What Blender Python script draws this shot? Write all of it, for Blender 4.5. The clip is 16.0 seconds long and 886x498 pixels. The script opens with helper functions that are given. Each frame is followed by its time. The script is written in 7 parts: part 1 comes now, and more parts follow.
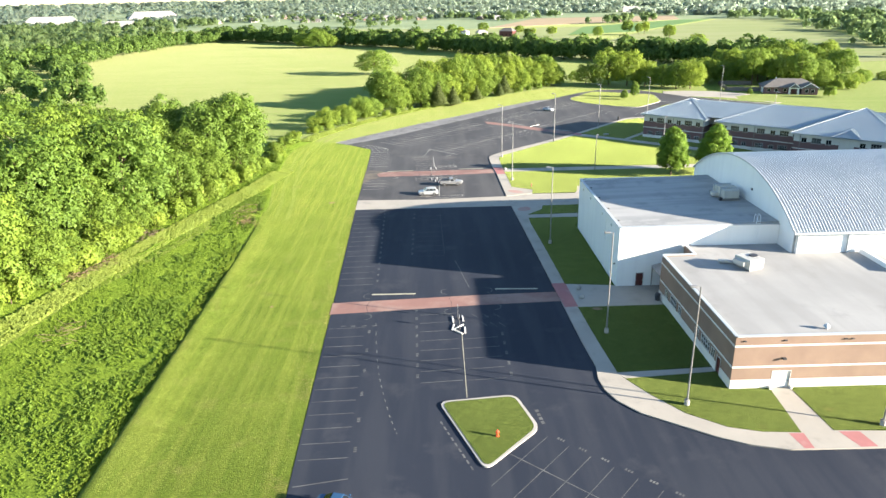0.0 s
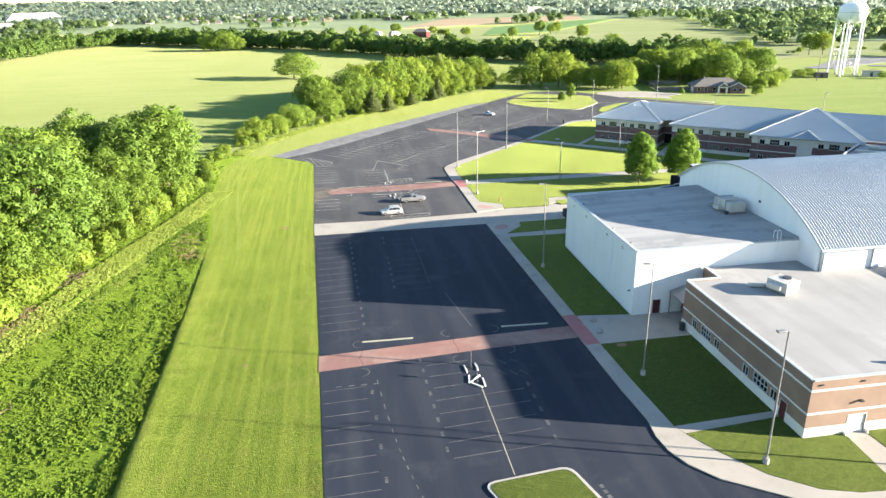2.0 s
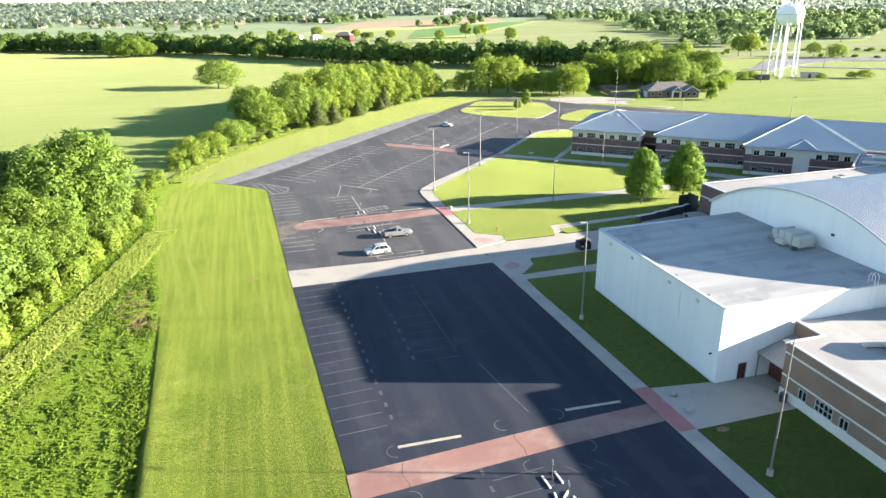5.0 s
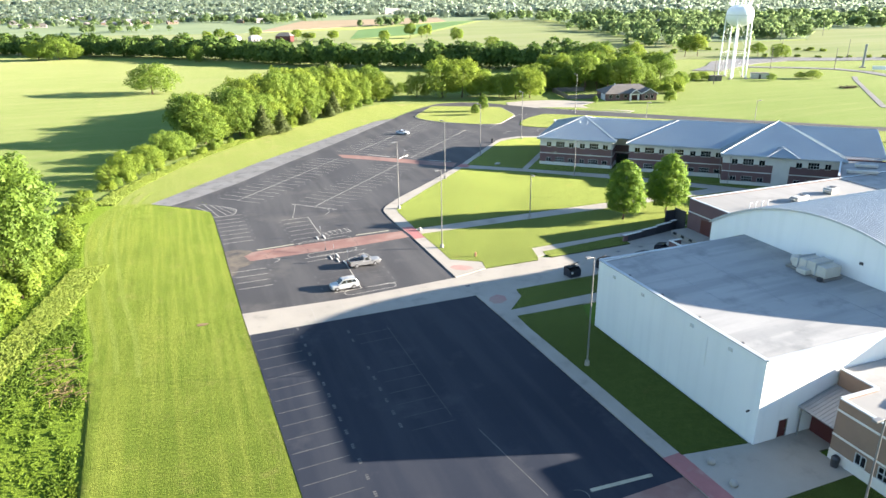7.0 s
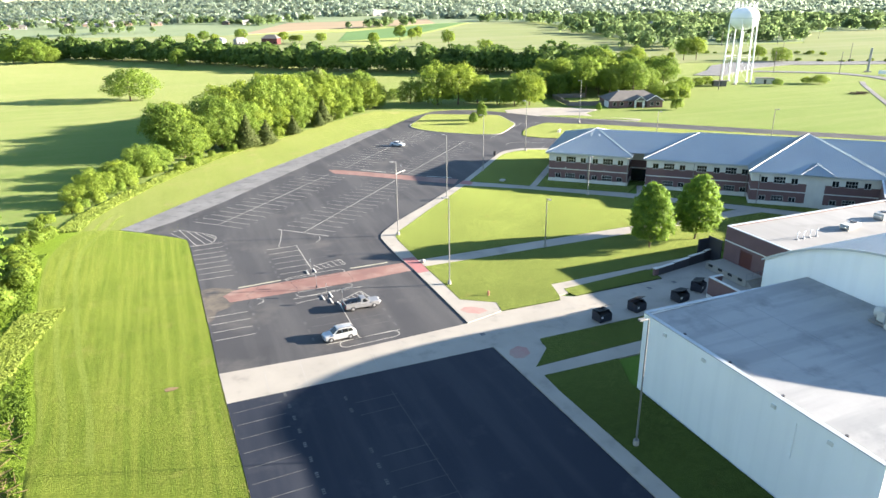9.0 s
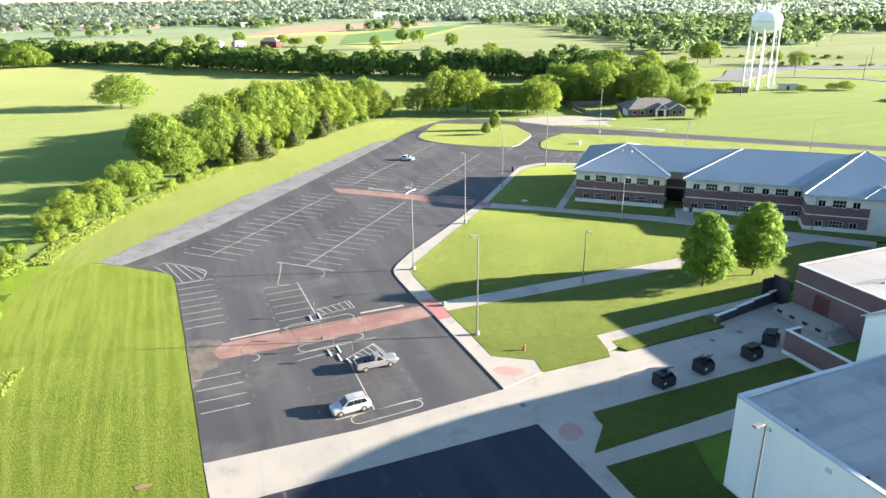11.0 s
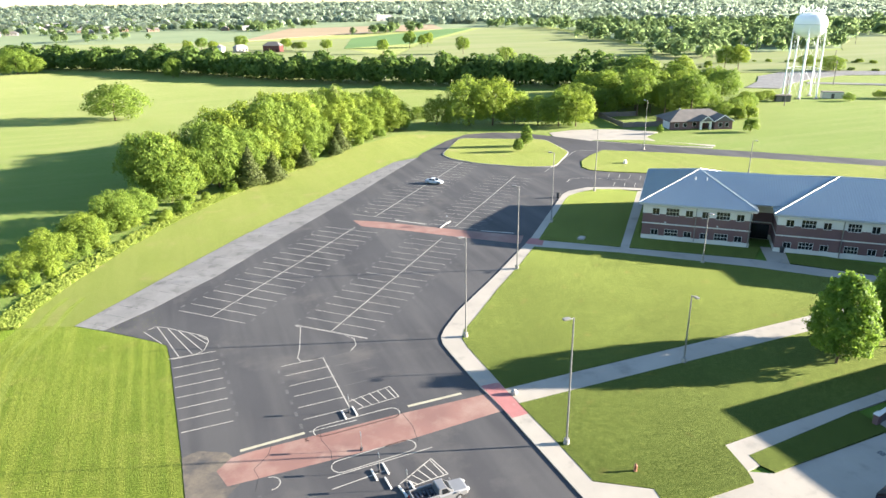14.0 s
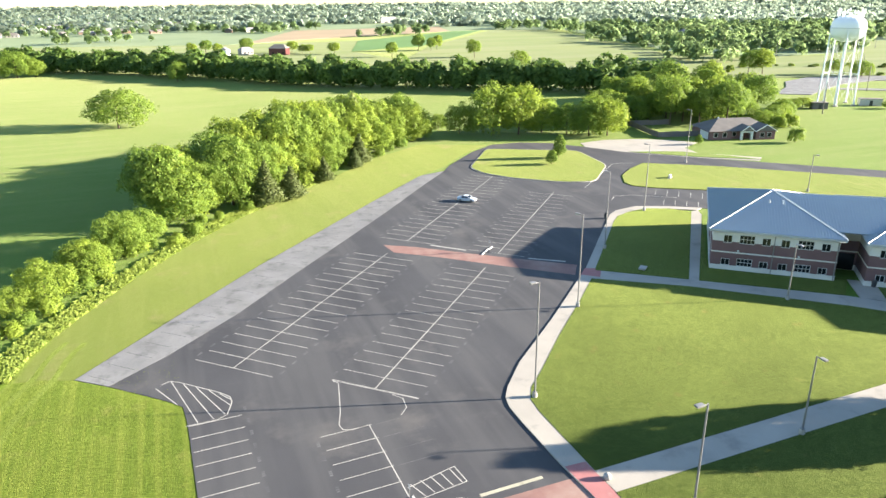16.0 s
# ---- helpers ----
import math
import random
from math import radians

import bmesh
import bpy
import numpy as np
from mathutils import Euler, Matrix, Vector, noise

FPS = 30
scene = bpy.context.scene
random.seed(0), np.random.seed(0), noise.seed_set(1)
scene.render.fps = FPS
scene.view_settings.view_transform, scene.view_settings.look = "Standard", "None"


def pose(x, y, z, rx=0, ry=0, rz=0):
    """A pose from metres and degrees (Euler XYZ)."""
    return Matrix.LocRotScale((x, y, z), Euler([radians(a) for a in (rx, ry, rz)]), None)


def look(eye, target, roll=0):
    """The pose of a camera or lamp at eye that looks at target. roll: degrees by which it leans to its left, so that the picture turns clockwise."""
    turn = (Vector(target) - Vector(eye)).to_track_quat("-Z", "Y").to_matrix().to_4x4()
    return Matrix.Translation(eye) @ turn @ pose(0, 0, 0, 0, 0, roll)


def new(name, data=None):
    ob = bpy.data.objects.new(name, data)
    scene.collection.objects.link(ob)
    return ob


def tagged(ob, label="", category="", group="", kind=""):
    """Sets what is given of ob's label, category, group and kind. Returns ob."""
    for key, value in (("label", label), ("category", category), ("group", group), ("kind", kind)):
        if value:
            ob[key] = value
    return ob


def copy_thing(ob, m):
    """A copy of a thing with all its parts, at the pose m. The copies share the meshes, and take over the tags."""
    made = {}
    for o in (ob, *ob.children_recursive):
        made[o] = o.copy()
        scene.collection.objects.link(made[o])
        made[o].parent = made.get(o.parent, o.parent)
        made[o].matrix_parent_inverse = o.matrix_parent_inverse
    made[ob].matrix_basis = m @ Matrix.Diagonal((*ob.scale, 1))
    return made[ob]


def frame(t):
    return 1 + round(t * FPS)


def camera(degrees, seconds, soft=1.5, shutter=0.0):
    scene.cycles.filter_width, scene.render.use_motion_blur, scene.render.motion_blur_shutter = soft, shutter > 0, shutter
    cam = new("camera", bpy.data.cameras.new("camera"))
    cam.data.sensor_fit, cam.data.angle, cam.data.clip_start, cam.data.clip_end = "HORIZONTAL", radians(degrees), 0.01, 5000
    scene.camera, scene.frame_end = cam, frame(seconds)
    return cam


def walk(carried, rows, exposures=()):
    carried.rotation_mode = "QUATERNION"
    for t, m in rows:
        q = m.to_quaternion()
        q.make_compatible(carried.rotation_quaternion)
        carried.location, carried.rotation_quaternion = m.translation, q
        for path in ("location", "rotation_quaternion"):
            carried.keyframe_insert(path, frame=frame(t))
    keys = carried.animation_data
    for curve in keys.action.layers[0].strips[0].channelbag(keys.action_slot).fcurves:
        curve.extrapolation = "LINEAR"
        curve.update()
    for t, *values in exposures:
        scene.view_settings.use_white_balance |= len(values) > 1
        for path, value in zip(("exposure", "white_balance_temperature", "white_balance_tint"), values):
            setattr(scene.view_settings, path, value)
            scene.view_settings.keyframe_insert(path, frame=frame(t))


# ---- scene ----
cam = camera(65.5, 16.0)
PATH = [
    (0, (-0.083, -0.395, 44.652), (-0.054, 1.479, 43.954), -1.1),
    (0.5, (-2.989, 3.417, 44.625), (-2.905, 5.289, 43.926), -1.1),
    (1, (-5.906, 7.376, 44.601), (-5.766, 9.245, 43.902), -1.1),
    (1.5, (-8.752, 11.365, 44.574), (-8.54, 13.226, 43.874), -1.0),
    (2, (-11.542, 15.386, 44.583), (-11.257, 17.237, 43.882), -1.0),
    (2.5, (-14.151, 19.463, 44.587), (-13.824, 21.307, 43.886), -1.0),
    (3, (-16.534, 23.626, 44.538), (-16.168, 25.463, 43.837), -1.0),
    (3.5, (-18.476, 27.94, 44.464), (-18.071, 29.769, 43.762), -0.9),
    (4, (-19.907, 32.248, 44.426), (-19.467, 34.069, 43.725), -0.8),
    (6.5, (-22.178, 51.821, 44.702), (-21.55, 53.586, 44.0), -0.9),
    (7, (-22.083, 55.724, 44.719), (-21.418, 57.474, 44.016), -0.7),
    (7.5, (-21.568, 59.566, 44.747), (-20.873, 61.305, 44.044), -0.7),
    (8, (-20.874, 63.629, 44.753), (-20.177, 65.368, 44.051), -0.7),
    (8.5, (-20.024, 67.823, 44.748), (-19.327, 69.562, 44.048), -0.6),
    (9, (-19.089, 72.139, 44.771), (-18.392, 73.878, 44.071), -0.6),
    (11.5, (-15.51, 94.042, 44.666), (-14.81, 95.782, 43.972), -0.6),
    (12, (-15.008, 98.422, 44.644), (-14.309, 100.163, 43.95), -0.7),
    (12.5, (-14.672, 102.764, 44.618), (-13.972, 104.505, 43.926), -0.7),
    (13, (-14.418, 107.031, 44.617), (-13.718, 108.773, 43.927), -0.7),
    (13.5, (-14.292, 111.337, 44.61), (-13.594, 113.079, 43.92), -0.7),
    (14, (-14.376, 115.594, 44.555), (-13.677, 117.336, 43.866), -0.7),
    (14.5, (-14.566, 119.856, 44.504), (-13.868, 121.599, 43.817), -0.6),
    (15, (-14.936, 124.076, 44.479), (-14.237, 125.82, 43.794), -0.6),
    (15.5, (-15.317, 128.29, 44.451), (-14.618, 130.035, 43.766), -0.6),
    (16, (-15.711, 132.516, 44.413), (-15.013, 134.261, 43.729), -0.6),
]
walk(cam, [(t, look(eye, target, roll)) for t, eye, target, roll in PATH], exposures=((0.0, 2.72, 6500, 10), (2.5, 2.75, 6500, 10.5), (4.2, 2.84, 6500, 12), (9.0, 2.85, 6500, 12), (16.0, 2.85, 6500, 11)))

# ---- world and sun ----
SUN_TO = Vector((40.0, -13.1, 10.12)).normalized()
world = bpy.data.worlds.new("world")
scene.world = world
world.use_nodes = True
wn = world.node_tree
sky = wn.nodes.new("ShaderNodeTexSky")
sky.sky_type, sky.sun_disc = "NISHITA", False
sky.sun_elevation, sky.sun_rotation = radians(13.52), radians(108.1)
sky.air_density, sky.dust_density, sky.ozone_density = 1.0, 0.15, 2.2
wn.links.new(sky.outputs["Color"], wn.nodes["Background"].inputs["Color"])
wn.nodes["Background"].inputs["Strength"].default_value = 0.061
sun = new("sun", bpy.data.lights.new("sun", "SUN"))
sun.data.energy, sun.data.angle, sun.data.color = 4.75, radians(0.6), (1.0, 0.90, 0.765)
sun.matrix_world = look(SUN_TO * 300, (0, 0, 0))


# ---- materials ----
def mix_colour(nt, fac, a, b):
    n = nt.nodes.new("ShaderNodeMix")
    n.data_type = "RGBA"
    for socket, value in ((n.inputs[0], fac), (n.inputs[6], a), (n.inputs[7], b)):
        if isinstance(value, (tuple, float, int)):
            socket.default_value = (*value, 1) if isinstance(value, tuple) else value
        else:
            nt.links.new(value, socket)
    return n.outputs[2]


def noise_tex(nt, where, scale, detail=4.0, rough=0.55, low=0.35, high=0.65):
    n = nt.nodes.new("ShaderNodeTexNoise")
    n.inputs["Scale"].default_value, n.inputs["Detail"].default_value, n.inputs["Roughness"].default_value = scale, detail, rough
    nt.links.new(where, n.inputs["Vector"])
    r = nt.nodes.new("ShaderNodeMapRange")
    r.inputs[1].default_value, r.inputs[2].default_value = low, high
    nt.links.new(n.outputs[0], r.inputs[0])
    return r.outputs[0]


def math_node(nt, op, a, b):
    n = nt.nodes.new("ShaderNodeMath")
    n.operation = op
    for i, v in enumerate((a, b)):
        if isinstance(v, (int, float)):
            n.inputs[i].default_value = v
        else:
            nt.links.new(v, n.inputs[i])
    return n.outputs[0]


def stretched(nt, where, scale, turn=0.0):
    n = nt.nodes.new("ShaderNodeMapping")
    n.inputs["Scale"].default_value = scale
    n.inputs["Rotation"].default_value = (0, 0, radians(turn))
    nt.links.new(where, n.inputs["Vector"])
    return n.outputs[0]


def surface(name, c1, c2, large=0.08, fine=3.0, rough=0.8, bump=0.0, bump_size=8.0, metal=0.0, grain=0.5, spots=None, spec=0.5, streak=None, lobes=0.0):
    """A worn surface: two colours by a large pattern, a finer grain of light and dark, optional stains and relief."""
    m = bpy.data.materials.new(name)
    m.use_nodes = True
    nt = m.node_tree
    b = nt.nodes["Principled BSDF"]
    where = nt.nodes.new("ShaderNodeNewGeometry").outputs["Position"]
    col = mix_colour(nt, noise_tex(nt, where, large), c1, c2)
    if spots:
        colour, size, low, high = spots
        col = mix_colour(nt, noise_tex(nt, where, size, 6, 0.65, low, high), col, colour)
    if streak:
        colour, scale, turn, amount = streak
        s = noise_tex(nt, stretched(nt, where, scale, turn), 1.0, 3, 0.5, 0.45, 0.62)
        col = mix_colour(nt, math_node(nt, "MULTIPLY", s, amount), col, colour)
    g = noise_tex(nt, where, fine, 5, 0.7, 0.3, 0.7)
    dark = tuple(v * (1 - grain) for v in c1)
    col = mix_colour(nt, math_node(nt, "MULTIPLY", g, grain), col, dark)
    nt.links.new(col, b.inputs["Base Color"])
    b.inputs["Roughness"].default_value, b.inputs["Metallic"].default_value = rough, metal
    b.inputs["Specular IOR Level"].default_value = spec
    if bump:
        bn = nt.nodes.new("ShaderNodeBump")
        bn.inputs["Strength"].default_value, bn.inputs["Distance"].default_value = 1.0, bump
        h = noise_tex(nt, where, bump_size, 3, 0.6, 0.0, 1.0)
        nt.links.new(h, bn.inputs["Height"])
        nt.links.new(bn.outputs[0], b.inputs["Normal"])
    return m


def plain(name, colour, rough=0.5, metal=0.0, spec=0.5):
    return surface(name, colour, tuple(v * 0.88 for v in colour), 0.6, 14.0, rough, 0.0, 8.0, metal, 0.18, None, spec)


def leaf_material(name, light, dark, clear=0.35, vary=0.8):
    """Leaves: light and dark sprays, a hue of its own for each plant, and some light passing through."""
    m = bpy.data.materials.new(name)
    m.use_nodes = True
    nt = m.node_tree
    b = nt.nodes["Principled BSDF"]
    geo = nt.nodes.new("ShaderNodeNewGeometry")
    info = nt.nodes.new("ShaderNodeObjectInfo")
    one = mix_colour(nt, geo.outputs["Random Per Island"], dark, light)
    warm = (min(1, light[0] * 1.22), light[1] * 1.10, light[2] * 0.85)
    cool = (dark[0] * 0.85, dark[1] * 1.05, dark[2] * 1.25)
    half = math_node(nt, "MULTIPLY", info.outputs["Random"], vary)
    two = mix_colour(nt, half, mix_colour(nt, 0.35 * vary, one, cool), warm)
    three = mix_colour(nt, math_node(nt, "MULTIPLY", noise_tex(nt, geo.outputs["Position"], 0.3), 0.5), two, dark)
    nt.links.new(three, b.inputs["Base Color"])
    b.inputs["Roughness"].default_value, b.inputs["Specular IOR Level"].default_value = 0.6, 0.2
    t = nt.nodes.new("ShaderNodeBsdfTranslucent")
    nt.links.new(three, t.inputs["Color"])
    mixer = nt.nodes.new("ShaderNodeMixShader")
    mixer.inputs[0].default_value = clear
    nt.links.new(b.outputs[0], mixer.inputs[1])
    nt.links.new(t.outputs[0], mixer.inputs[2])
    nt.links.new(mixer.outputs[0], nt.nodes["Material Output"].inputs["Surface"])
    return m


def blades(m, weight=0.42, gain=4.4, fine=1.7, uneven=0.5, tint=(1.0, 1.0, 1.7), fuzz=0.5):
    """Turns a surface into short grass: a fuzz of standing blades that catches the low sun."""
    nt = m.node_tree
    b = nt.nodes["Principled BSDF"]
    b.inputs["Sheen Roughness"].default_value = fuzz
    where = nt.nodes.new("ShaderNodeNewGeometry").outputs["Position"]
    patch = noise_tex(nt, where, fine, 6, 0.75, 0.25, 0.75)
    share = math_node(nt, "ADD", math_node(nt, "MULTIPLY", patch, uneven), 1.0 - uneven / 2)
    nt.links.new(math_node(nt, "MULTIPLY", share, weight), b.inputs["Sheen Weight"])
    n = nt.nodes.new("ShaderNodeVectorMath")
    n.operation = "MULTIPLY"
    n.inputs[1].default_value = tuple(gain * v for v in tint)
    nt.links.new(b.inputs["Base Color"].links[0].from_socket, n.inputs[0])
    nt.links.new(n.outputs[0], b.inputs["Sheen Tint"])
    return m


GRASS = dict(rough=0.9, bump=0.07, bump_size=8.0, spec=0.08)
M = {}
M["field"] = blades(surface("field_grass", (0.066, 0.140, 0.014), (0.058, 0.128, 0.012), 0.02, 0.6, grain=0.3, streak=((0.082, 0.152, 0.020), (0.02, 0.25, 1), -35, 0.5), **GRASS), weight=0.152, uneven=0.3, tint=(2.46, 1.05, 5.4))
M["lawn"] = blades(surface("mown_lawn", (0.080, 0.112, 0.015), (0.060, 0.092, 0.011), 0.12, 2.6, grain=0.6, spots=((0.125, 0.122, 0.034), 0.25, 0.56, 0.80), streak=((0.112, 0.138, 0.022), (1.1, 0.03, 1), 2, 0.65), rough=0.9, bump=0.16, bump_size=7.0, spec=0.08), fine=3.2, uneven=1.8, weight=0.53, tint=(1.1, 1.0, 1.2))
M["bank"] = blades(surface("mown_bank", (0.099, 0.124, 0.022), (0.085, 0.111, 0.019), 0.05, 1.8, grain=0.45, spots=((0.14, 0.128, 0.045), 0.16, 0.55, 0.78), streak=((0.108, 0.13, 0.026), (0.5, 0.02, 1), -44, 0.6), **GRASS), uneven=0.7, fine=3.0, weight=0.30, tint=(1.1, 1.0, 1.8))
M["hay"] = leaf_material("pale_tall_grass", (0.29, 0.36, 0.085), (0.23, 0.31, 0.065), 0.5)
# floor colour paled for haze, so gaps between far crowns stay light
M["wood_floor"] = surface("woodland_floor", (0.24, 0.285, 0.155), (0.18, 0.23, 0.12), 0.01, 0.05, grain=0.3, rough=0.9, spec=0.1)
M["yard"] = blades(surface("campus_lawn", (0.0060, 0.0215, 0.0025), (0.005, 0.018, 0.0021), 0.07, 1.2, grain=0.4, spots=((0.010, 0.0205, 0.0037), 0.35, 0.62, 0.8), rough=0.9, bump=0.07, bump_size=8.0, spec=0.05), weight=0.47, gain=28.0, uneven=0.9, fine=2.0, tint=(3.45, 1.13, 2.5), fuzz=0.53)
M["meadow"] = blades(surface("rough_meadow", (0.095, 0.140, 0.016), (0.072, 0.116, 0.012), 0.15, 0.9, grain=0.5, spots=((0.17, 0.155, 0.06), 0.12, 0.68, 0.82), rough=0.9, bump=0.2, bump_size=8.0, spec=0.08), fine=1.6, uneven=1.2, weight=0.48, tint=(1.05, 1.0, 1.0))
M["tan"] = surface("dry_field", (0.35, 0.265, 0.165), (0.30, 0.23, 0.145), 0.01, 0.2, grain=0.2, rough=0.9, spec=0.1)
M["pale"] = blades(surface("pale_field", (0.115, 0.132, 0.042), (0.092, 0.114, 0.034), 0.012, 0.2, grain=0.25, streak=((0.135, 0.14, 0.06), (0.004, 0.05, 1), 30, 0.6), rough=0.9, spec=0.08), weight=0.10)
M["green"] = blades(surface("crop_field", (0.060, 0.105, 0.030), (0.070, 0.12, 0.034), 0.01, 0.2, grain=0.2, rough=0.9, spec=0.08), weight=0.08)
M["asphalt"] = surface("sealed_asphalt", (0.030, 0.035, 0.048), (0.024, 0.029, 0.041), 0.05, 9.0, 0.72, 0.01, 40, grain=0.4, spots=((0.074, 0.076, 0.083), 0.13, 0.56, 0.84), streak=((0.050, 0.054, 0.064), (0.35, 0.03, 1), 1, 0.5), spec=0.08)
M["old_asphalt"] = surface("worn_asphalt", (0.068, 0.067, 0.069), (0.051, 0.0505, 0.053), 0.06, 9.0, 0.8, 0.01, 40, grain=0.4, spots=((0.145, 0.134, 0.12), 0.08, 0.55, 0.80), streak=((0.10, 0.097, 0.094), (0.25, 0.025, 1), -44, 0.6), spec=0.2)
M["concrete"] = surface("pale_concrete", (0.345, 0.316, 0.268), (0.29, 0.267, 0.228), 0.15, 6.0, 0.85, 0.004, 30, grain=0.25, spots=((0.19, 0.178, 0.16), 0.3, 0.56, 0.8), spec=0.3)
M["kerb"] = surface("kerb_concrete", (0.36, 0.34, 0.31), (0.30, 0.28, 0.25), 0.4, 6.0, 0.85, grain=0.25, spec=0.3)
M["red"] = surface("red_pad", (0.36, 0.155, 0.145), (0.30, 0.125, 0.12), 0.5, 8.0, 0.8, grain=0.25, spots=((0.38, 0.24, 0.21), 0.5, 0.55, 0.78), spec=0.2)
M["red_pale"] = surface("faded_red_pad", (0.36, 0.20, 0.175), (0.33, 0.215, 0.185), 0.5, 8.0, 0.8, grain=0.25, spots=((0.34, 0.26, 0.22), 0.5, 0.45, 0.7), spec=0.2)
M["red_worn"] = surface("worn_red_crossing", (0.25, 0.135, 0.11), (0.18, 0.10, 0.085), 0.12, 6.0, 0.8, grain=0.3, spots=((0.30, 0.21, 0.17), 0.2, 0.45, 0.7), spec=0.3)
M["gravel"] = surface("grey_gravel", (0.225, 0.222, 0.215), (0.165, 0.163, 0.158), 0.2, 3.0, 0.9, 0.05, 12, grain=0.45, spots=((0.09, 0.09, 0.086), 0.35, 0.52, 0.72), spec=0.2)
M["paint"] = surface("worn_road_paint", (0.46, 0.44, 0.385), (0.31, 0.297, 0.26), 0.4, 10.0, 0.7, grain=0.4, spots=((0.07, 0.07, 0.07), 0.5, 0.60, 0.80))
M["yellow_paint"] = surface("worn_yellow_paint", (0.40, 0.375, 0.27), (0.31, 0.29, 0.21), 0.5, 10.0, 0.7, grain=0.35, spots=((0.10, 0.09, 0.06), 0.7, 0.6, 0.8))
M["white_wall"] = surface("white_painted_panel", (0.74, 0.745, 0.735), (0.70, 0.705, 0.70), 0.12, 3.0, 0.6, grain=0.05, streak=((0.62, 0.63, 0.63), (0.8, 0.8, 0.04), 0, 0.3))
M["brick"] = surface("brown_brick", (0.170, 0.102, 0.100), (0.142, 0.084, 0.084), 0.3, 7.0, 0.85, 0.006, 20, grain=0.35, spec=0.3)
M["tan_brick"] = surface("tan_brick", (0.245, 0.172, 0.128), (0.205, 0.142, 0.108), 0.3, 7.0, 0.85, 0.006, 20, grain=0.3, spec=0.2)
M["stone"] = surface("cream_stone", (0.62, 0.60, 0.55), (0.54, 0.52, 0.48), 0.3, 4.0, 0.8, grain=0.15, spec=0.3)
M["flat_roof"] = surface("pale_roof_membrane", (0.315, 0.31, 0.295), (0.26, 0.256, 0.244), 0.09, 2.5, 0.8, grain=0.18, spots=((0.165, 0.162, 0.155), 0.12, 0.56, 0.80), streak=((0.22, 0.216, 0.206), (0.4, 0.05, 1), 12, 0.4), spec=0.2)
M["gym_roof"] = surface("grey_roof_membrane", (0.355, 0.35, 0.335), (0.30, 0.30, 0.29), 0.10, 2.5, 0.8, grain=0.22, spots=((0.17, 0.178, 0.178), 0.2, 0.53, 0.74), streak=((0.22, 0.226, 0.224), (0.05, 0.5, 1), 8, 0.6), spec=0.2)
M["metal_roof"] = surface("pale_metal_roof", (0.47, 0.485, 0.485), (0.42, 0.435, 0.44), 0.08, 1.5, 0.45, metal=0.1, grain=0.14)
M["blue_roof"] = surface("blue_grey_metal_roof", (0.285, 0.34, 0.37), (0.25, 0.30, 0.335), 0.08, 1.5, 0.42, metal=0.2, grain=0.14)
M["cap_metal"] = plain("pale_metal_trim", (0.42, 0.45, 0.47), 0.5, 0.2)
M["steel"] = plain("galvanised_steel", (0.24, 0.235, 0.23), 0.5, 0.5)
M["far_wall"] = plain("muted_far_wall", (0.27, 0.255, 0.235), 0.8)
M["far_roof"] = plain("muted_far_roof", (0.22, 0.21, 0.21), 0.8)
M["dark_metal"] = plain("dark_painted_metal", (0.035, 0.035, 0.04), 0.45)
M["unit"] = plain("cream_sheet_metal", (0.48, 0.465, 0.42), 0.5, 0.1)
M["door_red"] = plain("dark_red_door", (0.09, 0.02, 0.018), 0.5)
M["door_white"] = plain("white_door", (0.72, 0.71, 0.68), 0.5)
M["window_white"] = plain("white_window_trim", (0.52, 0.52, 0.50), 0.5)
M["glass"] = plain("dark_window_glass", (0.012, 0.014, 0.016), 0.08, 0.0, 0.4)
M["dumpster"] = surface("dark_blue_dumpster", (0.014, 0.018, 0.032), (0.012, 0.015, 0.024), 0.8, 5.0, 0.5, grain=0.4, spots=((0.10, 0.07, 0.05), 1.2, 0.64, 0.8))
M["rubber"] = plain("black_rubber", (0.018, 0.018, 0.018), 0.8)
M["bark"] = surface("grey_brown_bark", (0.14, 0.10, 0.07), (0.09, 0.065, 0.045), 1.5, 8.0, 0.9, 0.03, 10, grain=0.5, spec=0.2)
M["tower"] = surface("white_tower_paint", (0.76, 0.77, 0.77), (0.70, 0.72, 0.73), 0.1, 1.0, 0.5, grain=0.1)
M["shingle"] = surface("grey_brown_shingle", (0.17, 0.155, 0.14), (0.13, 0.12, 0.11), 0.4, 4.0, 0.9, grain=0.4, spec=0.2)
M["orange"] = plain("orange_red_paint", (0.65, 0.09, 0.03), 0.4)
M["silver"] = plain("pale_silver_car_paint", (0.44, 0.45, 0.45), 0.28, 0.4)
M["grey_car"] = plain("grey_car_paint", (0.25, 0.25, 0.25), 0.32, 0.4)
M["white_car"] = plain("white_car_paint", (0.5, 0.53, 0.56), 0.25)
M["blue_car"] = plain("dark_blue_car_paint", (0.03, 0.08, 0.16), 0.2, 0.2)
M["lamp_lens"] = plain("lamp_lens", (0.6, 0.6, 0.57), 0.2)
M["red_light"] = plain("red_lens", (0.5, 0.02, 0.02), 0.2)
M["dirt"] = surface("bare_dirt", (0.24, 0.17, 0.10), (0.16, 0.11, 0.07), 0.8, 4.0, 0.95, 0.05, 6, grain=0.5, spec=0.1)
M["leaf"] = leaf_material("broad_leaves", (0.165, 0.245, 0.035), (0.095, 0.160, 0.026), 0.42, 0.6)
M["leaf_bright"] = leaf_material("bright_leaves", (0.255, 0.34, 0.052), (0.12, 0.19, 0.030), 0.52, 0.65)
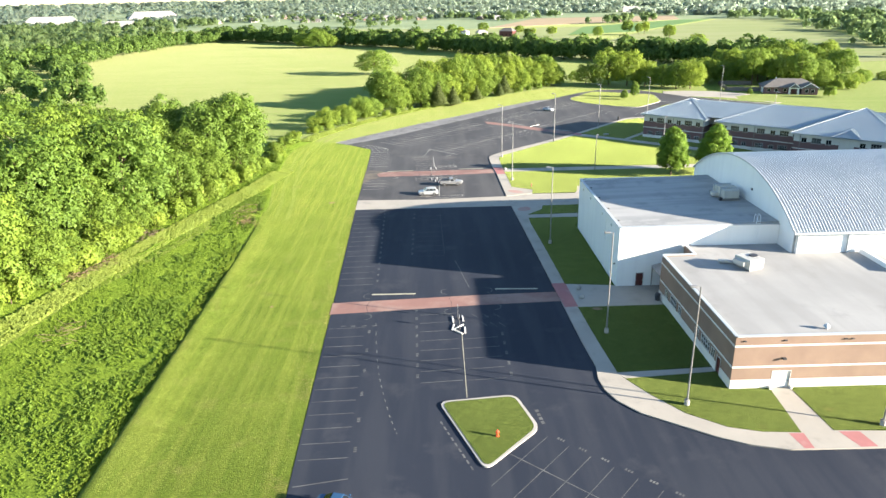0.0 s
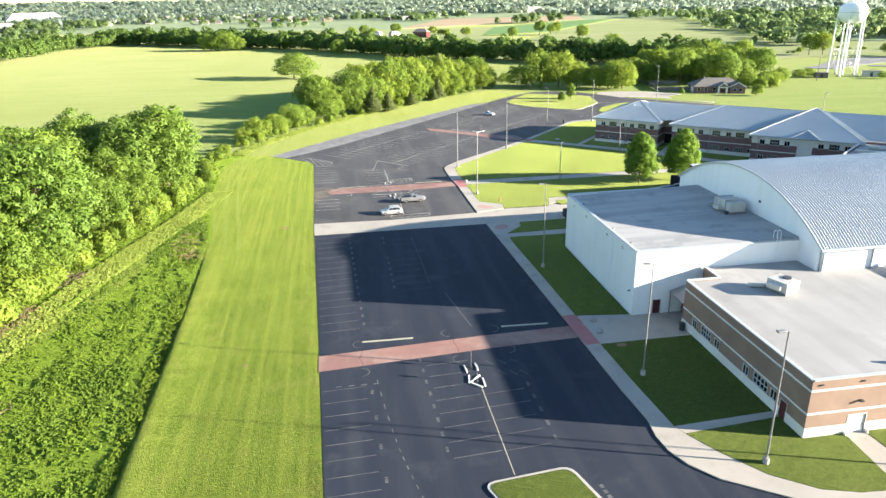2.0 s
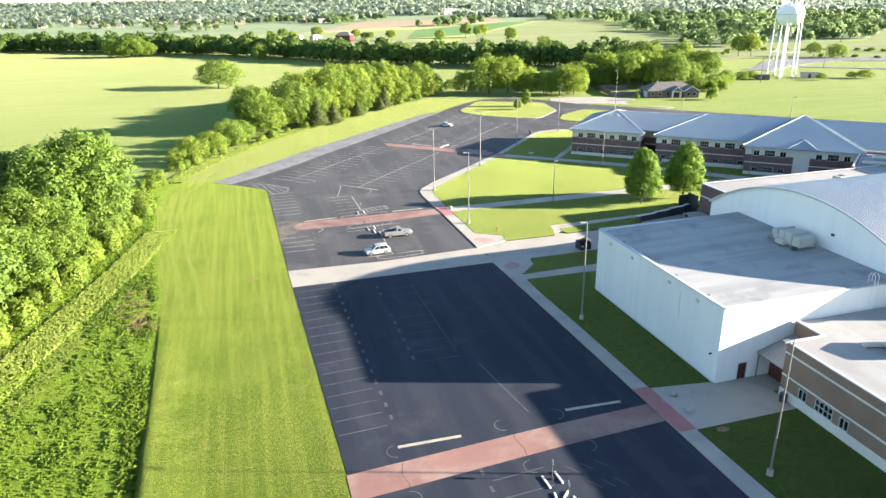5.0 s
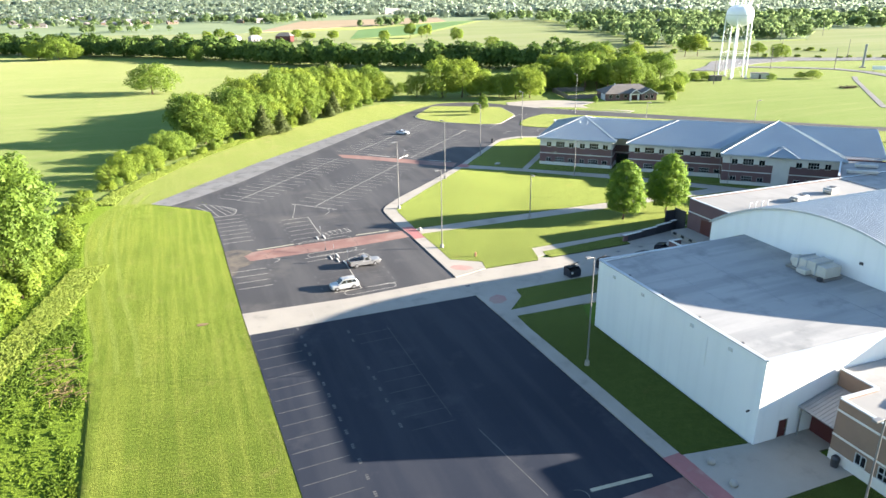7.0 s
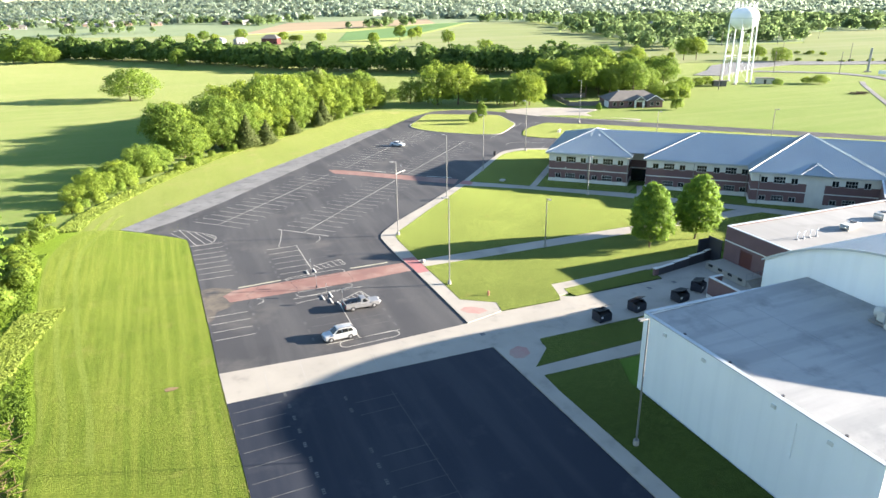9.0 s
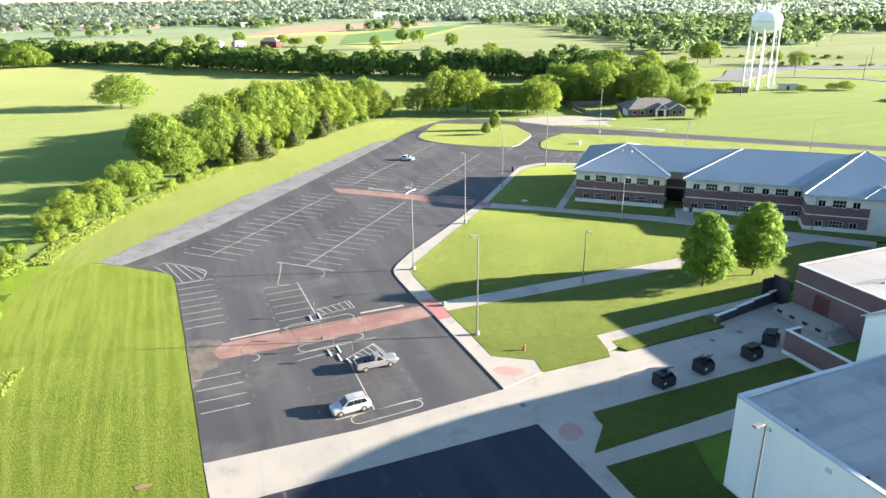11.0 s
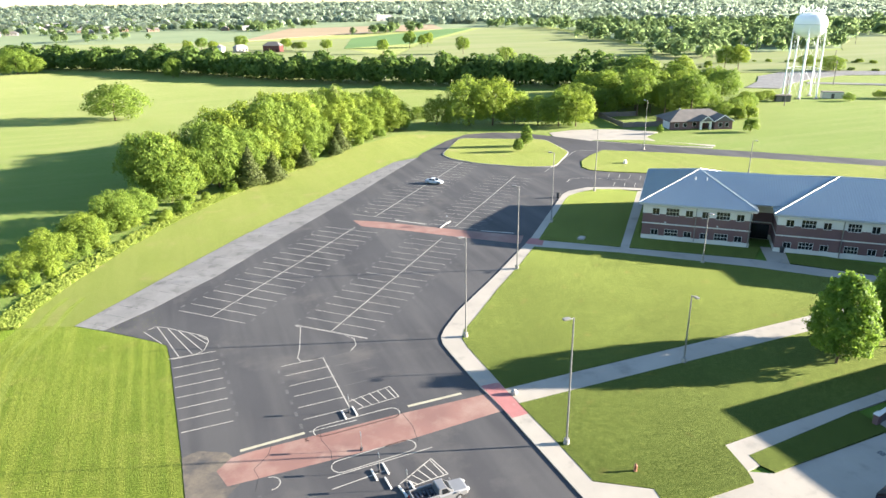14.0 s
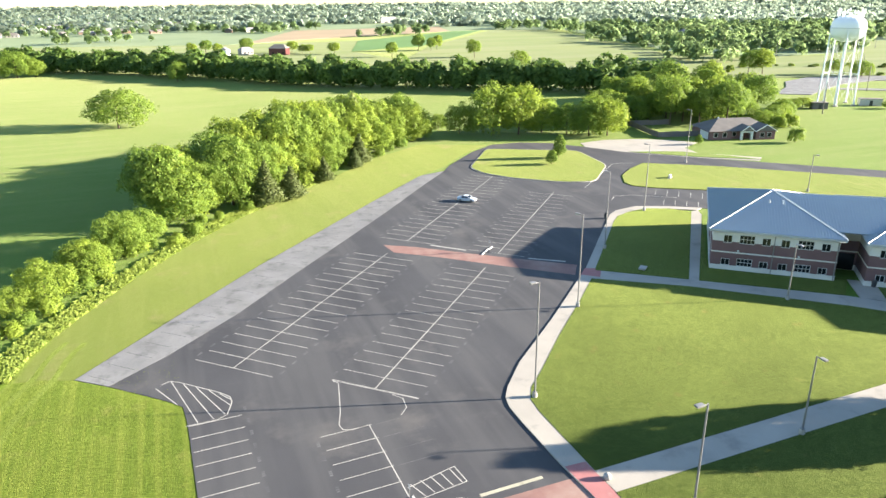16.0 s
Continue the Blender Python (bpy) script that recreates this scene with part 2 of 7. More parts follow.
M["leaf_pale"] = leaf_material("pale_leaves", (0.28, 0.33, 0.11), (0.19, 0.24, 0.075), 0.5, 0.2)
M["leaf_maple"] = leaf_material("maple_leaves", (0.25, 0.37, 0.05), (0.12, 0.21, 0.03), 0.56, 0.3)
M["leaf_dark"] = leaf_material("cedar_leaves", (0.10, 0.125, 0.032), (0.055, 0.078, 0.022), 0.25, 0.3)
# leaf colour lifted a little towards aerial haze
M["leaf_far_haze"] = leaf_material("far_leaves_haze_tint", (0.24, 0.32, 0.125), (0.17, 0.245, 0.10), 0.75, 0.0)
M["faint"] = surface("faded_road_paint", (0.13, 0.13, 0.122), (0.055, 0.055, 0.055), 0.5, 10.0, 0.75, grain=0.4, spots=((0.03, 0.03, 0.033), 0.6, 0.45, 0.7))
M["tuft"] = leaf_material("meadow_blades", (0.205, 0.29, 0.034), (0.12, 0.195, 0.022), 0.5)

M["leaf_hedge"] = leaf_material("hedgerow_leaves", (0.165, 0.25, 0.050), (0.080, 0.138, 0.030), 0.5, 0.0)
M["canopy"] = plain("grey_metal_canopy", (0.27, 0.275, 0.28), 0.5, 0.2)
M["track"] = blades(surface("pale_mower_track", (0.094, 0.124, 0.020), (0.080, 0.110, 0.016), 0.09, 2.4, grain=0.5, rough=0.9, bump=0.16, bump_size=7.0, spec=0.08), fine=4.0, uneven=1.3, weight=0.50, tint=(1.1, 1.0, 1.4))
M["dry"] = leaf_material("dry_grass", (0.40, 0.36, 0.15), (0.26, 0.25, 0.09), 0.4)
M["weed"] = leaf_material("ditch_weed_leaves", (0.18, 0.26, 0.034), (0.10, 0.165, 0.022), 0.45)
M["turf"] = leaf_material("turf_blades", (0.19, 0.25, 0.034), (0.13, 0.18, 0.022), 0.5)
# distance haze is mixed into this paler, bluer leaf colour
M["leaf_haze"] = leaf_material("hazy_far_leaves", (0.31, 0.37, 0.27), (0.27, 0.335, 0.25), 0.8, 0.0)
M["twig"] = leaf_material("dry_brush", (0.22, 0.17, 0.11), (0.12, 0.09, 0.055), 0.2)
M["ghost"] = surface("worn_off_road_paint", (0.062, 0.063, 0.064), (0.030, 0.032, 0.037), 0.6, 10.0, 0.75, grain=0.4, spots=((0.024, 0.027, 0.034), 0.5, 0.42, 0.62))
M["dust"] = surface("tan_dust_on_asphalt", (0.165, 0.14, 0.108), (0.10, 0.09, 0.078), 0.5, 4.0, 0.9, grain=0.4, spots=((0.056, 0.057, 0.062), 0.35, 0.48, 0.66), spec=0.2)
M["rusty"] = plain("faded_rust_paint", (0.30, 0.13, 0.075), 0.6)
M["rim"] = plain("dull_alloy_rim", (0.28, 0.28, 0.29), 0.4, 0.5)


# ---- mesh helpers ----
def mesh_of(bm, name, material, smooth=False):
    me = bpy.data.meshes.new(name)
    bm.normal_update()
    bm.to_mesh(me)
    bm.free()
    me.materials.append(material)
    if smooth:
        for p in me.polygons:
            p.use_smooth = True
    return me


def part(name, bm, material, parent=None, label="", smooth=False):
    ob = new(name, mesh_of(bm, name, material, smooth))
    if parent:
        ob.parent = parent
    return tagged(ob, label) if label else ob


def thing(name, label, category, x=0.0, y=0.0, z=0.0, turn=0.0, group="", kind=""):
    ob = new(name)
    ob.empty_display_size = 0.3
    ob.matrix_basis = pose(x, y, z, 0, 0, turn)
    return tagged(ob, label, category, group, kind)


def box(bm, x0, x1, y0, y1, z0, z1, m=None):
    v = [bm.verts.new((m @ Vector(c)) if m else c) for c in ((x0, y0, z0), (x1, y0, z0), (x1, y1, z0), (x0, y1, z0), (x0, y0, z1), (x1, y0, z1), (x1, y1, z1), (x0, y1, z1))]
    for f in ((3, 2, 1, 0), (4, 5, 6, 7), (0, 1, 5, 4), (1, 2, 6, 5), (2, 3, 7, 6), (3, 0, 4, 7)):
        bm.faces.new([v[i] for i in f])
    return bm


def soft_box(x0, x1, y0, y1, z0, z1, r=0.05, seg=2):
    bm = box(bmesh.new(), x0, x1, y0, y1, z0, z1)
    bmesh.ops.bevel(bm, geom=bm.edges[:], offset=r, segments=seg, profile=0.6, affect="EDGES")
    return bm


def prism(bm, pts, z0, z1):
    """A level slab with the outline pts (anticlockwise or not)."""
    area = sum(a[0] * b[1] - b[0] * a[1] for a, b in zip(pts, pts[1:] + pts[:1]))
    pts = pts if area > 0 else pts[::-1]
    top = [bm.verts.new((x, y, z1)) for x, y in pts]
    low = [bm.verts.new((x, y, z0)) for x, y in pts]
    bm.faces.new(top)
    n = len(pts)
    for i in range(n):
        j = (i + 1) % n
        bm.faces.new((low[i], low[j], top[j], top[i]))
    return bm


def tube(bm, a, b, r0, r1, n=8, cap=True):
    a, b = Vector(a), Vector(b)
    q = (b - a).to_track_quat("Z", "Y").to_matrix()
    ring = [[bm.verts.new(p + q @ Vector((r * math.cos(k * math.tau / n), r * math.sin(k * math.tau / n), 0))) for k in range(n)] for p, r in ((a, r0), (b, r1))]
    for k in range(n):
        bm.faces.new((ring[0][k], ring[0][(k + 1) % n], ring[1][(k + 1) % n], ring[1][k]))
    if cap:
        bm.faces.new(ring[1])
        bm.faces.new(ring[0][::-1])
    return bm


def slab(name, pts, top, material, label, low=-0.25, category="", kind="structure"):
    ob = part(name, prism(bmesh.new(), pts, low, top), material)
    return tagged(ob, label, category or name.replace("_", " "), "", kind)


def line_box(bm, a, b, w, z0, z1):
    a, b = Vector((*a, 0)), Vector((*b, 0))
    d = (b - a).normalized()
    s = Vector((-d.y, d.x, 0)) * w / 2
    return prism(bm, [tuple(p.xy) for p in (a - s, b - s, b + s, a + s)], z0, z1)


def arc_pts(cx, cy, r, a0, a1, n):
    return [(cx + r * math.cos(radians(a0 + (a1 - a0) * i / n)), cy + r * math.sin(radians(a0 + (a1 - a0) * i / n))) for i in range(n + 1)]


# ---- ground ----
bm = bmesh.new()
for x0 in range(-4800, 4800, 1200):
    for y0 in range(-2400, 4800, 1200):
        bm.faces.new([bm.verts.new(c) for c in ((x0, y0, -0.06), (x0 + 1200, y0, -0.06), (x0 + 1200, y0 + 1200, -0.06), (x0, y0 + 1200, -0.06))])
bmesh.ops.remove_doubles(bm, verts=bm.verts[:], dist=0.01)
tagged(part("ground", bm, M["field"]), "bright green hay field reaching to the horizon", "ground", "", "structure")


def west_edge(y):
    return -13.35 - 0.0238 * y if y < 150 else -16.92 - 0.0195 * (y - 150)


MOW = ((0, -33.8), (55, -34.2), (90, -34.9), (115, -35.5), (135, -36.2), (150, -37.1), (165, -39.3), (180, -40.8), (190, -41.7), (200, -42.3), (208, -42.2), (215, -40.9), (222, -38.3))


def mow_edge(y):
    """West edge of the mown strip."""
    for (y0, x0), (y1, x1) in zip(MOW, MOW[1:]):
        if y <= y1:
            return x0 + (x1 - x0) * (y - y0) / (y1 - y0)
    return MOW[-1][1]


mown = [(west_edge(y), y) for y in (0, 40, 54, 80, 110, 150, 180, 204)] + [(-18.3, 208.0), (-19.7, 209.8), (-22.5, 212.5), (-26.6, 216.4), (-30.4, 219.6), (-34.5, 221.4)]
mown += [(x, y) for y, x in MOW[::-1]]
slab("mown_strip", mown, -0.03, M["lawn"], "mown grass strip with long mower tracks beside the parking lot", category="lawn")
BANK_WEST = [(-38.3, 222.0), (-36.6, 229.0), (-32.6, 237.5), (-24.4, 252.5), (-14.6, 267.6), (-4.0, 281.0), (8.0, 293.5), (24.0, 310.0), (42.0, 328.0), (60.0, 341.0)]
bank = [(-34.5, 221.4), (-30.4, 219.6), (-22.6, 229.0), (-14.4, 238.6), (-3.6, 250.9), (9.9, 264.9), (27.5, 283.2), (45.4, 301.2), (54.0, 307.5), (66.0, 320.5), (79.0, 331.0)] + BANK_WEST[::-1]
slab("mown_bank", bank, -0.034, M["bank"], "mown grass bank between the gravel and the clump of trees", category="lawn")
# mower tracks that follow the edge of the strip and swing round onto the bank
edge = [Vector((x, y)) for y, x in MOW[3:-1]] + [Vector(p) for p in BANK_WEST[:4]]
smooth_edge = []
for a, b, c, d in zip(edge, edge[1:], edge[2:], edge[3:]):
    for k in (0.0, 0.25, 0.5, 0.75):
        smooth_edge.append(0.5 * (2 * b + (c - a) * k + (2 * a - 5 * b + 4 * c - d) * k * k + (3 * b - 3 * c + d - a) * k ** 3))
for off, wide in ((0.12, 0.45), (2.3, 0.8), (4.9, 0.8)):
    left, right = [], []
    for a, b, c in zip(smooth_edge, smooth_edge[1:], smooth_edge[2:]):
        n = Vector(((c - a).y, -(c - a).x)).normalized()
        left.append(tuple(b + n * off))
        right.append(tuple(b + n * (off + wide)))
    slab("mower_track", left + right[::-1], -0.024, M["track"], "paler curved mower track in the mown strip", -0.1, "grass")
rough_ground = [(x, y) for y, x in MOW] + [(-46, 226), (-62, 205), (-80, 150), (-85, 60), (-80, 0)]
slab("meadow", rough_ground, -0.04, M["meadow"], "rough unmown meadow and weedy ditch beside the mown strip", category="meadow")

def ridge(pts, high, wide, material, label):
    """A low grass ridge: a slow rise up to the line pts and a short drop beyond it."""
    bm = bmesh.new()
    rows = []
    for i, (x, y) in enumerate(pts):
        a, b = Vector(pts[max(0, i - 1)]), Vector(pts[min(len(pts) - 1, i + 1)])
        n = Vector(((b - a).y, -(b - a).x)).normalized()
        z = high * min(1.0, 3.0 * i / len(pts), 3.0 * (len(pts) - 1 - i) / len(pts)) * (1 + 0.5 * noise.noise(Vector((x * 0.3, y * 0.3, 2.0))) + 0.5 * noise.noise(Vector((x, y * 1.1, 6.0))))
        w = 1 + 0.25 * noise.noise(Vector((x, y * 0.6, 9.0)))
        rows.append([bm.verts.new((x + n.x * u * w, y + n.y * u * w, -0.05 + (z + 0.025) * k)) for u, k in ((wide, 0.0), (wide * 0.72, 0.14), (wide * 0.4, 0.5), (wide * 0.12, 0.92), (0.0, 1.0), (-0.25, 0.7), (-0.55, 0.0))])
    for p, q in zip(rows, rows[1:]):
        for k in range(6):
            bm.faces.new((p[k], q[k], q[k + 1], p[k + 1])).smooth = True
    bmesh.ops.recalc_face_normals(bm, faces=bm.faces[:])
    if sum(f.normal.z for f in bm.faces) < 0:
        bmesh.ops.reverse_faces(bm, faces=bm.faces[:])
    tagged(part("grass_ridge", bm, material), label, "grass", "", "structure")


ridge([(mow_edge(y), y) for y in np.arange(20.0, 146.0, 0.8)], 0.46, 6.5, M["lawn"], "mown lip of the strip above the weedy ditch")
ridge([(-56.2 + 0.27 * k + 0.3 * math.sin(k), 114.0 + k) for k in range(20)], 0.4, 2.4, M["meadow"], "low grassy ridge in the unmown band by the woods")
slab("tall_grass_band", [(-43.5, 178), (-47.6, 163), (-52.5, 148), (-56.4, 132), (-61.4, 109), (-64.5, 96), (-70.0, 60), (-63.0, 60), (-57.4, 99), (-51.0, 117), (-46.1, 134), (-41.0, 157), (-40.6, 178)], -0.02, M["track"], "band of pale unmown grass along the woods", category="grass")
lot_south = [(west_edge(0), -60), (west_edge(0), 0), (west_edge(54), 54), (west_edge(100), 100), (-17.0, 145.6), (17.5, 145.8), (18.4, 122), (19.0, 105), (19.4, 92), (19.7, 82), (20.1, 75.5), (19.7, 72.5), (19.9, 70.0), (20.8, 67.6), (22.8, 65.0), (26.2, 62.6), (29.5, 60.3), (32.4, 58.8), (36.1, 57.8), (46, 57.7), (110, 57.7), (110, -60)]
lot_s = slab("parking_lot_south", lot_south, 0.0, M["asphalt"], "dark freshly sealed asphalt parking lot with faded bay markings", category="parking lot")
slab("concrete_road", [(-17.0, 145.6), (17.5, 145.8), (19.9, 143.4), (24.0, 143.6), (24.4, 145.2), (36.8, 145.4), (54.5, 146.0), (67.0, 146.0), (67.0, 161.0), (53.4, 157.2), (53.4, 155.9), (36.5, 155.5), (34.4, 156.7), (33.6, 155.2), (23.5, 155.2), (17.3, 153.6), (-1.0, 152.4), (-17.2, 153.0)], 0.006, M["concrete"], "pale concrete service road running across to a loading yard", category="road")
lot_north = [(-17.2, 153.0), (-1.0, 152.4), (17.3, 153.6), (17.1, 168), (17.0, 176), (16.6, 182), (16.5, 190), (16.6, 193.3), (17.1, 195.2), (18.4, 197.2), (22.6, 202), (32.9, 211.4), (48.6, 226.6), (58.9, 238.2), (68.2, 248.5), (70.8, 251.4), (73.7, 253.4), (79.7, 254.4), (86, 251.6), (92.3, 247.4), (104, 240), (140, 214), (156, 219), (102.3, 259.8), (93.4, 265.8), (90.2, 269.5), (89.8, 273.0), (93.7, 279.4), (100.0, 284.5), (108.0, 289.2), (124.8, 276.8), (163.1, 240.6), (260, 150), (262, 156), (168.0, 248.2), (128.0, 287.5), (113.0, 303.0), (106.0, 315.0), (99.0, 325.0), (90.5, 330.0), (80.7, 330.5), (70.0, 322.5), (57.0, 309.0), (53.3, 303.6), (41.7, 290.4), (27.5, 273.6), (16.2, 260.8), (1.6, 244.5), (-9.6, 231.6), (-19.9, 221.7), (-26.6, 216.4), (-22.5, 212.5), (-19.7, 209.8), (-18.3, 208.0), (west_edge(204), 204), (west_edge(180), 180)]
lot_n = slab("parking_lot_north", lot_north, 0.0, M["old_asphalt"], "worn grey asphalt parking lot and drive with faded bay markings", category="parking lot")
slab("gravel_strip", [(-30.6, 219.8), (-26.6, 216.4), (-19.9, 221.7), (-9.6, 231.6), (1.6, 244.5), (16.2, 260.8), (27.5, 273.6), (41.7, 290.4), (53.3, 303.6), (45.4, 301.2), (27.5, 283.2), (9.9, 264.9), (-3.6, 250.9), (-14.4, 238.6), (-22.6, 229.0)], 0.012, M["gravel"], "strip of grey gravel along the edge of the asphalt", category="gravel")
slab("driveway", [(106.0, 315.0), (113.0, 303.0), (128.0, 287.5), (140, 278.0), (144, 281.0), (131.5, 293.5), (133.0, 301.0), (142.0, 306.0), (137.0, 313.0), (128.0, 319.0), (118, 322), (108, 321)], 0.01, M["concrete"], "pale concrete driveway before a brick house", category="driveway")

# pavements, 13 cm proud of the asphalt
K = 0.13
walk_in_s = [(17.5, 145.8), (18.4, 122), (19.0, 105), (19.4, 92), (19.7, 82), (20.1, 75.5), (19.7, 72.5), (19.9, 70.0), (20.8, 67.6), (22.8, 65.0), (26.2, 62.6), (29.5, 60.3), (32.4, 58.8), (36.1, 57.8), (46, 57.7), (110, 57.7)]
walk_out_s = [(110, 60.5), (47.6, 60.5), (42.2, 60.8), (38.6, 60.6), (34.6, 60.9), (31.3, 61.9), (27.7, 64.7), (24.9, 68.7), (23.0, 72.2), (22.4, 73.8), (21.9, 81.5), (21.4, 92.8), (21.1, 101.6), (20.6, 118), (20.0, 133.0), (20.1, 136.6), (20.2, 138.8), (23.9, 142.6), (24.0, 143.6), (19.9, 143.4)]
slab("pavement_south", walk_in_s + walk_out_s, K, M["concrete"], "pale concrete pavement curving along the kerb of the lot", category="pavement")
walk_in_n = [(17.3, 153.6), (17.1, 168), (17.0, 176), (16.6, 182), (16.5, 190), (16.6, 193.3), (17.1, 195.2), (18.4, 197.2), (22.6, 202), (32.9, 211.4), (48.6, 226.6), (58.9, 238.2), (68.2, 248.5), (70.8, 251.4), (73.7, 253.4), (79.7, 254.4), (86, 251.6), (92.3, 247.4)]
walk_out_n = [(90.2, 246.4), (85.5, 249.6), (80.5, 252.0), (75.7, 251.3), (71.5, 249.6), (68.6, 246.8), (60.5, 237.6), (50.2, 226.0), (47.2, 222.3), (39.9, 215.0), (31.7, 207.0), (23.9, 198.8), (21.0, 196.0), (19.6, 193.6), (19.3, 191), (19.2, 181), (19.4, 168), (19.4, 161.3), (24.1, 158.1), (23.5, 155.2)]
slab("pavement_north", walk_in_n + walk_out_n, K, M["concrete"], "pale concrete pavement following the bend of the kerb", category="pavement")
slab("entry_walk", [(21.1, 101.6), (21.4, 92.8), (34.45, 92.9), (34.45, 96.9), (40.8, 96.9), (40.8, 101.0), (28.9, 100.6)], K, M["concrete"], "broad concrete walk leading to the gym entrance", category="pavement")
slab("door_walk", [(22.4, 73.8), (23.0, 72.4), (34.6, 73.4), (34.6, 74.5)], K, M["concrete"], "narrow concrete path to a side door", category="pavement")
slab("south_walk", [(38.6, 60.6), (42.2, 60.8), (41.7, 69.4), (39.3, 69.4)], K, M["concrete"], "concrete path leading up to a white double door", category="pavement")
slab("gym_path", [(20.1, 136.6), (20.2, 138.8), (36.2, 139.4), (54.0, 140.2), (54.0, 137.2), (34.0, 136.6)], K, M["concrete"], "concrete path along the end of the gym", category="pavement")
slab("lawn_walk", [(19.2, 176.2), (19.2, 179.7), (92.4, 180.2), (95.8, 176.6)], K, M["concrete"], "straight concrete walk across the campus lawn", category="pavement")
slab("yard_walk", [(34.3, 156.7), (36.1, 156.9), (36.3, 158.5), (53.4, 160.0), (70.0, 160.6), (70.0, 162.2), (35.3, 160.8)], K, M["concrete"], "concrete walk bending round to the loading yard", category="pavement")
slab("school_walk", [(46.9, 222.2), (49.6, 225.1), (61.4, 215.4), (79.2, 200.6), (105, 172.0), (102, 170.0), (76.3, 197.8), (59.4, 213.2)], K, M["concrete"], "concrete walk along the front of the school", category="pavement")
slab("side_walk", [(61.4, 215.4), (62.6, 214.4), (88.6, 243.2), (90.2, 246.4), (88.2, 246.0)], K, M["concrete"], "narrow concrete walk along the end of the school", category="pavement")
slab("entrance_apron", [(80.6, 199.0), (83.2, 196.6), (88.2, 202.6), (85.2, 205.2)], K, M["concrete"], "concrete apron before a recessed school entrance", category="pavement")


def lawn(pts, label, z=0.16):
    slab("lawn", pts, z, M["yard"], label, category="lawn")


lawn([(21.1, 101.6), (28.75, 100.6), (28.75, 131.0), (31.0, 136.5), (20.1, 136.6), (20.0, 133.0), (20.6, 118)], "shaded lawn between the pavement and the white gym")
lawn([(20.2, 138.8), (36.2, 139.4), (54.0, 140.2), (54.5, 145.8), (36.8, 145.4), (24.4, 145.2), (24.0, 143.6), (23.9, 142.6)], "strip of shaded lawn beside the service road")
lawn([(22.4, 73.8), (34.6, 74.5), (34.45, 92.9), (21.4, 92.8), (21.9, 81.5)], "shaded square lawn beside the brick building")
lawn([(23.0, 72.3), (24.9, 68.7), (27.7, 64.7), (31.3, 61.9), (34.6, 60.9), (38.6, 60.6), (39.3, 69.4), (34.6, 69.5), (34.6, 73.4)], "sunlit curved lawn at the corner of the brick building")
lawn([(42.2, 60.8), (110, 60.5), (110, 69.5), (41.7, 69.4)], "sunlit lawn before the tan brick wall")
lawn([(19.4, 161.3), (24.1, 158.1), (23.5, 155.2), (33.6, 155.2), (34.3, 156.7), (35.3, 160.8), (70.0, 162.2), (104, 163), (101.4, 170.4), (95.8, 176.6), (19.2, 176.2), (19.4, 168)], "campus lawn south of the straight walk")
lawn([(36.3, 158.5), (36.1, 156.9), (36.6, 155.5), (53.4, 156.0), (53.4, 160.0)], "narrow lawn between walk and service road")
lawn([(19.2, 179.7), (92.4, 180.2), (76.3, 197.8), (59.4, 213.2), (46.9, 222.2), (39.9, 215.0), (31.7, 207.0), (23.9, 198.8), (21.0, 196.0), (19.6, 193.6), (19.3, 191), (19.2, 181)], "broad campus lawn between kerb and school walk")
lawn([(49.6, 225.1), (61.4, 215.4), (88.2, 246.0), (85.5, 249.6), (80.5, 252.0), (75.7, 251.3), (71.5, 249.6), (68.6, 246.8), (60.5, 237.6), (50.2, 226.0)], "half-shaded lawn at the end of the school")
lawn([(62.6, 214.4), (79.2, 200.6), (85.2, 205.2), (69.0, 219.8), (88.6, 243.2)], "strip of lawn under the school windows")
lawn([(83.2, 196.6), (105, 172.0), (114, 168), (99.5, 184.0), (88.2, 202.6)], "strip of lawn under the school windows")


def kerbed_island(name, pts, label, width=0.45, grass="yard"):
    n = len(pts)
    cx, cy = sum(p[0] for p in pts) / n, sum(p[1] for p in pts) / n
    inner = [(cx + (x - cx) * (1 - width / math.hypot(x - cx, y - cy)), cy + (y - cy) * (1 - width / math.hypot(x - cx, y - cy))) for x, y in pts]
    isle = thing(name, label, "traffic island", kind="structure")
    part("kerb", prism(bmesh.new(), pts, -0.2, 0.15), M["kerb"], isle, "pale concrete kerb")
    part("grass", prism(bmesh.new(), inner, 0.0, 0.19), M[grass], isle, "short green grass")


def rounded(pts, r, n=5):
    out = []
    for a, b, c in zip(pts[-1:] + pts[:-1], pts, pts[1:] + pts[:1]):
        a, b, c = Vector(a), Vector(b), Vector(c)
        p, q = b + (a - b).normalized() * r, b + (c - b).normalized() * r
        for i in range(n + 1):
            k = i / n
            out.append(tuple(p * (1 - k) ** 2 + b * 2 * k * (1 - k) + q * k * k))
    return out


kerbed_island("traffic_island", rounded([(0.1, 68.4), (9.2, 69.5), (11.1, 62.7), (4.6, 55.9)], 1.3), "four-sided grass island with a pale concrete kerb", 0.4)
kerbed_island("traffic_island", rounded([(61.0, 304.0), (76.0, 325.0), (100.5, 311.0), (97.5, 291.0), (84.0, 276.5), (76.0, 279.5), (66.0, 289.0), (61.5, 297.0)], 3.0, 3), "large grass island at the turn of the drive", 0.3, "bank")
slab("verge", [(90.2, 269.6), (93.6, 265.9), (102.3, 260.0), (156, 219.2), (250, 140), (258, 150), (163.1, 240.4), (124.8, 276.6), (108.0, 289.0), (100.0, 284.3), (94.0, 279.2), (90.3, 273.0)], 0.14, M["bank"], "grass verge between the drive and the road", category="lawn")
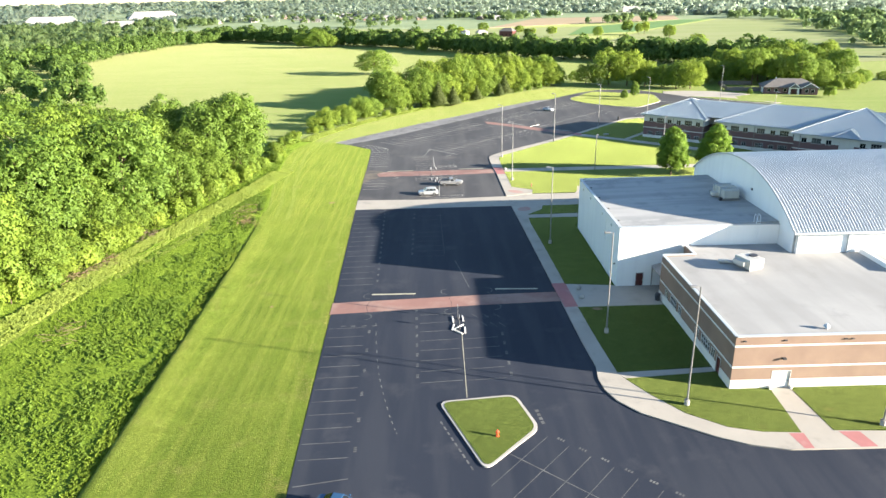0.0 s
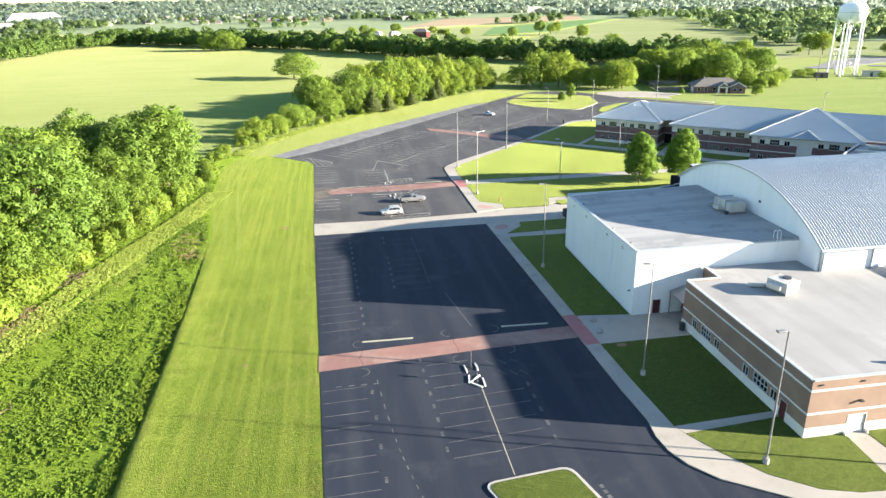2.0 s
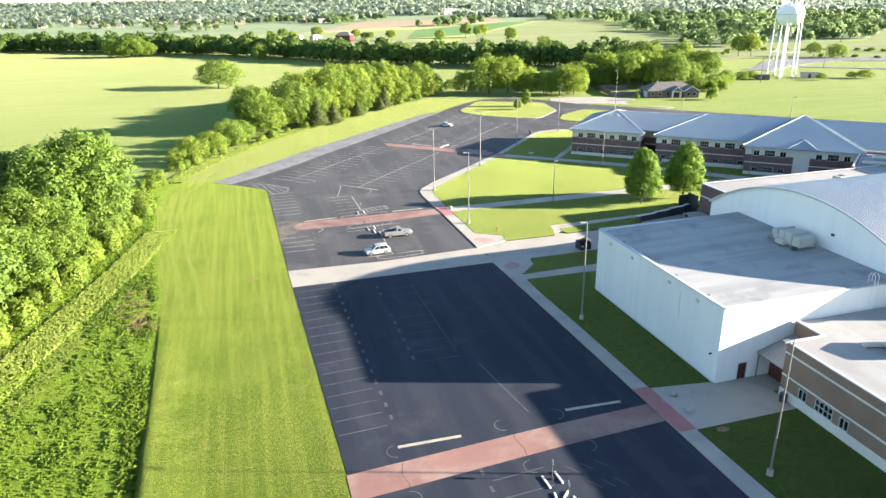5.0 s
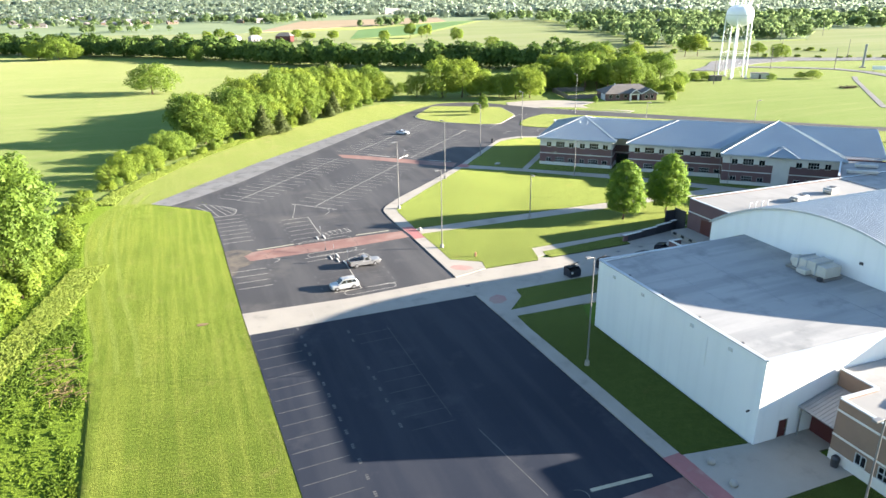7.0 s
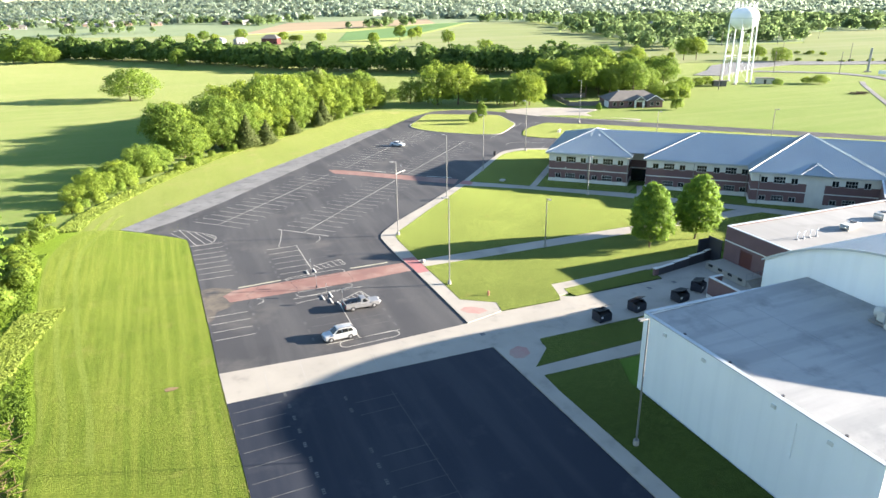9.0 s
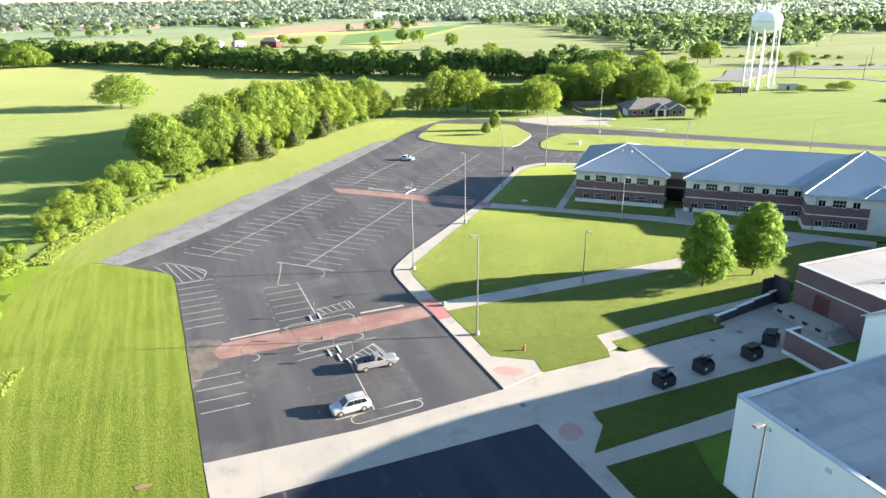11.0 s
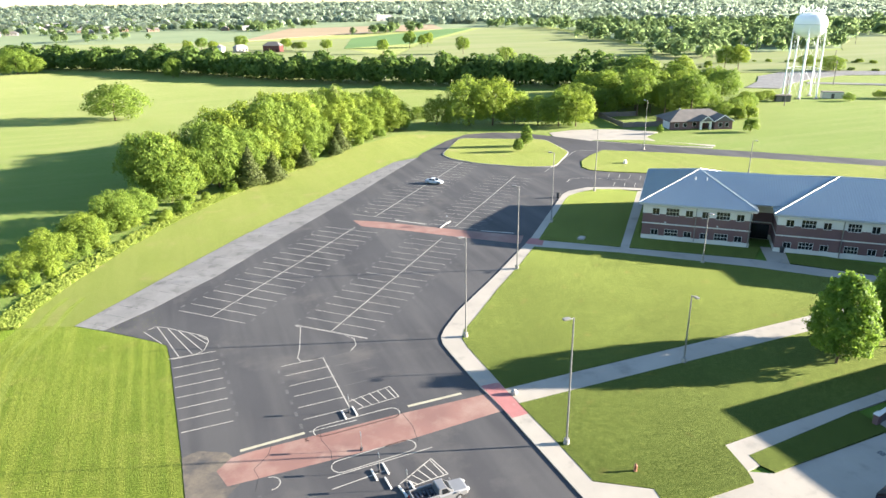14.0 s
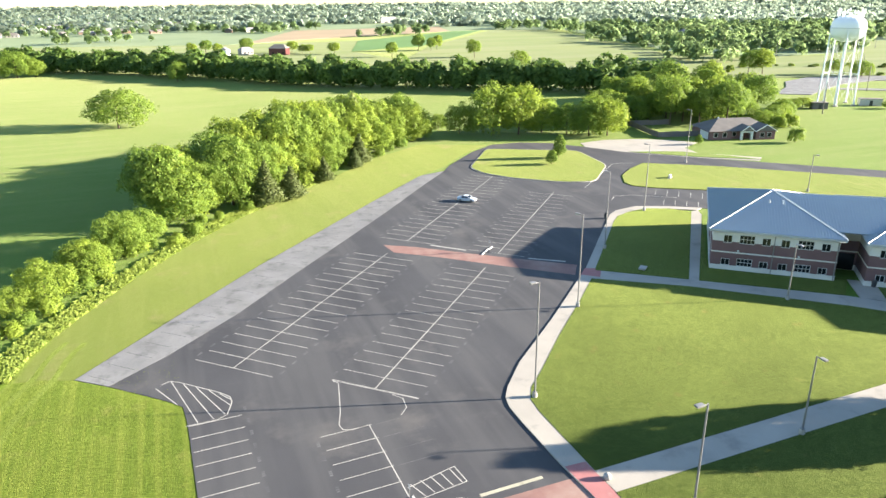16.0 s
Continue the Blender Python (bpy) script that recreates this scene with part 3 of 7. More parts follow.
slab("verge", [(113.5, 303.2), (128.2, 288.4), (141.5, 279.0), (137, 286.5), (128.5, 296.5), (124.0, 299.0)], 0.12, M["field"], "small grass wedge beside the driveway", category="lawn")

# coloured pads and crossings
for name, pts, z, m, text in (
        ("crossing", [(-15.75, 92.7), (-15.75, 96.7), (7.0, 98.4), (19.25, 98.9), (19.35, 95.4), (7.0, 94.7)], 0.006, "red_worn", "worn red crossing painted over the asphalt"),
        ("crossing", [(-13.6, 174.6), (-14.4, 177.4), (-12.8, 179.0), (-11.0, 179.3), (5.0, 179.8), (16.7, 179.7), (17.0, 175.8), (4.0, 174.7)], 0.006, "red_worn", "worn red crossing painted over the asphalt"),
        ("crossing", [(20.0, 252.4), (25.0, 249.1), (38.1, 237.3), (48.2, 228.8), (45.4, 224.9), (36.4, 233.2), (28.1, 241.3), (20.5, 247.8)], 0.006, "red_worn", "worn red crossing in the far lot"),
        ("red_pad", [(19.0, 101.9), (21.2, 102.0), (21.5, 93.0), (19.45, 92.9)], K + 0.006, "red", "red concrete pad in the pavement"),
        ("red_pad", [(16.75, 181.4), (19.1, 181.3), (19.25, 174.0), (17.1, 173.9)], K + 0.006, "red", "red concrete pad in the pavement"),
        ("red_pad", [(46.2, 224.4), (48.4, 226.6), (51.0, 225.4), (48.6, 222.2)], K + 0.006, "red", "red concrete pad in the pavement"),
        ("red_pad", [(37.2, 60.5), (38.8, 60.5), (38.6, 57.9), (37.6, 57.9)], K + 0.006, "red", "red concrete ramp pad beside the path"),
        ("red_pad", [(42.6, 60.6), (44.8, 60.5), (45.2, 57.9), (43.4, 57.9)], K + 0.006, "red", "red concrete ramp pad beside the path"),
        ("red_pad", [(17.9, 157.9), (18.9, 158.5), (19.9, 158.3), (21.4, 157.0), (21.6, 155.9), (20.0, 155.6), (18.4, 156.6)], K + 0.006, "red_pale", "six-sided faded red ramp pad at the corner"),
        ("red_pad", [(18.5, 142.9), (19.1, 144.0), (20.6, 144.6), (21.5, 143.7), (21.2, 142.2), (19.9, 141.4), (18.8, 141.7)], K + 0.006, "red_pale", "rounded faded red ramp pad at the corner")):
    slab(name, pts, z, M[m], text, z - 0.05)

slab("dust_patch", [(-17.4, 168.4), (-17.5, 174.0), (-17.55, 181.0), (-15.9, 181.6), (-13.2, 180.2), (-12.2, 178.4), (-13.0, 176.6), (-12.4, 174.6), (-14.2, 172.6), (-15.9, 171.8), (-16.4, 169.4)], 0.003, M["dust"], "tan dust washed over the edge of the asphalt", -0.05, "dust")
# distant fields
slab("woodland_floor", [(-1500, 1010), (-200, 1010), (60, 930), (150, 990), (420, 1100), (540, 1050), (430, 720), (385, 605), (430, 545), (660, 545), (1700, 500), (4500, 1500), (4500, 4700), (-4500, 4700), (-4500, 1200)], 0.06, M["wood_floor"], "green wooded land reaching to the horizon, paled for haze", category="ground")
slab("far_field", [(-330, 880), (-245, 812), (-104, 704), (-72, 680), (-36, 654), (0, 614), (30, 580), (56, 542), (80, 516), (150, 466), (222, 418), (300, 440), (420, 545), (370, 600), (300, 560), (160, 650), (150, 765), (200, 925), (74, 932), (60, 930), (-200, 1010), (-330, 1010)], 0.05, M["pale"], "pale grass fields beyond the hedgerow", category="field")
slab("far_field", [(74, 932), (150, 985), (381, 1090), (430, 1260), (185, 1240)], 0.15, M["tan"], "dry tan field far off", category="field")
slab("far_field", [(150, 765), (230, 800), (430, 1090), (381, 1080), (200, 925)], 0.15, M["green"], "dark green crop field far off", category="field")
slab("far_field", [(160, 650), (300, 560), (370, 600), (415, 720), (520, 1050), (440, 1080), (235, 790)], 0.12, M["pale"], "pale hay field far off", category="field")
slab("far_field", [(-320, 800), (-150, 760), (20, 770), (30, 890), (-190, 1000), (-330, 1020)], 0.12, M["pale"], "pale hay field far off", category="field")
slab("far_field", [(300, 440), (420, 380), (640, 340), (1000, 380), (1000, 640), (630, 640), (500, 528), (420, 545)], 0.12, M["pale"], "pale field beyond the water tower", category="field")
slab("highway", [(256, 383), (268, 373), (290, 385), (318, 397), (345, 400), (378, 385), (420, 370), (640, 325), (900, 300), (900, 312), (640, 340), (430, 386), (388, 402), (352, 423), (325, 427), (300, 418), (280, 399)], 0.2, M["gravel"], "pale grey road and paved lot beyond the water tower", category="road")
slab("side_road", [(300, 386), (322, 370), (336, 355), (338, 335), (331, 308), (300, 262), (293, 264), (324, 311), (331, 336), (329, 352), (317, 365), (296, 381)], 0.18, M["gravel"], "pale side road curving behind the water tower", category="road")
slab("field_path", [(312, 322), (301.5, 313), (273, 284), (249, 259), (236, 246), (234.6, 247.6), (247, 260.5), (271.5, 285.5), (300, 314.8), (310.5, 324)], 0.06, M["gravel"], "narrow pale path across the grass", category="path")


# ---- buildings ----
def side(p, q):
    """Frame of a wall from p to q: x along it, y outwards (to the right of the way from p to q), z up."""
    p, q = Vector((*p, 0)), Vector((*q, 0))
    d = (q - p).normalized()
    return Matrix(((d.x, d.y, 0, p.x), (d.y, -d.x, 0, p.y), (0, 0, 1, 0), (0, 0, 0, 1))), (q - p).length


def wall(parent, p, q, bands, openings=(), thick=0.3, label=""):
    """A wall in level bands (name, z0, z1, material, proud), with openings (u0, u1, z0, z1) cut through it."""
    m, length = side(p, q)
    for name, z0, z1, material, proud in bands:
        bm = bmesh.new()
        cuts = sorted({z0, z1, *(z for o in openings for z in o[2:4] if z0 < z < z1)})
        for a, b in zip(cuts, cuts[1:]):
            u = 0.005
            for o in sorted(o for o in openings if o[2] < b - 1e-4 and o[3] > a + 1e-4):
                if o[0] > u:
                    box(bm, u, o[0], -thick, proud, a, b, m)
                u = o[1]
            if u < length - 0.005:
                box(bm, u, length - 0.005, -thick, proud, a, b, m)
        bmesh.ops.recalc_face_normals(bm, faces=bm.faces[:])
        part(name, bm, material, parent, label)
    return m


def window(parent, m, u0, u1, z0, z1, cols=2, rows=1, trim="window_white", bar=0.065):
    """A window: one frame with its glazing bars, and a sheet of glass behind it."""
    us, zs = [u0], [z0]
    for i in range(cols):
        us += [u0 + (u1 - u0) * i / cols + bar * (1.0 if i == 0 else 0.4), u0 + (u1 - u0) * (i + 1) / cols - bar * (1.0 if i == cols - 1 else 0.4)]
    for i in range(rows):
        zs += [z0 + (z1 - z0) * i / rows + bar * (1.0 if i == 0 else 0.4), z0 + (z1 - z0) * (i + 1) / rows - bar * (1.0 if i == rows - 1 else 0.4)]
    us.append(u1)
    zs.append(z1)
    bm = bmesh.new()
    grid = [[bm.verts.new(m @ Vector((u, 0.03, z))) for z in zs] for u in us]
    faces = [bm.faces.new((grid[i][j], grid[i + 1][j], grid[i + 1][j + 1], grid[i][j + 1])) for i in range(len(us) - 1) for j in range(len(zs) - 1) if not (i % 2 and j % 2)]
    new_geom = bmesh.ops.extrude_face_region(bm, geom=faces)["geom"]
    back = (m.to_3x3() @ Vector((0, -1, 0))) * 0.18
    for e in new_geom:
        if isinstance(e, bmesh.types.BMVert):
            e.co += back
    bmesh.ops.recalc_face_normals(bm, faces=bm.faces[:])
    w = part("window", bm, M[trim], parent)
    bm = box(bmesh.new(), u0 + bar, u1 - bar, -0.12, -0.09, z0 + bar, z1 - bar, m)
    bmesh.ops.recalc_face_normals(bm, faces=bm.faces[:])
    part("pane", bm, M["glass"], w)


def door(parent, m, u0, u1, material, height=2.15, leaves=1, z=0.0):
    bm = bmesh.new()
    for i in range(leaves):
        a, b = u0 + (u1 - u0) * i / leaves + 0.02, u0 + (u1 - u0) * (i + 1) / leaves - 0.02
        box(bm, a, b, -0.14, -0.08, z + 0.02, z + height - 0.04, m)
    d = part("door", bm, material, parent)
    bm = bmesh.new()
    for a, b, c, e in ((u0 - 0.08, u0, 0, height), (u1, u1 + 0.08, 0, height), (u0 - 0.08, u1 + 0.08, height - 0.02, height + 0.08)):
        box(bm, a, b, -0.2, 0.03, z + c, z + e, m)
    part("door_frame", bm, M["window_white"], d)
    bm = bmesh.new()
    box(bm, u1 - 0.22, u1 - 0.12, -0.08, -0.02, z + 0.95, z + 1.1, m)
    part("handle", bm, M["steel"], d)


def coping(parent, pts, z, width=0.45, high=0.12, material=None):
    bm = bmesh.new()
    for i, (a, b) in enumerate(zip(pts, pts[1:])):
        line_box(bm, a, b, width, z, z + high + 0.004 * i)
    part("coping", bm, material or M["cap_metal"], parent, "pale metal coping")


def roof_plane(parent, pts, material, spacing=0.46, thick=0.16, rib=0.08):
    """A metal roof slope with standing seams; the first two points are its eave."""
    pts = [Vector(p) for p in pts]
    x = (pts[1] - pts[0]).normalized()
    n = x.cross(pts[2] - pts[0]).normalized()
    n = n if n.z > 0 else -n
    y = n.cross(x)
    bm = bmesh.new()
    top, low = [bm.verts.new(p) for p in pts], [bm.verts.new(p - n * thick) for p in pts]
    bm.faces.new(top)
    bm.faces.new(low[::-1])
    k = len(pts)
    for i in range(k):
        bm.faces.new((low[i], low[(i + 1) % k], top[(i + 1) % k], top[i]))
    bmesh.ops.recalc_face_normals(bm, faces=bm.faces[:])
    slope = part("roof_slope", bm, material, parent)
    flat = [((p - pts[0]).dot(x), (p - pts[0]).dot(y)) for p in pts]
    bm = bmesh.new()
    a = min(p[0] for p in flat) + spacing / 2
    while a < max(p[0] for p in flat):
        cut = []
        for (x0, y0), (x1, y1) in zip(flat, flat[1:] + flat[:1]):
            if (x0 - a) * (x1 - a) < 0:
                cut.append(y0 + (y1 - y0) * (a - x0) / (x1 - x0))
        if len(cut) >= 2 and max(cut) - min(cut) > 0.3:
            m = Matrix((x, y, n)).transposed().to_4x4()
            m.translation = pts[0]
            box(bm, a - 0.03, a + 0.03, min(cut), max(cut), -0.01, rib, m)
        a += spacing
    bmesh.ops.recalc_face_normals(bm, faces=bm.faces[:])
    tagged(part("seams", bm, material, slope), kind="stuff")


# white gym
gym = thing("gym_building", "white windowless gym with a flat grey roof", "building", 29.0, 100.2)


def local(ob, pts):
    return [(x - ob.location.x, y - ob.location.y) for x, y in pts]


w = local(gym, [(29.0, 130.0), (29.0, 100.2), (54.0, 100.2), (54.0, 130.0)])
white = [("wall", 0.0, 9.95, M["white_wall"], 0.0)]
wall(gym, w[0], w[1], white)
ms = wall(gym, w[1], w[2], white, [(3.1, 4.25, 0.0, 2.3)])
door(gym, ms, 3.1, 4.25, M["door_red"], 2.3)
wall(gym, w[3], w[0], white)
bm = box(bmesh.new(), 0.25, 24.9, 0.25, 29.6, 9.3, 9.72)
for v in bm.verts:
    v.co.z += 0.62 * (v.co.x - 0.25) / 24.65
part("roof", bm, M["gym_roof"], gym, "stained grey membrane roof")
coping(gym, [(24.8, 0.1), (0.1, 0.1), (0.1, 29.7), (24.8, 29.7)], 9.95, 0.5)
for y in (26.0, 19.9, 10.8, 4.8):
    bm = box(bmesh.new(), -0.14, 0.0, y - 0.26, y + 0.26, 8.72, 9.08)
    box(bm, -0.18, -0.13, y - 0.2, y + 0.2, 8.78, 9.02)
    part("wall_light", bm, M["lamp_lens"], gym, "small boxy floodlight")
bm = tube(bmesh.new(), (-0.35, 1.2, 3.5), (0.0, 1.2, 3.6), 0.1, 0.12)
part("wall_light", bm, M["dark_metal"], gym, "small dark lamp")
bm = tube(bmesh.new(), (-0.08, 8.2, 5.0), (-0.08, 8.2, 8.7), 0.05, 0.05, 6)
part("conduit", bm, M["white_wall"], gym)
for x, y0, y1 in ((6.2, 12.0, 27.5), (12.4, 9.0, 26.4), (12.9, 12.0, 20.0), (18.8, 2.0, 13.0)):
    z = 9.72 + 0.62 * (x - 0.25) / 24.65
    part("roof_seam", box(bmesh.new(), x, x + 0.06, y0, y1, z - 0.02, z + 0.015), M["canopy"], gym, "dark lap seam in the membrane")
for i in range(4):
    bm = tube(bmesh.new(), (0.9, 4.2 + 6.6 * i, 9.7), (0.9, 4.2 + 6.6 * i, 9.86), 0.2, 0.14, 8)
    part("roof_drain", bm, M["dark_metal"], gym)

# arched hall behind it
hall = thing("arched_hall", "white hall under a broad ribbed barrel roof", "building", 54.0, 95.7)
HALL_W, HALL_L, SPRING, RISE = 41.0, 52.0, 10.3, 6.4
RAD = (HALL_W ** 2 / 4 + RISE ** 2) / (2 * RISE)
HALF = math.asin(HALL_W / 2 / RAD)


def arch(k, lift=0.0):
    a = -HALF + 2 * HALF * k
    return HALL_W / 2 + (RAD + lift) * math.sin(a), SPRING + RISE - RAD + (RAD + lift) * math.cos(a)


SEG = 28
bm = bmesh.new()
for x in (0.0, 0.35):
    vs = [bm.verts.new((x, 0, 0)), bm.verts.new((x, HALL_W, 0))] + [bm.verts.new((x, *arch(1 - i / SEG))) for i in range(SEG + 1)]
    bm.faces.new(vs if x else vs[::-1])
part("gable_wall", bm, M["white_wall"], hall, "white arched end wall")
hw = [("wall", 0.0, SPRING, M["white_wall"], 0.0)]
wall(hall, (0.35, 0), (HALL_L, 0), hw)
wall(hall, (HALL_L, HALL_W), (0.35, HALL_W), hw)
wall(hall, (HALL_L, 0), (HALL_L, HALL_W), hw)
bm = bmesh.new()
rows = [[bm.verts.new((x, *arch(-0.012 + 1.024 * i / SEG, l))) for i in range(SEG + 1)] for x in (-0.2, HALL_L) for l in (0.02, 0.16)]
for i in range(SEG):
    bm.faces.new((rows[1][i], rows[3][i], rows[3][i + 1], rows[1][i + 1]))
    bm.faces.new((rows[0][i + 1], rows[2][i + 1], rows[2][i], rows[0][i]))
    bm.faces.new((rows[0][i], rows[1][i], rows[1][i + 1], rows[0][i + 1]))
for e in (0, SEG):
    bm.faces.new((rows[0][e], rows[2][e], rows[3][e], rows[1][e]))
bmesh.ops.recalc_face_normals(bm, faces=bm.faces[:])
vault = part("roof", bm, M["metal_roof"], hall, "pale grey ribbed metal barrel roof", True)
bm = bmesh.new()
strips = [[bm.verts.new((dx, *arch(-0.012 + 1.024 * i / SEG, l))) for i in range(SEG + 1)] for dx, l in ((-0.08, 0.158), (-0.04, 0.192), (0.04, 0.192), (0.08, 0.158))]
for s, t in zip(strips, strips[1:]):
    for i in range(SEG):
        bm.faces.new((s[i], t[i], t[i + 1], s[i + 1]))
rib_mesh = mesh_of(bm, "roof_rib", M["metal_roof"])
for i in range(112):
    ob = new("roof_rib", rib_mesh)
    ob.parent, ob.location = vault, (-0.1 + i * 0.466, 0, 0)
bm = bmesh.new()
rows = [[bm.verts.new((x, *arch(i / SEG, l))) for i in range(SEG + 1)] for x, l in ((-0.26, -0.08), (-0.26, 0.19), (-0.2, 0.19), (-0.2, -0.08))]
for s, t in zip(rows, rows[1:] + rows[:1]):
    for i in range(SEG):
        bm.faces.new((s[i], t[i], t[i + 1], s[i + 1]))
bmesh.ops.recalc_face_normals(bm, faces=bm.faces[:])
part("verge_trim", bm, M["cap_metal"], hall, "pale metal verge trim")
for x in (0.5, 8.2, 15.9, 23.6):
    bm = box(bmesh.new(), x, x + 0.22, -0.26, -0.02, 6.6, SPRING + 0.1)
    part("downpipe", bm, M["cap_metal"], hall)
part("gutter", box(bmesh.new(), -0.3, HALL_L, -0.75, -0.35, SPRING - 0.35, SPRING - 0.1), M["cap_metal"], hall)
bm = box(bmesh.new(), -0.1, 0.02, 14.9, 15.4, 12.45, 12.8)
part("vent", bm, M["dark_metal"], hall)

# tan brick building at the corner
lib = thing("brick_building", "low brick building with pale stone bands and a flat roof", "building", 34.5, 69.4)
bands = [("stone_base", 0.0, 1.3, M["stone"], 0.05), ("wall", 1.3, 2.9, M["tan_brick"], 0.0), ("stone_band", 2.9, 3.12, M["stone"], 0.05), ("wall", 3.12, 5.65, M["tan_brick"], 0.0),
         ("stone_band", 5.65, 5.87, M["stone"], 0.05), ("wall", 5.87, 6.95, M["tan_brick"], 0.0)]
wins = [(2.7, 3.9, 1.32, 2.6, 2, 1), (5.1, 7.5, 1.32, 2.75, 4, 2), (8.4, 9.6, 1.32, 2.6, 2, 1), (14.9, 16.1, 1.32, 2.6, 2, 1), (17.1, 19.9, 1.32, 2.75, 4, 2), (20.4, 21.6, 1.32, 2.6, 2, 1)]
mw = wall(lib, (0, 26.5), (0, 0), bands, [o[:4] for o in wins] + [(22.3, 23.4, 0.0, 2.3)])
for o in wins:
    window(lib, mw, *o)
door(lib, mw, 22.3, 23.4, M["door_red"], 2.3)
ms = wall(lib, (0, 0), (66, 0), bands, [(4.9, 7.0, 0.0, 2.35)])
door(lib, ms, 4.9, 7.0, M["door_white"], 2.35, 2)
for u in (4.55, 7.1):
    part("wing_wall", soft_box(u, u + 0.2, -0.5, 0.0, 0.0, 0.5, 0.03, 1), M["stone"], lib, "low pale wing wall beside the door")
for u, z in ((5.9, 4.0), (21.0, 4.0)):
    part("wall_light", box(bmesh.new(), u - 0.2, u + 0.2, -0.35, 0.0, z, z + 0.2), M["dark_metal"], lib)
for u in (0.9, 5.6, 12.6, 13.4):
    part("scupper", box(bmesh.new(), u, u + 0.35, -0.12, 0.0, 6.35, 6.5), M["dark_metal"], lib)
wall(lib, (4.8, 26.5), (0, 26.5), bands)
wall(lib, (4.8, 30.6), (4.8, 26.5), [("wall", 3.2, 6.95, M["tan_brick"], 0.0)])
part("roof", prism(bmesh.new(), [(0.25, 0.25), (66, 0.25), (66, 26.2), (19.4, 26.2), (19.4, 30.6), (5.0, 30.6), (5.0, 26.3), (0.25, 26.3)], 6.3, 6.8), M["flat_roof"], lib, "pale stained membrane roof")
coping(lib, [(66, 0.12), (0.12, 0.12), (0.12, 26.4), (4.9, 26.4), (4.9, 30.6)], 6.95, 0.42)
part("parapet", box(bmesh.new(), 29.6, 30.1, 18.0, 26.0, 6.62, 7.5), M["white_wall"], lib)
part("door_leaves", box(bmesh.new(), 2.0, 2.1, 26.7, 30.6, 0.1, 2.9), M["door_red"], lib, "row of dark red entrance doors")
canopy = thing("entrance_canopy", "sloping grey metal canopy over the gym entrance", "canopy", 34.5, 96.4)
roof_plane(canopy, [(-0.1, -0.45, 3.55), (-0.1, 3.75, 3.55), (4.75, 3.75, 5.1), (4.75, -0.45, 5.1)], M["canopy"], 0.42, 0.16, 0.05)
for y in (3.4,):
    part("post", tube(bmesh.new(), (0.0, y, 0.1), (0.0, y, 3.5), 0.09, 0.09), M["steel"], canopy)

# loading yard and brick annex
annex = thing("brick_annex", "low dark brick annex with a pale flat roof", "building", 67.0, 137.0)
dark_bands = [("wall", 0.0, 4.4, M["brick"], 0.0), ("stone_band", 4.4, 4.6, M["stone"], 0.04), ("wall", 4.6, 7.0, M["brick"], 0.0)]
ma = wall(annex, (0, 20.0), (0, 0), dark_bands, [(3.6, 6.2, 1.2, 3.9)])
part("loading_door", box(bmesh.new(), 0.08, 0.14, 13.8, 16.4, 1.2, 3.9), M["door_red"], annex, "dark red roller door")
wall(annex, (75, 20.0), (0, 20.0), dark_bands)
part("roof", box(bmesh.new(), 0.25, 75, 0.0, 19.75, 6.3, 6.82), M["flat_roof"], annex, "pale stained membrane roof")
coping(annex, [(0.12, 0.0), (0.12, 19.85), (75, 19.85)], 7.0, 0.42)
link = thing("link_building", "low brick link with a stained grey roof joining the school", "building", 105.0, 157.2)
lp = local(link, [(105.2, 157.0), (119.6, 168.6), (150, 142), (150, 137), (105.2, 137)])
wall(link, lp[1], lp[0], [("wall", 0.0, 7.4, M["brick"], 0.0)])
wall(link, lp[2], lp[1], [("wall", 0.0, 7.2, M["brick"], 0.0)])
part("roof", prism(bmesh.new(), [(x * 0.995 + 0.1, y - 0.25) for x, y in lp], 6.3, 6.95), M["gym_roof"], link, "stained grey membrane roof")
coping(link, [lp[0], lp[1], lp[2]], 7.4, 0.4)
# unseen block, added so that its shadow covers the link roof
east = thing("stair_tower", "tall plain white block added out of view to shade the link", "building", 128.0, 140.0)
for p, q in (((0, 20), (0, 0)), ((0, 0), (10, 0)), ((10, 0), (10, 20)), ((10, 20), (0, 20))):
    wall(east, p, q, [("wall", 0.0, 12.6, M["white_wall"], 0.0)])
part("roof", box(bmesh.new(), 0.2, 9.8, 0.2, 19.8, 12.1, 12.4), M["flat_roof"], east)
coping(east, [(0.1, 0.1), (0.1, 19.9), (9.9, 19.9), (9.9, 0.1)], 12.6, 0.4)
dock = thing("loading_dock", "raised concrete loading dock beside the annex", "loading dock", 63.2, 147.8)
part("platform", box(bmesh.new(), 0.0, 3.75, 0.0, 9.0, 0.0, 1.15), M["concrete"], dock)
for y in (1.2, 3.4, 5.6, 7.8):
    part("bumper", box(bmesh.new(), -0.15, 0.0, y - 0.4, y + 0.4, 0.7, 1.1), M["rubber"], dock)
for i in range(5):
    part("step", box(bmesh.new(), 0.2, 3.7, -0.3 * (5 - i), -0.3 * (4 - i), 0.0, 0.19 + 0.19 * i), M["concrete"], dock)
for x in (0.1, 1.3, 2.5, 3.6):
    part("railing_post", tube(bmesh.new(), (x, 0.1, 1.15), (x, 0.1, 2.2), 0.03, 0.03, 6), M["steel"], dock)
part("railing", tube(bmesh.new(), (0.1, 0.1, 2.2), (3.6, 0.1, 2.2), 0.03, 0.03, 6), M["steel"], dock)
encl = thing("screen_wall", "brown brick screen wall with a pale stone cap", "wall", 55.0, 138.0)
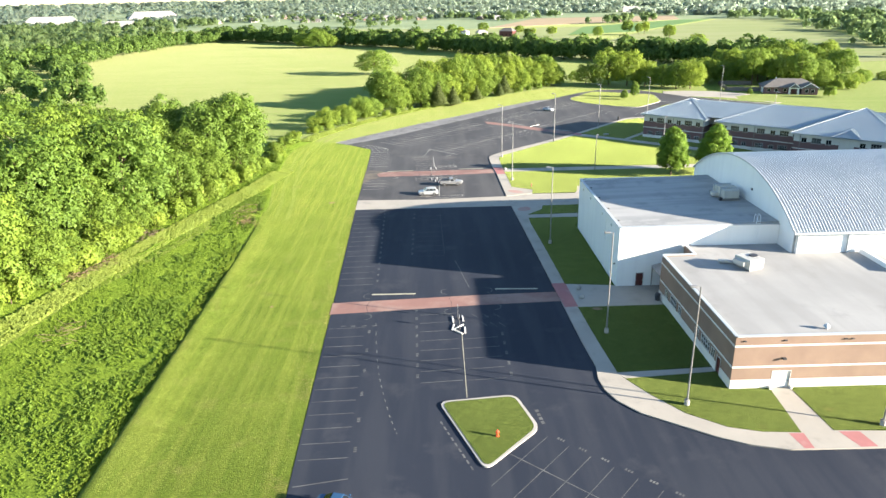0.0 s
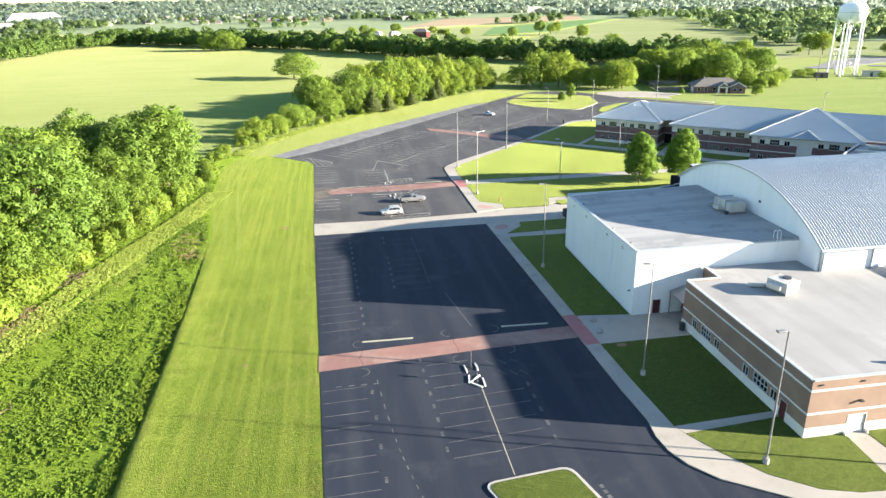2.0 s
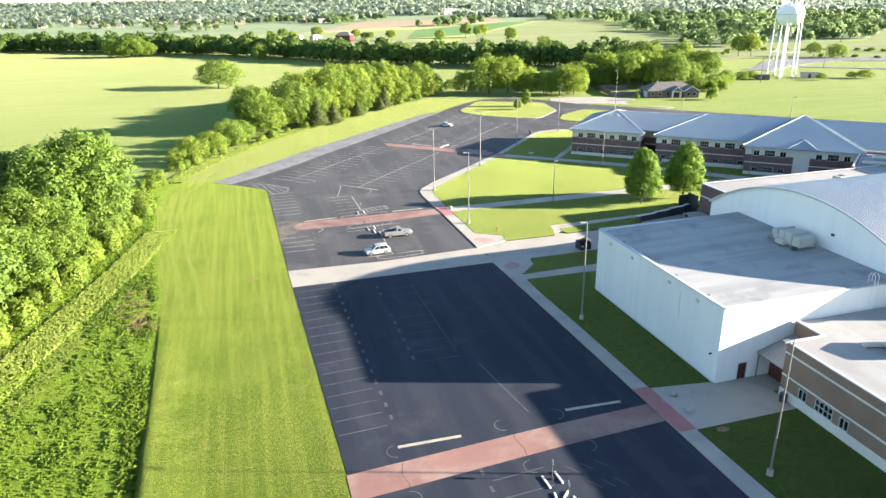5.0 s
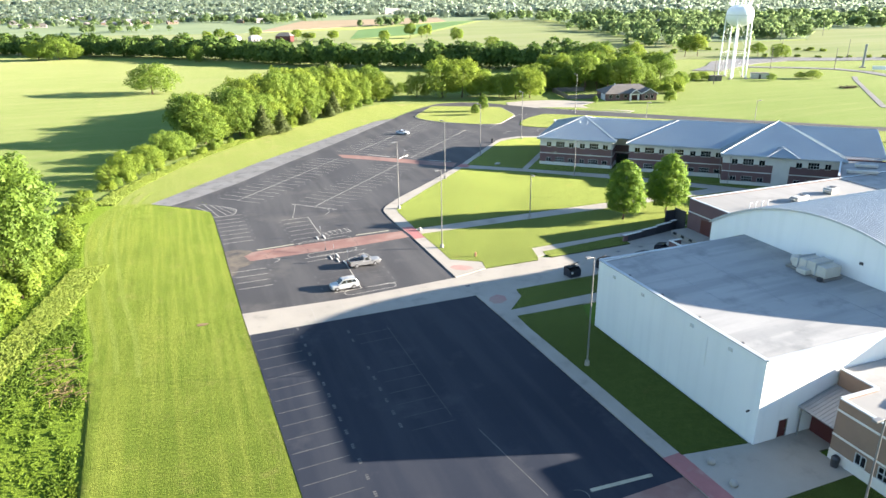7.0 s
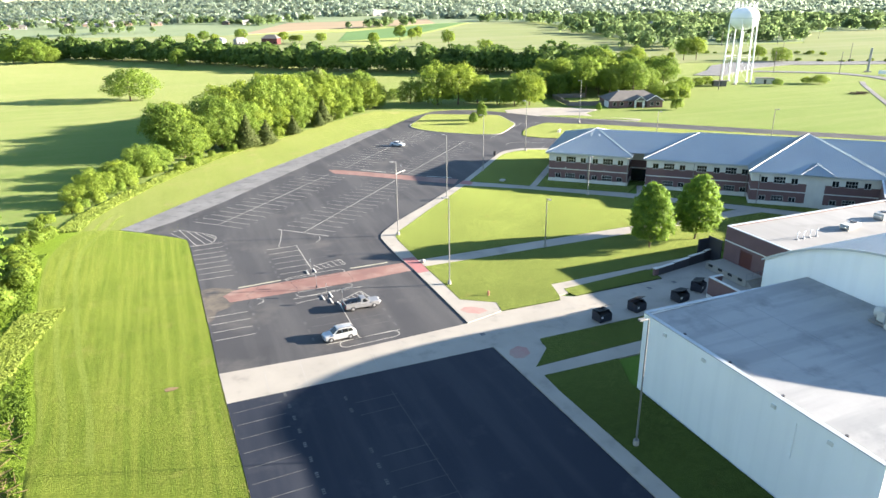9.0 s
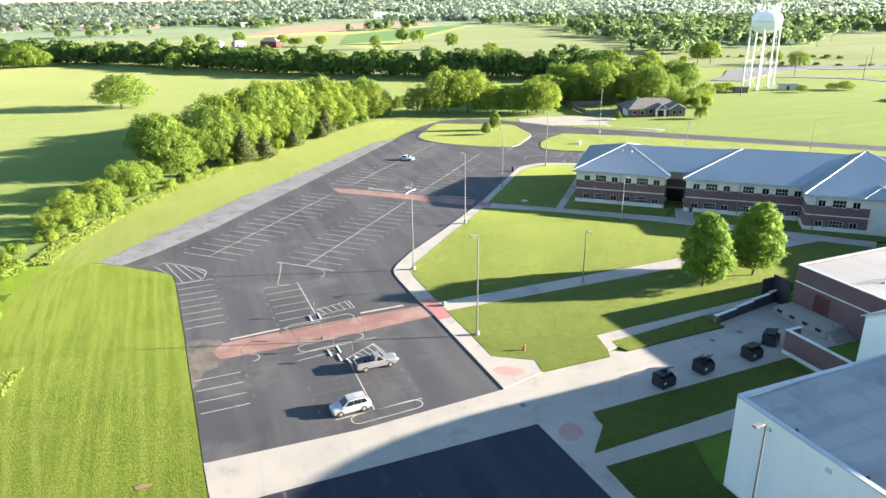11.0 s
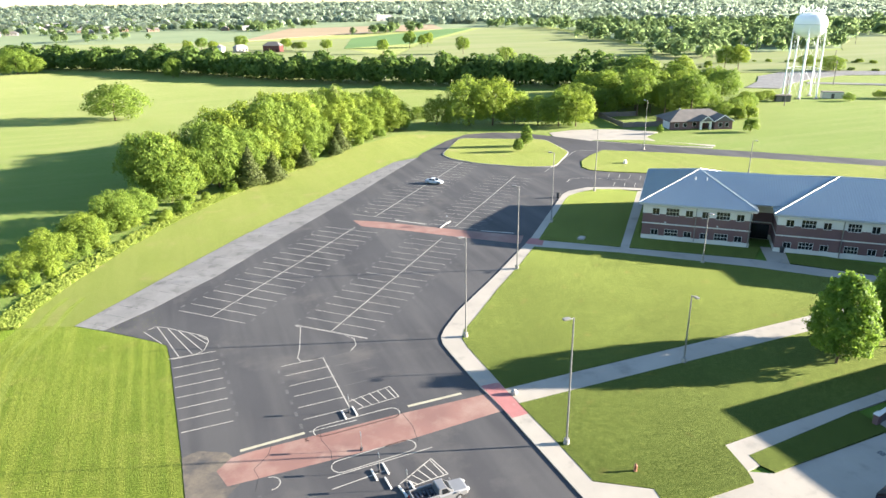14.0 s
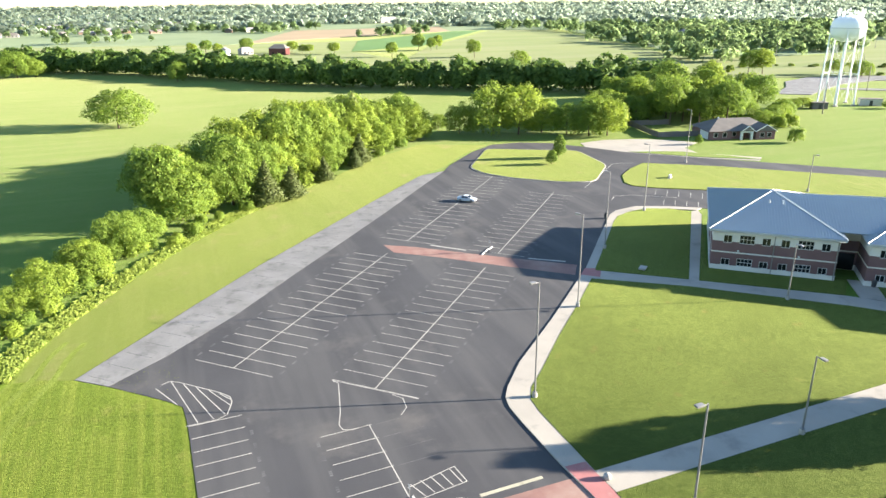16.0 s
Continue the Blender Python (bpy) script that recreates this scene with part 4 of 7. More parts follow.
part("brickwork", box(bmesh.new(), 0.0, 0.35, 0.0, 9.0, 0.55, 3.3), M["brick"], encl)
part("brickwork", box(bmesh.new(), 0.0, 2.4, 9.0, 9.35, 0.55, 3.3), M["brick"], encl)
part("plinth", box(bmesh.new(), -0.05, 2.45, -0.0, 9.4, 0.0, 0.55), M["stone"], encl)
bm = box(bmesh.new(), -0.06, 0.41, 0.0, 8.94, 3.3, 3.42)
box(bm, -0.06, 2.46, 8.94, 9.41, 3.3, 3.42)
part("cap", bm, M["stone"], encl)
low = thing("yard_wall", "stepped brick yard wall with dark panels and pale caps", "wall", 53.6, 157.3, 0.0, 10.0)
for i in range(4):
    h = 1.25 + 0.2 * i
    part("panel", box(bmesh.new(), 0.1 + 3.9 * i, 3.9 + 3.9 * i, 0.0, 0.35, 0.0, h), M["dark_metal"], low, "dark panel")
    part("cap", box(bmesh.new(), 0.05 + 3.9 * i, 3.95 + 3.9 * i, -0.06, 0.41, h, h + 0.12), M["stone"], low)
part("pier", box(bmesh.new(), -0.75, 0.08, -0.1, 0.45, 0.0, 1.3), M["brick"], low)
part("pier_cap", box(bmesh.new(), -0.8, 0.09, -0.15, 0.5, 1.3, 1.42), M["stone"], low)
scr = thing("screen_fence", "tall dark screen fence at the corner of the annex", "fence", 66.9, 157.4)
part("panel", box(bmesh.new(), -0.2, 0.0, 0.0, 3.2, 0.0, 4.2), M["dark_metal"], scr)
part("panel", box(bmesh.new(), -2.4, -0.2, 3.0, 3.2, 0.0, 3.8), M["dark_metal"], scr)

# two-storey school
school = thing("school_building", "long two-storey brick school with blue-grey hipped metal roofs", "building", 68.2, 218.3, 0, -41.2)
sb = [("stone_base", 0.0, 0.95, M["stone"], 0.06), ("wall", 0.95, 3.2, M["brick"], 0.0), ("stone_band", 3.2, 3.42, M["stone"], 0.04), ("wall", 3.42, 5.25, M["brick"], 0.0), ("upper_wall", 5.25, 7.3, M["stone"], 0.03)]


def storeys(p, q, plan, base=sb):
    ops = []
    for u0, u1, cols in plan:
        tall = 0.18 if cols > 2 else 0.0
        ops += [(u0, u1, 0.97, 2.15 + tall, cols), (u0, u1, 5.0, 6.35 + tall, cols)]
    m = wall(school, p, q, base, [o[:4] for o in ops])
    for u0, u1, z0, z1, cols in ops:
        window(school, m, u0, u1, z0, z1, cols, 2 if cols > 2 else 1)
    return m


def triple(u):
    return [(u, u + 1.35, 2), (u + 2.5, u + 4.9, 4), (u + 6.0, u + 7.35, 2)]


storeys((0, 0), (19.2, 0), triple(1.7) + triple(10.6))
storeys((0, 26), (0, 0), triple(3) + triple(15))
storeys((19.2, 0), (19.2, 6.5), [])
storeys((19.2, 6.5), (23.4, 6.5), [])
part("doorway", box(bmesh.new(), 19.6, 23.0, 6.28, 6.36, 0.1, 3.0), M["glass"], school, "dark glazed entrance doors")
storeys((23.4, 6.5), (23.4, -0.7), [])
storeys((23.4, -0.7), (46.0, -0.7), triple(1.4) + [(11.2, 13.4, 4)] + triple(14.9))
storeys((46.0, -0.7), (46.0, -6.5), [])
storeys((46.0, -6.5), (57.0, -6.5), triple(1.9))
storeys((57.0, -6.1), (60.6, -6.1), [], [("entrance_bay", 0.0, 7.3, M["stone"], 0.3)])
storeys((60.6, -6.5), (71.4, -6.5), triple(1.2))
storeys((71.4, -6.5), (71.4, -0.7), [])
storeys((71.4, -0.7), (80.2, -0.7), triple(1.2))
wall(school, (80.2, -0.7), (80.2, 27.0), sb)
wall(school, (80.2, 27.0), (23.4, 27.0), sb)
wall(school, (23.4, 27.0), (23.4, 26.0), sb)
wall(school, (19.2, 26.0), (0.0, 26.0), sb)
wall(school, (23.4, 26.0), (19.2, 26.0), sb)
bm = bmesh.new()
for u in (79.95, 80.2):
    bm.faces.new([bm.verts.new(p) for p in ((u, -0.7, 7.3), (u, 27.0, 7.3), (u, 13.3, 11.3))][::1 if u > 80 else -1])
part("gable", bm, M["brick"], school, "brick gable at the end of the main roof")
for u, v in ((9.6, 0), (34.0, -0.7), (45.6, -0.7), (47.6, -6.5), (19.0, 0)):
    part("downpipe", box(bmesh.new(), u - 0.07, u + 0.07, v - 0.18, v - 0.04, 0.1, 7.2), M["steel"], school)
for u in (4.2, 13.5):
    part("wall_lamp", box(bmesh.new(), u - 0.15, u + 0.15, -0.25, -0.0, 3.6, 3.8), M["lamp_lens"], school)
EZ, RZ = 7.5, 11.5


def hip(u0, u1, v0, v1, ru0, rv0, ru1, rv1, rz):
    a, b, c, d = (u0, v0, EZ), (u1, v0, EZ), (u1, v1, EZ), (u0, v1, EZ)
    r, s = (ru0, rv0, rz), (ru1, rv1, rz)
    return a, b, c, d, r, s


def ridge_cap(p, q):
    """A folded metal cap along a hip or ridge."""
    p, q = Vector(p), Vector(q)
    part("ridge_cap", tube(bmesh.new(), p + Vector((0, 0, 0.03)), q + Vector((0, 0, 0.03)), 0.10, 0.10, 6), M["cap_metal"], school)


a, b, c, d, r, s = hip(-0.8, 20.0, -0.8, 26.8, 9.6, 12.8, 9.6, 13.2, 11.4)
for plane in ((a, b, r), (b, c, s, r), (c, d, s), (d, a, r, s)):
    roof_plane(school, plane, M["blue_roof"])
for p, q in ((a, r), (b, r), (c, s), (d, s)):
    ridge_cap(p, q)
a, b, c, d, r, s = hip(22.6, 81.0, -1.5, 28.1, 34.6, 13.3, 81.0, 13.3, RZ)
for plane in ((a, b, s, r), (c, d, r, s), (d, a, r)):
    roof_plane(school, plane, M["blue_roof"])
for p, q in ((a, r), (d, r), (r, s)):
    ridge_cap(p, q)
top = (58.7, 13.3, 12.5)
for plane in (((45.2, -7.3, EZ), (72.2, -7.3, EZ), top), ((72.2, -7.3, EZ), (72.2, 13.3, EZ), top), ((45.2, 13.3, EZ), (45.2, -7.3, EZ), top)):
    roof_plane(school, plane, M["blue_roof"])
for p in ((45.2, -7.3, EZ), (72.2, -7.3, EZ)):
    ridge_cap(p, top)
for plane in (((9.6, 2.0, 7.93), (34.6, 2.0, 7.93), (34.6, 13.3, 11.15), (9.6, 13.3, 11.15)), ((34.6, 20.6, 9.0), (9.6, 20.6, 9.0), (9.6, 13.3, 11.15), (34.6, 13.3, 11.15))):
    roof_plane(school, plane, M["blue_roof"])
for plane in (((55.4, -7.6, 7.45), (62.2, -7.6, 7.45), (58.8, -4.4, 9.15)), ((62.2, -7.6, 7.45), (62.2, -2.0, 7.45), (58.8, -2.0, 9.15), (58.8, -4.4, 9.15)), ((55.4, -2.0, 7.45), (55.4, -7.6, 7.45), (58.8, -4.4, 9.15), (58.8, -2.0, 9.15))):
    roof_plane(school, plane, M["blue_roof"])
for p in ((55.4, -7.6, 7.45), (62.2, -7.6, 7.45)):
    ridge_cap(p, (58.8, -4.4, 9.15))
bm = bmesh.new()
for p, q in (((-0.8, -0.8), (20, -0.8)), ((22.6, -1.5), (45.2, -1.5)), ((45.2, -7.3), (72.2, -7.3)), ((72.2, -1.5), (81.0, -1.5)), ((-0.8, 26.8), (-0.8, -0.8))):
    line_box(bm, p, q, 0.2, EZ - 0.34, EZ - 0.02)
part("gutter", bm, M["cap_metal"], school, "pale gutter along the eaves")
part("soffit", box(bmesh.new(), -0.7, 19.9, -0.7, 26.7, 7.0, 7.05), M["stone"], school)
part("soffit", box(bmesh.new(), 22.8, 80.8, -1.4, 27.9, 7.0, 7.05), M["stone"], school)
part("soffit", box(bmesh.new(), 45.4, 72.0, -7.1, -1.5, 7.0, 7.05), M["stone"], school)
for u, v, z in ((8.9, 8.6, 10.3), (11.0, 8.6, 10.3)):
    part("roof_vent", tube(bmesh.new(), (u, v, z - 0.6), (u, v, z + 0.5), 0.14, 0.14), M["cap_metal"], school)


# ---- rooftop things ----
def rooftop_unit(x, y, z, size, label, turn=0.0):
    lx, ly, lz = size
    u = thing("rooftop_unit", label, "air handler", x, y, z, turn)
    part("curb", box(bmesh.new(), -lx / 2 + 0.1, lx / 2 - 0.1, -ly / 2 + 0.1, ly / 2 - 0.1, 0.0, 0.3), M["steel"], u)
    part("casing", soft_box(-lx / 2, lx / 2, -ly / 2, ly / 2, 0.3, lz, 0.06, 1), M["unit"], u)
    for i in range(3):
        part("seam", box(bmesh.new(), -lx / 2 + lx * (i + 1) / 4 - 0.03, -lx / 2 + lx * (i + 1) / 4 + 0.03, -ly / 2 - 0.02, ly / 2 + 0.02, 0.35, lz + 0.02), M["unit"], u)
    part("hood", prism(bmesh.new(), [(-lx / 2 - 0.7, -ly / 3), (-lx / 2, -ly / 3), (-lx / 2, ly / 3), (-lx / 2 - 0.7, ly / 3)], 0.8, lz - 0.3), M["unit"], u)
    part("fan_ring", tube(bmesh.new(), (lx / 4, 0, lz), (lx / 4, 0, lz + 0.12), min(0.6, ly / 3), min(0.6, ly / 3), 16), M["dark_metal"], u)


air = thing("air_handler", "large cream air handler of joined boxes on the gym roof", "air handler", 51.3, 115.2, 10.28)
part("skid", box(bmesh.new(), -1.5, 1.5, -3.1, 2.9, 0.0, 0.28), M["steel"], air)
for y0, y1, high, wide in ((-2.9, -1.5, 1.75, 1.35), (-1.46, -0.1, 1.95, 1.42), (-0.06, 1.2, 1.8, 1.38), (1.24, 2.3, 1.55, 1.25)):
    part("casing", soft_box(-wide, wide, y0, y1, 0.28, high, 0.16, 3), M["unit"], air)
bm = tube(bmesh.new(), (0, 2.2, 0.95), (-0.2, 3.1, 0.75), 0.72, 0.6, 12)
part("intake_hood", bm, M["unit"], air, "rounded cream intake hood")
part("duct", soft_box(-2.3, -1.3, -0.9, 0.6, 0.2, 0.85, 0.1, 2), M["unit"], air)
for y in (-1.48, -0.08, 1.22):
    part("flange", box(bmesh.new(), -1.46, 1.46, y - 0.04, y + 0.04, 0.28, 1.98), M["cap_metal"], air)
part("service_box", soft_box(-1.95, -1.5, -2.9, -2.3, 0.0, 0.5, 0.04, 1), M["dark_metal"], air)
rooftop_unit(45.2, 90.6, 6.8, (2.6, 3.0, 1.7), "cream rooftop air unit on the brick building", 20)
rooftop_unit(85.0, 148.2, 6.82, (3.6, 1.6, 1.0), "pale rooftop air unit on the annex roof", 10)
rooftop_unit(94.4, 149.6, 6.82, (2.2, 1.8, 1.2), "pale rooftop air unit on the annex roof", 10)
for x, y, a, lx in ((112.5, 157.5, -38, 6.0), (118.0, 161.0, -38, 4.5), (121.0, 154.5, 20, 5.0)):
    duct = thing("roof_duct", "pale sheet-metal duct run on the link roof", "duct", x, y, 6.95, a)
    part("run", soft_box(-lx / 2, lx / 2, -0.4, 0.4, 0.2, 0.8, 0.05, 1), M["unit"], duct)
    for u in (-lx / 2 + 0.5, lx / 2 - 0.5):
        part("foot", box(bmesh.new(), u - 0.1, u + 0.1, -0.35, 0.35, 0.0, 0.22), M["steel"], duct)
duct = thing("roof_duct", "low pale duct lying beside the air unit", "duct", 42.9, 92.3, 6.8, -16)
part("run", soft_box(-1.3, 1.3, -0.3, 0.3, 0.15, 0.5, 0.05, 1), M["unit"], duct)
for x in (-0.9, 0.9):
    part("foot", box(bmesh.new(), x - 0.1, x + 0.1, -0.3, 0.3, 0.0, 0.16), M["steel"], duct)
for i in range(4):
    x = 72.5 + 1.4 * i
    p = thing("roof_pipe", "bent white vent pipe on the annex roof", "pipe", x, 147.6, 6.82, group="roof pipes")
    bm = tube(bmesh.new(), (0, 0, 0), (0, 0, 1.1), 0.07, 0.07)
    tube(bm, (0, 0, 1.1), (0.4, 0, 1.25), 0.07, 0.07)
    part("riser", bm, M["tower"], p)
    part("flashing", tube(bmesh.new(), (0, 0, 0), (0, 0, 0.15), 0.3, 0.15), M["steel"], p)
vent = thing("roof_vent", "small mushroom vent on the brick building's roof", "vent", 45.9, 71.2, 6.62)
part("stem", tube(bmesh.new(), (0, 0, 0), (0, 0, 0.55), 0.18, 0.18), M["cap_metal"], vent)
part("hood", tube(bmesh.new(), (0, 0, 0.5), (0, 0, 0.85), 0.4, 0.15, 12), M["cap_metal"], vent)
ladder = thing("roof_ladder", "white caged ladder up to the gym roof", "ladder", 50.4, 99.95, 6.62)
for x in (-0.28, 0.28):
    part("rail", tube(bmesh.new(), (x, 0, 0), (x, 0, 4.6), 0.035, 0.035, 6), M["tower"], ladder)
for i in range(13):
    part("rung", tube(bmesh.new(), (-0.28, 0, 0.3 + 0.3 * i), (0.28, 0, 0.3 + 0.3 * i), 0.02, 0.02, 5), M["tower"], ladder)
for x in (-0.28, 0.28):
    bm = bmesh.new()
    pts = [(x, 0.0, 4.6), (x, 0.25, 4.9), (x, 0.7, 4.9), (x, 0.9, 4.5), (x, 0.9, 3.4)]
    for p, q in zip(pts, pts[1:]):
        tube(bm, p, q, 0.035, 0.035, 6)
    part("grab_rail", bm, M["tower"], ladder)


# ---- lamps ----
def street_lamp(x, y, high, turn, label, group):
    l = thing("street_lamp", label, "street lamp", x, y, 0.0, turn, group)
    part("footing", tube(bmesh.new(), (0, 0, -0.1), (0, 0, 0.75), 0.33, 0.3, 14), M["kerb"], l, "round concrete footing")
    part("base_plate", box(bmesh.new(), -0.22, 0.22, -0.22, 0.22, 0.75, 0.8), M["steel"], l)
    part("pole", tube(bmesh.new(), (0, 0, 0.8), (0, 0, high), 0.11, 0.075, 10), M["steel"], l)
    part("arm", tube(bmesh.new(), (0, 0, high - 0.1), (-0.55, 0, high), 0.05, 0.05, 6), M["steel"], l)
    h = part("head", soft_box(-1.2, -0.45, -0.22, 0.22, high - 0.06, high + 0.12, 0.05, 2), M["steel"], l)
    part("lens", box(bmesh.new(), -1.1, -0.6, -0.16, 0.16, high - 0.09, high - 0.055), M["lamp_lens"], h)


for x, y in ((28.4, 66.4), (23.6, 84.4), (21.9, 120.7), (20.2, 167.5), (20.3, 193.9), (38.7, 213.6), (57.4, 233.8), (79.3, 250.8), (47.9, 61.5), (119.8, 285.0)):
    street_lamp(x, y, 14.8, -40 if y > 200 else 0, "tall grey steel parking lot lamp on a concrete footing", "parking lot lamps")
for x, y, h in ((43.1, 176.4, 9.5), (69.8, 203.1, 9.2)):
    street_lamp(x, y, h, 90, "slim grey steel walkway lamp on a concrete footing", "walkway lamps")
for x, y, h in ((124.5, 247.9, 9.0), (155.7, 231.9, 9.8), (190, 205, 10), (214, 196, 10)):
    street_lamp(x, y, h, 130, "slim grey roadside lamp on the grass verge", "roadside lamps")


# ---- small things of the lots ----
def wheel_stop(x, y, turn):
    s = thing("wheel_stop", "pale concrete wheel stop on the asphalt", "wheel stop", x, y, 0.0, turn, "wheel stops")
    bm = soft_box(-0.92, 0.92, -0.1, 0.1, 0.0, 0.15, 0.035, 2)
    part("block", bm, M["stone"], s)
    for u in (-0.6, 0.6):
        part("pin", tube(bmesh.new(), (u, 0, 0.14), (u, 0, 0.158), 0.025, 0.025, 6), M["steel"], s)


def sign_post(x, y, high=2.3):
    s = thing("sign_post", "thin steel post with a small blank-looking sign plate", "sign", x, y, 0.0, 0, "lot signs")
    part("post", tube(bmesh.new(), (0, 0, 0), (0, 0, high), 0.03, 0.03, 6), M["steel"], s)
    part("plate", box(bmesh.new(), -0.02, 0.005, -0.16, 0.16, high - 0.5, high), M["cap_metal"], s)
    part("foot", tube(bmesh.new(), (0, 0, 0), (0, 0, 0.35), 0.16, 0.14, 10), M["dark_metal"], s)


for x, y, a in ((2.55, 89.9, 92), (4.0, 90.2, 92), (2.5, 87.4, 80), (3.35, 87.5, 45), (3.1, 86.0, 135), (4.15, 86.4, 88),
                (-0.1, 182.0, 92), (1.25, 182.3, 92), (0.05, 170.6, 92), (1.4, 171.1, 92), (0.95, 168.9, 92), (1.9, 167.2, 100), (3.0, 167.4, 92), (35.6, 240.6, 46), (36.8, 241.8, 46), (38.0, 242.6, 46)):
    wheel_stop(x, y, a)
for x, y in ((3.3, 90.2), (3.4, 86.9), (0.6, 182.3), (0.7, 170.9), (2.4, 167.4), (36.9, 240.9), (0.0, 175.0)):
    sign_post(x, y)


def hydrant(x, y, colour, turn=0):
    h = thing("fire_hydrant", "red-orange fire hydrant standing in the grass" if colour == M["orange"] else "faded rust-brown fire hydrant standing in the grass", "fire hydrant", x, y, 0.15, turn)
    bm = tube(bmesh.new(), (0, 0, 0), (0, 0, 0.08), 0.2, 0.2, 12)
    tube(bm, (0, 0, 0.08), (0, 0, 0.62), 0.13, 0.12, 12)
    tube(bm, (0, 0, 0.62), (0, 0, 0.68), 0.17, 0.17, 12)
    tube(bm, (0, 0, 0.68), (0, 0, 0.82), 0.13, 0.05, 12)
    part("barrel", bm, colour, h)
    for d in ((1, 0), (-1, 0), (0, -1)):
        part("outlet_cap", tube(bmesh.new(), (0, 0, 0.48), (0.24 * d[0], 0.24 * d[1], 0.48), 0.07, 0.07, 10), colour, h)
    part("top_nut", tube(bmesh.new(), (0, 0, 0.82), (0, 0, 0.9), 0.035, 0.035, 5), colour, h)


hydrant(6.3, 61.4, M["orange"])
hydrant(24.1, 161.0, M["rusty"])
for x, y in ((22.6, 96.0), (22.9, 99.4), (19.6, 178.2)):
    b = thing("bollard", "round pale concrete bollard beside the walk", "bollard", x, y, K)
    bm = bmesh.new()
    bmesh.ops.create_uvsphere(bm, u_segments=14, v_segments=8, radius=0.42)
    for v in bm.verts:
        v.co.z = max(0.0, v.co.z + 0.25)
    part("ball", bm, M["kerb"], b, "", True)
bin_ = thing("litter_bin", "dark cylindrical litter bin by the entrance", "bin", 33.9, 94.6, K)
part("drum", tube(bmesh.new(), (0, 0, 0), (0, 0, 0.95), 0.36, 0.42, 16), M["dark_metal"], bin_)
part("lid", tube(bmesh.new(), (0, 0, 0.95), (0, 0, 1.15), 0.43, 0.28, 16), M["dark_metal"], bin_)
bin_ = thing("litter_bin", "dark litter bin beside the school entrance", "bin", 86.4, 201.4, K)
part("drum", tube(bmesh.new(), (0, 0, 0), (0, 0, 0.95), 0.36, 0.42, 16), M["dark_metal"], bin_)
part("lid", tube(bmesh.new(), (0, 0, 0.95), (0, 0, 1.15), 0.43, 0.28, 16), M["dark_metal"], bin_)
bin_ = thing("litter_bin", "dark litter bin standing at the kerb of the drive", "bin", 68.6, 249.6, 0.0)
part("drum", tube(bmesh.new(), (0, 0, 0), (0, 0, 1.0), 0.40, 0.45, 16), M["dark_metal"], bin_)
part("lid", tube(bmesh.new(), (0, 0, 1.0), (0, 0, 1.25), 0.46, 0.3, 16), M["rubber"], bin_)
marker = thing("stone_marker", "small white stone marker with a dark plate on the verge", "marker", 103.6, 272.0, 0.14, 40)
part("stone", soft_box(-0.7, 0.7, -0.3, 0.3, 0.0, 0.85, 0.12, 3), M["stone"], marker)
part("plate", box(bmesh.new(), -0.4, 0.4, -0.33, -0.29, 0.3, 0.65), M["dark_metal"], marker)
part("slab", soft_box(-1.0, 1.0, -0.5, 0.5, -0.02, 0.08, 0.03, 1), M["kerb"], marker)
ub = thing("utility_box", "low pale utility box lid in the lawn", "utility box", 57.4, 222.4, 0.16, 40)
part("lid", soft_box(-0.8, 0.8, -0.6, 0.6, 0.0, 0.3, 0.04, 1), M["kerb"], ub)
# the two plates in the loading yard stand in for loose dark planks
for x, y in ((17.8, 149.7), (54.3, 154.0), (49.1, 153.6)):
    g = thing("drain_grate", "small dark slatted plate lying on the concrete", "grate", x, y, 0.006)
    bm = box(bmesh.new(), -0.35, 0.35, -0.35, 0.35, 0.0, 0.006)
    part("plate", bm, M["dark_metal"], g)
    for i in range(5):
        part("bar", box(bmesh.new(), -0.3 + 0.14 * i, -0.26 + 0.14 * i, -0.3, 0.3, 0.006, 0.012), M["steel"], g)


def dumpster(x, y, turn, lids, label):
    d = thing("dumpster", label, "dumpster", x, y, 0.01, turn, "dumpsters")
    prof = [(-0.9, 0.15), (0.9, 0.15), (0.9, 1.55), (-0.2, 1.55), (-0.9, 1.15)]
    bm = bmesh.new()
    s = [[bm.verts.new((u, p[0], p[1])) for p in prof] for u in (-1.1, 1.1)]
    for i in (0, 1, 2, 4):
        j = (i + 1) % 5
        bm.faces.new((s[0][i], s[1][i], s[1][j], s[0][j]))
    bm.faces.new(s[0])
    bm.faces.new(s[1][::-1])
    bmesh.ops.recalc_face_normals(bm, faces=bm.faces[:])
    part("bin", bm, M["dumpster"], d)
    part("load", box(bmesh.new(), -1.05, 1.05, -0.8, 0.85, 0.9, 1.1), M["rubber"], d, "dark rubbish sacks inside")
    part("sticker", box(bmesh.new(), -0.95, -0.55, -0.915, -0.9, 0.75, 1.05), M["door_white"], d, "white sticker")
    for u in (-1.17, 1.1):
        part("side_sleeve", box(bmesh.new(), u, u + 0.07, -0.6, 0.7, 0.75, 0.95), M["dumpster"], d)
    for k, open_lid in enumerate(lids):
        m = Matrix.Translation((-0.55 + 1.1 * k, 0.9, 1.58)) @ Matrix.Rotation(radians(open_lid), 4, "X")
        part("lid", box(bmesh.new(), -0.53, 0.53, -1.55, 0.0, 0.0, 0.05, m), M["rubber"], d, "black plastic lid")
    for u in (-0.9, 0.9):
        for v in (-0.7, 0.7):
            part("caster", tube(bmesh.new(), (u - 0.05, v, 0.08), (u + 0.05, v, 0.08), 0.08, 0.08, 10), M["rubber"], d)


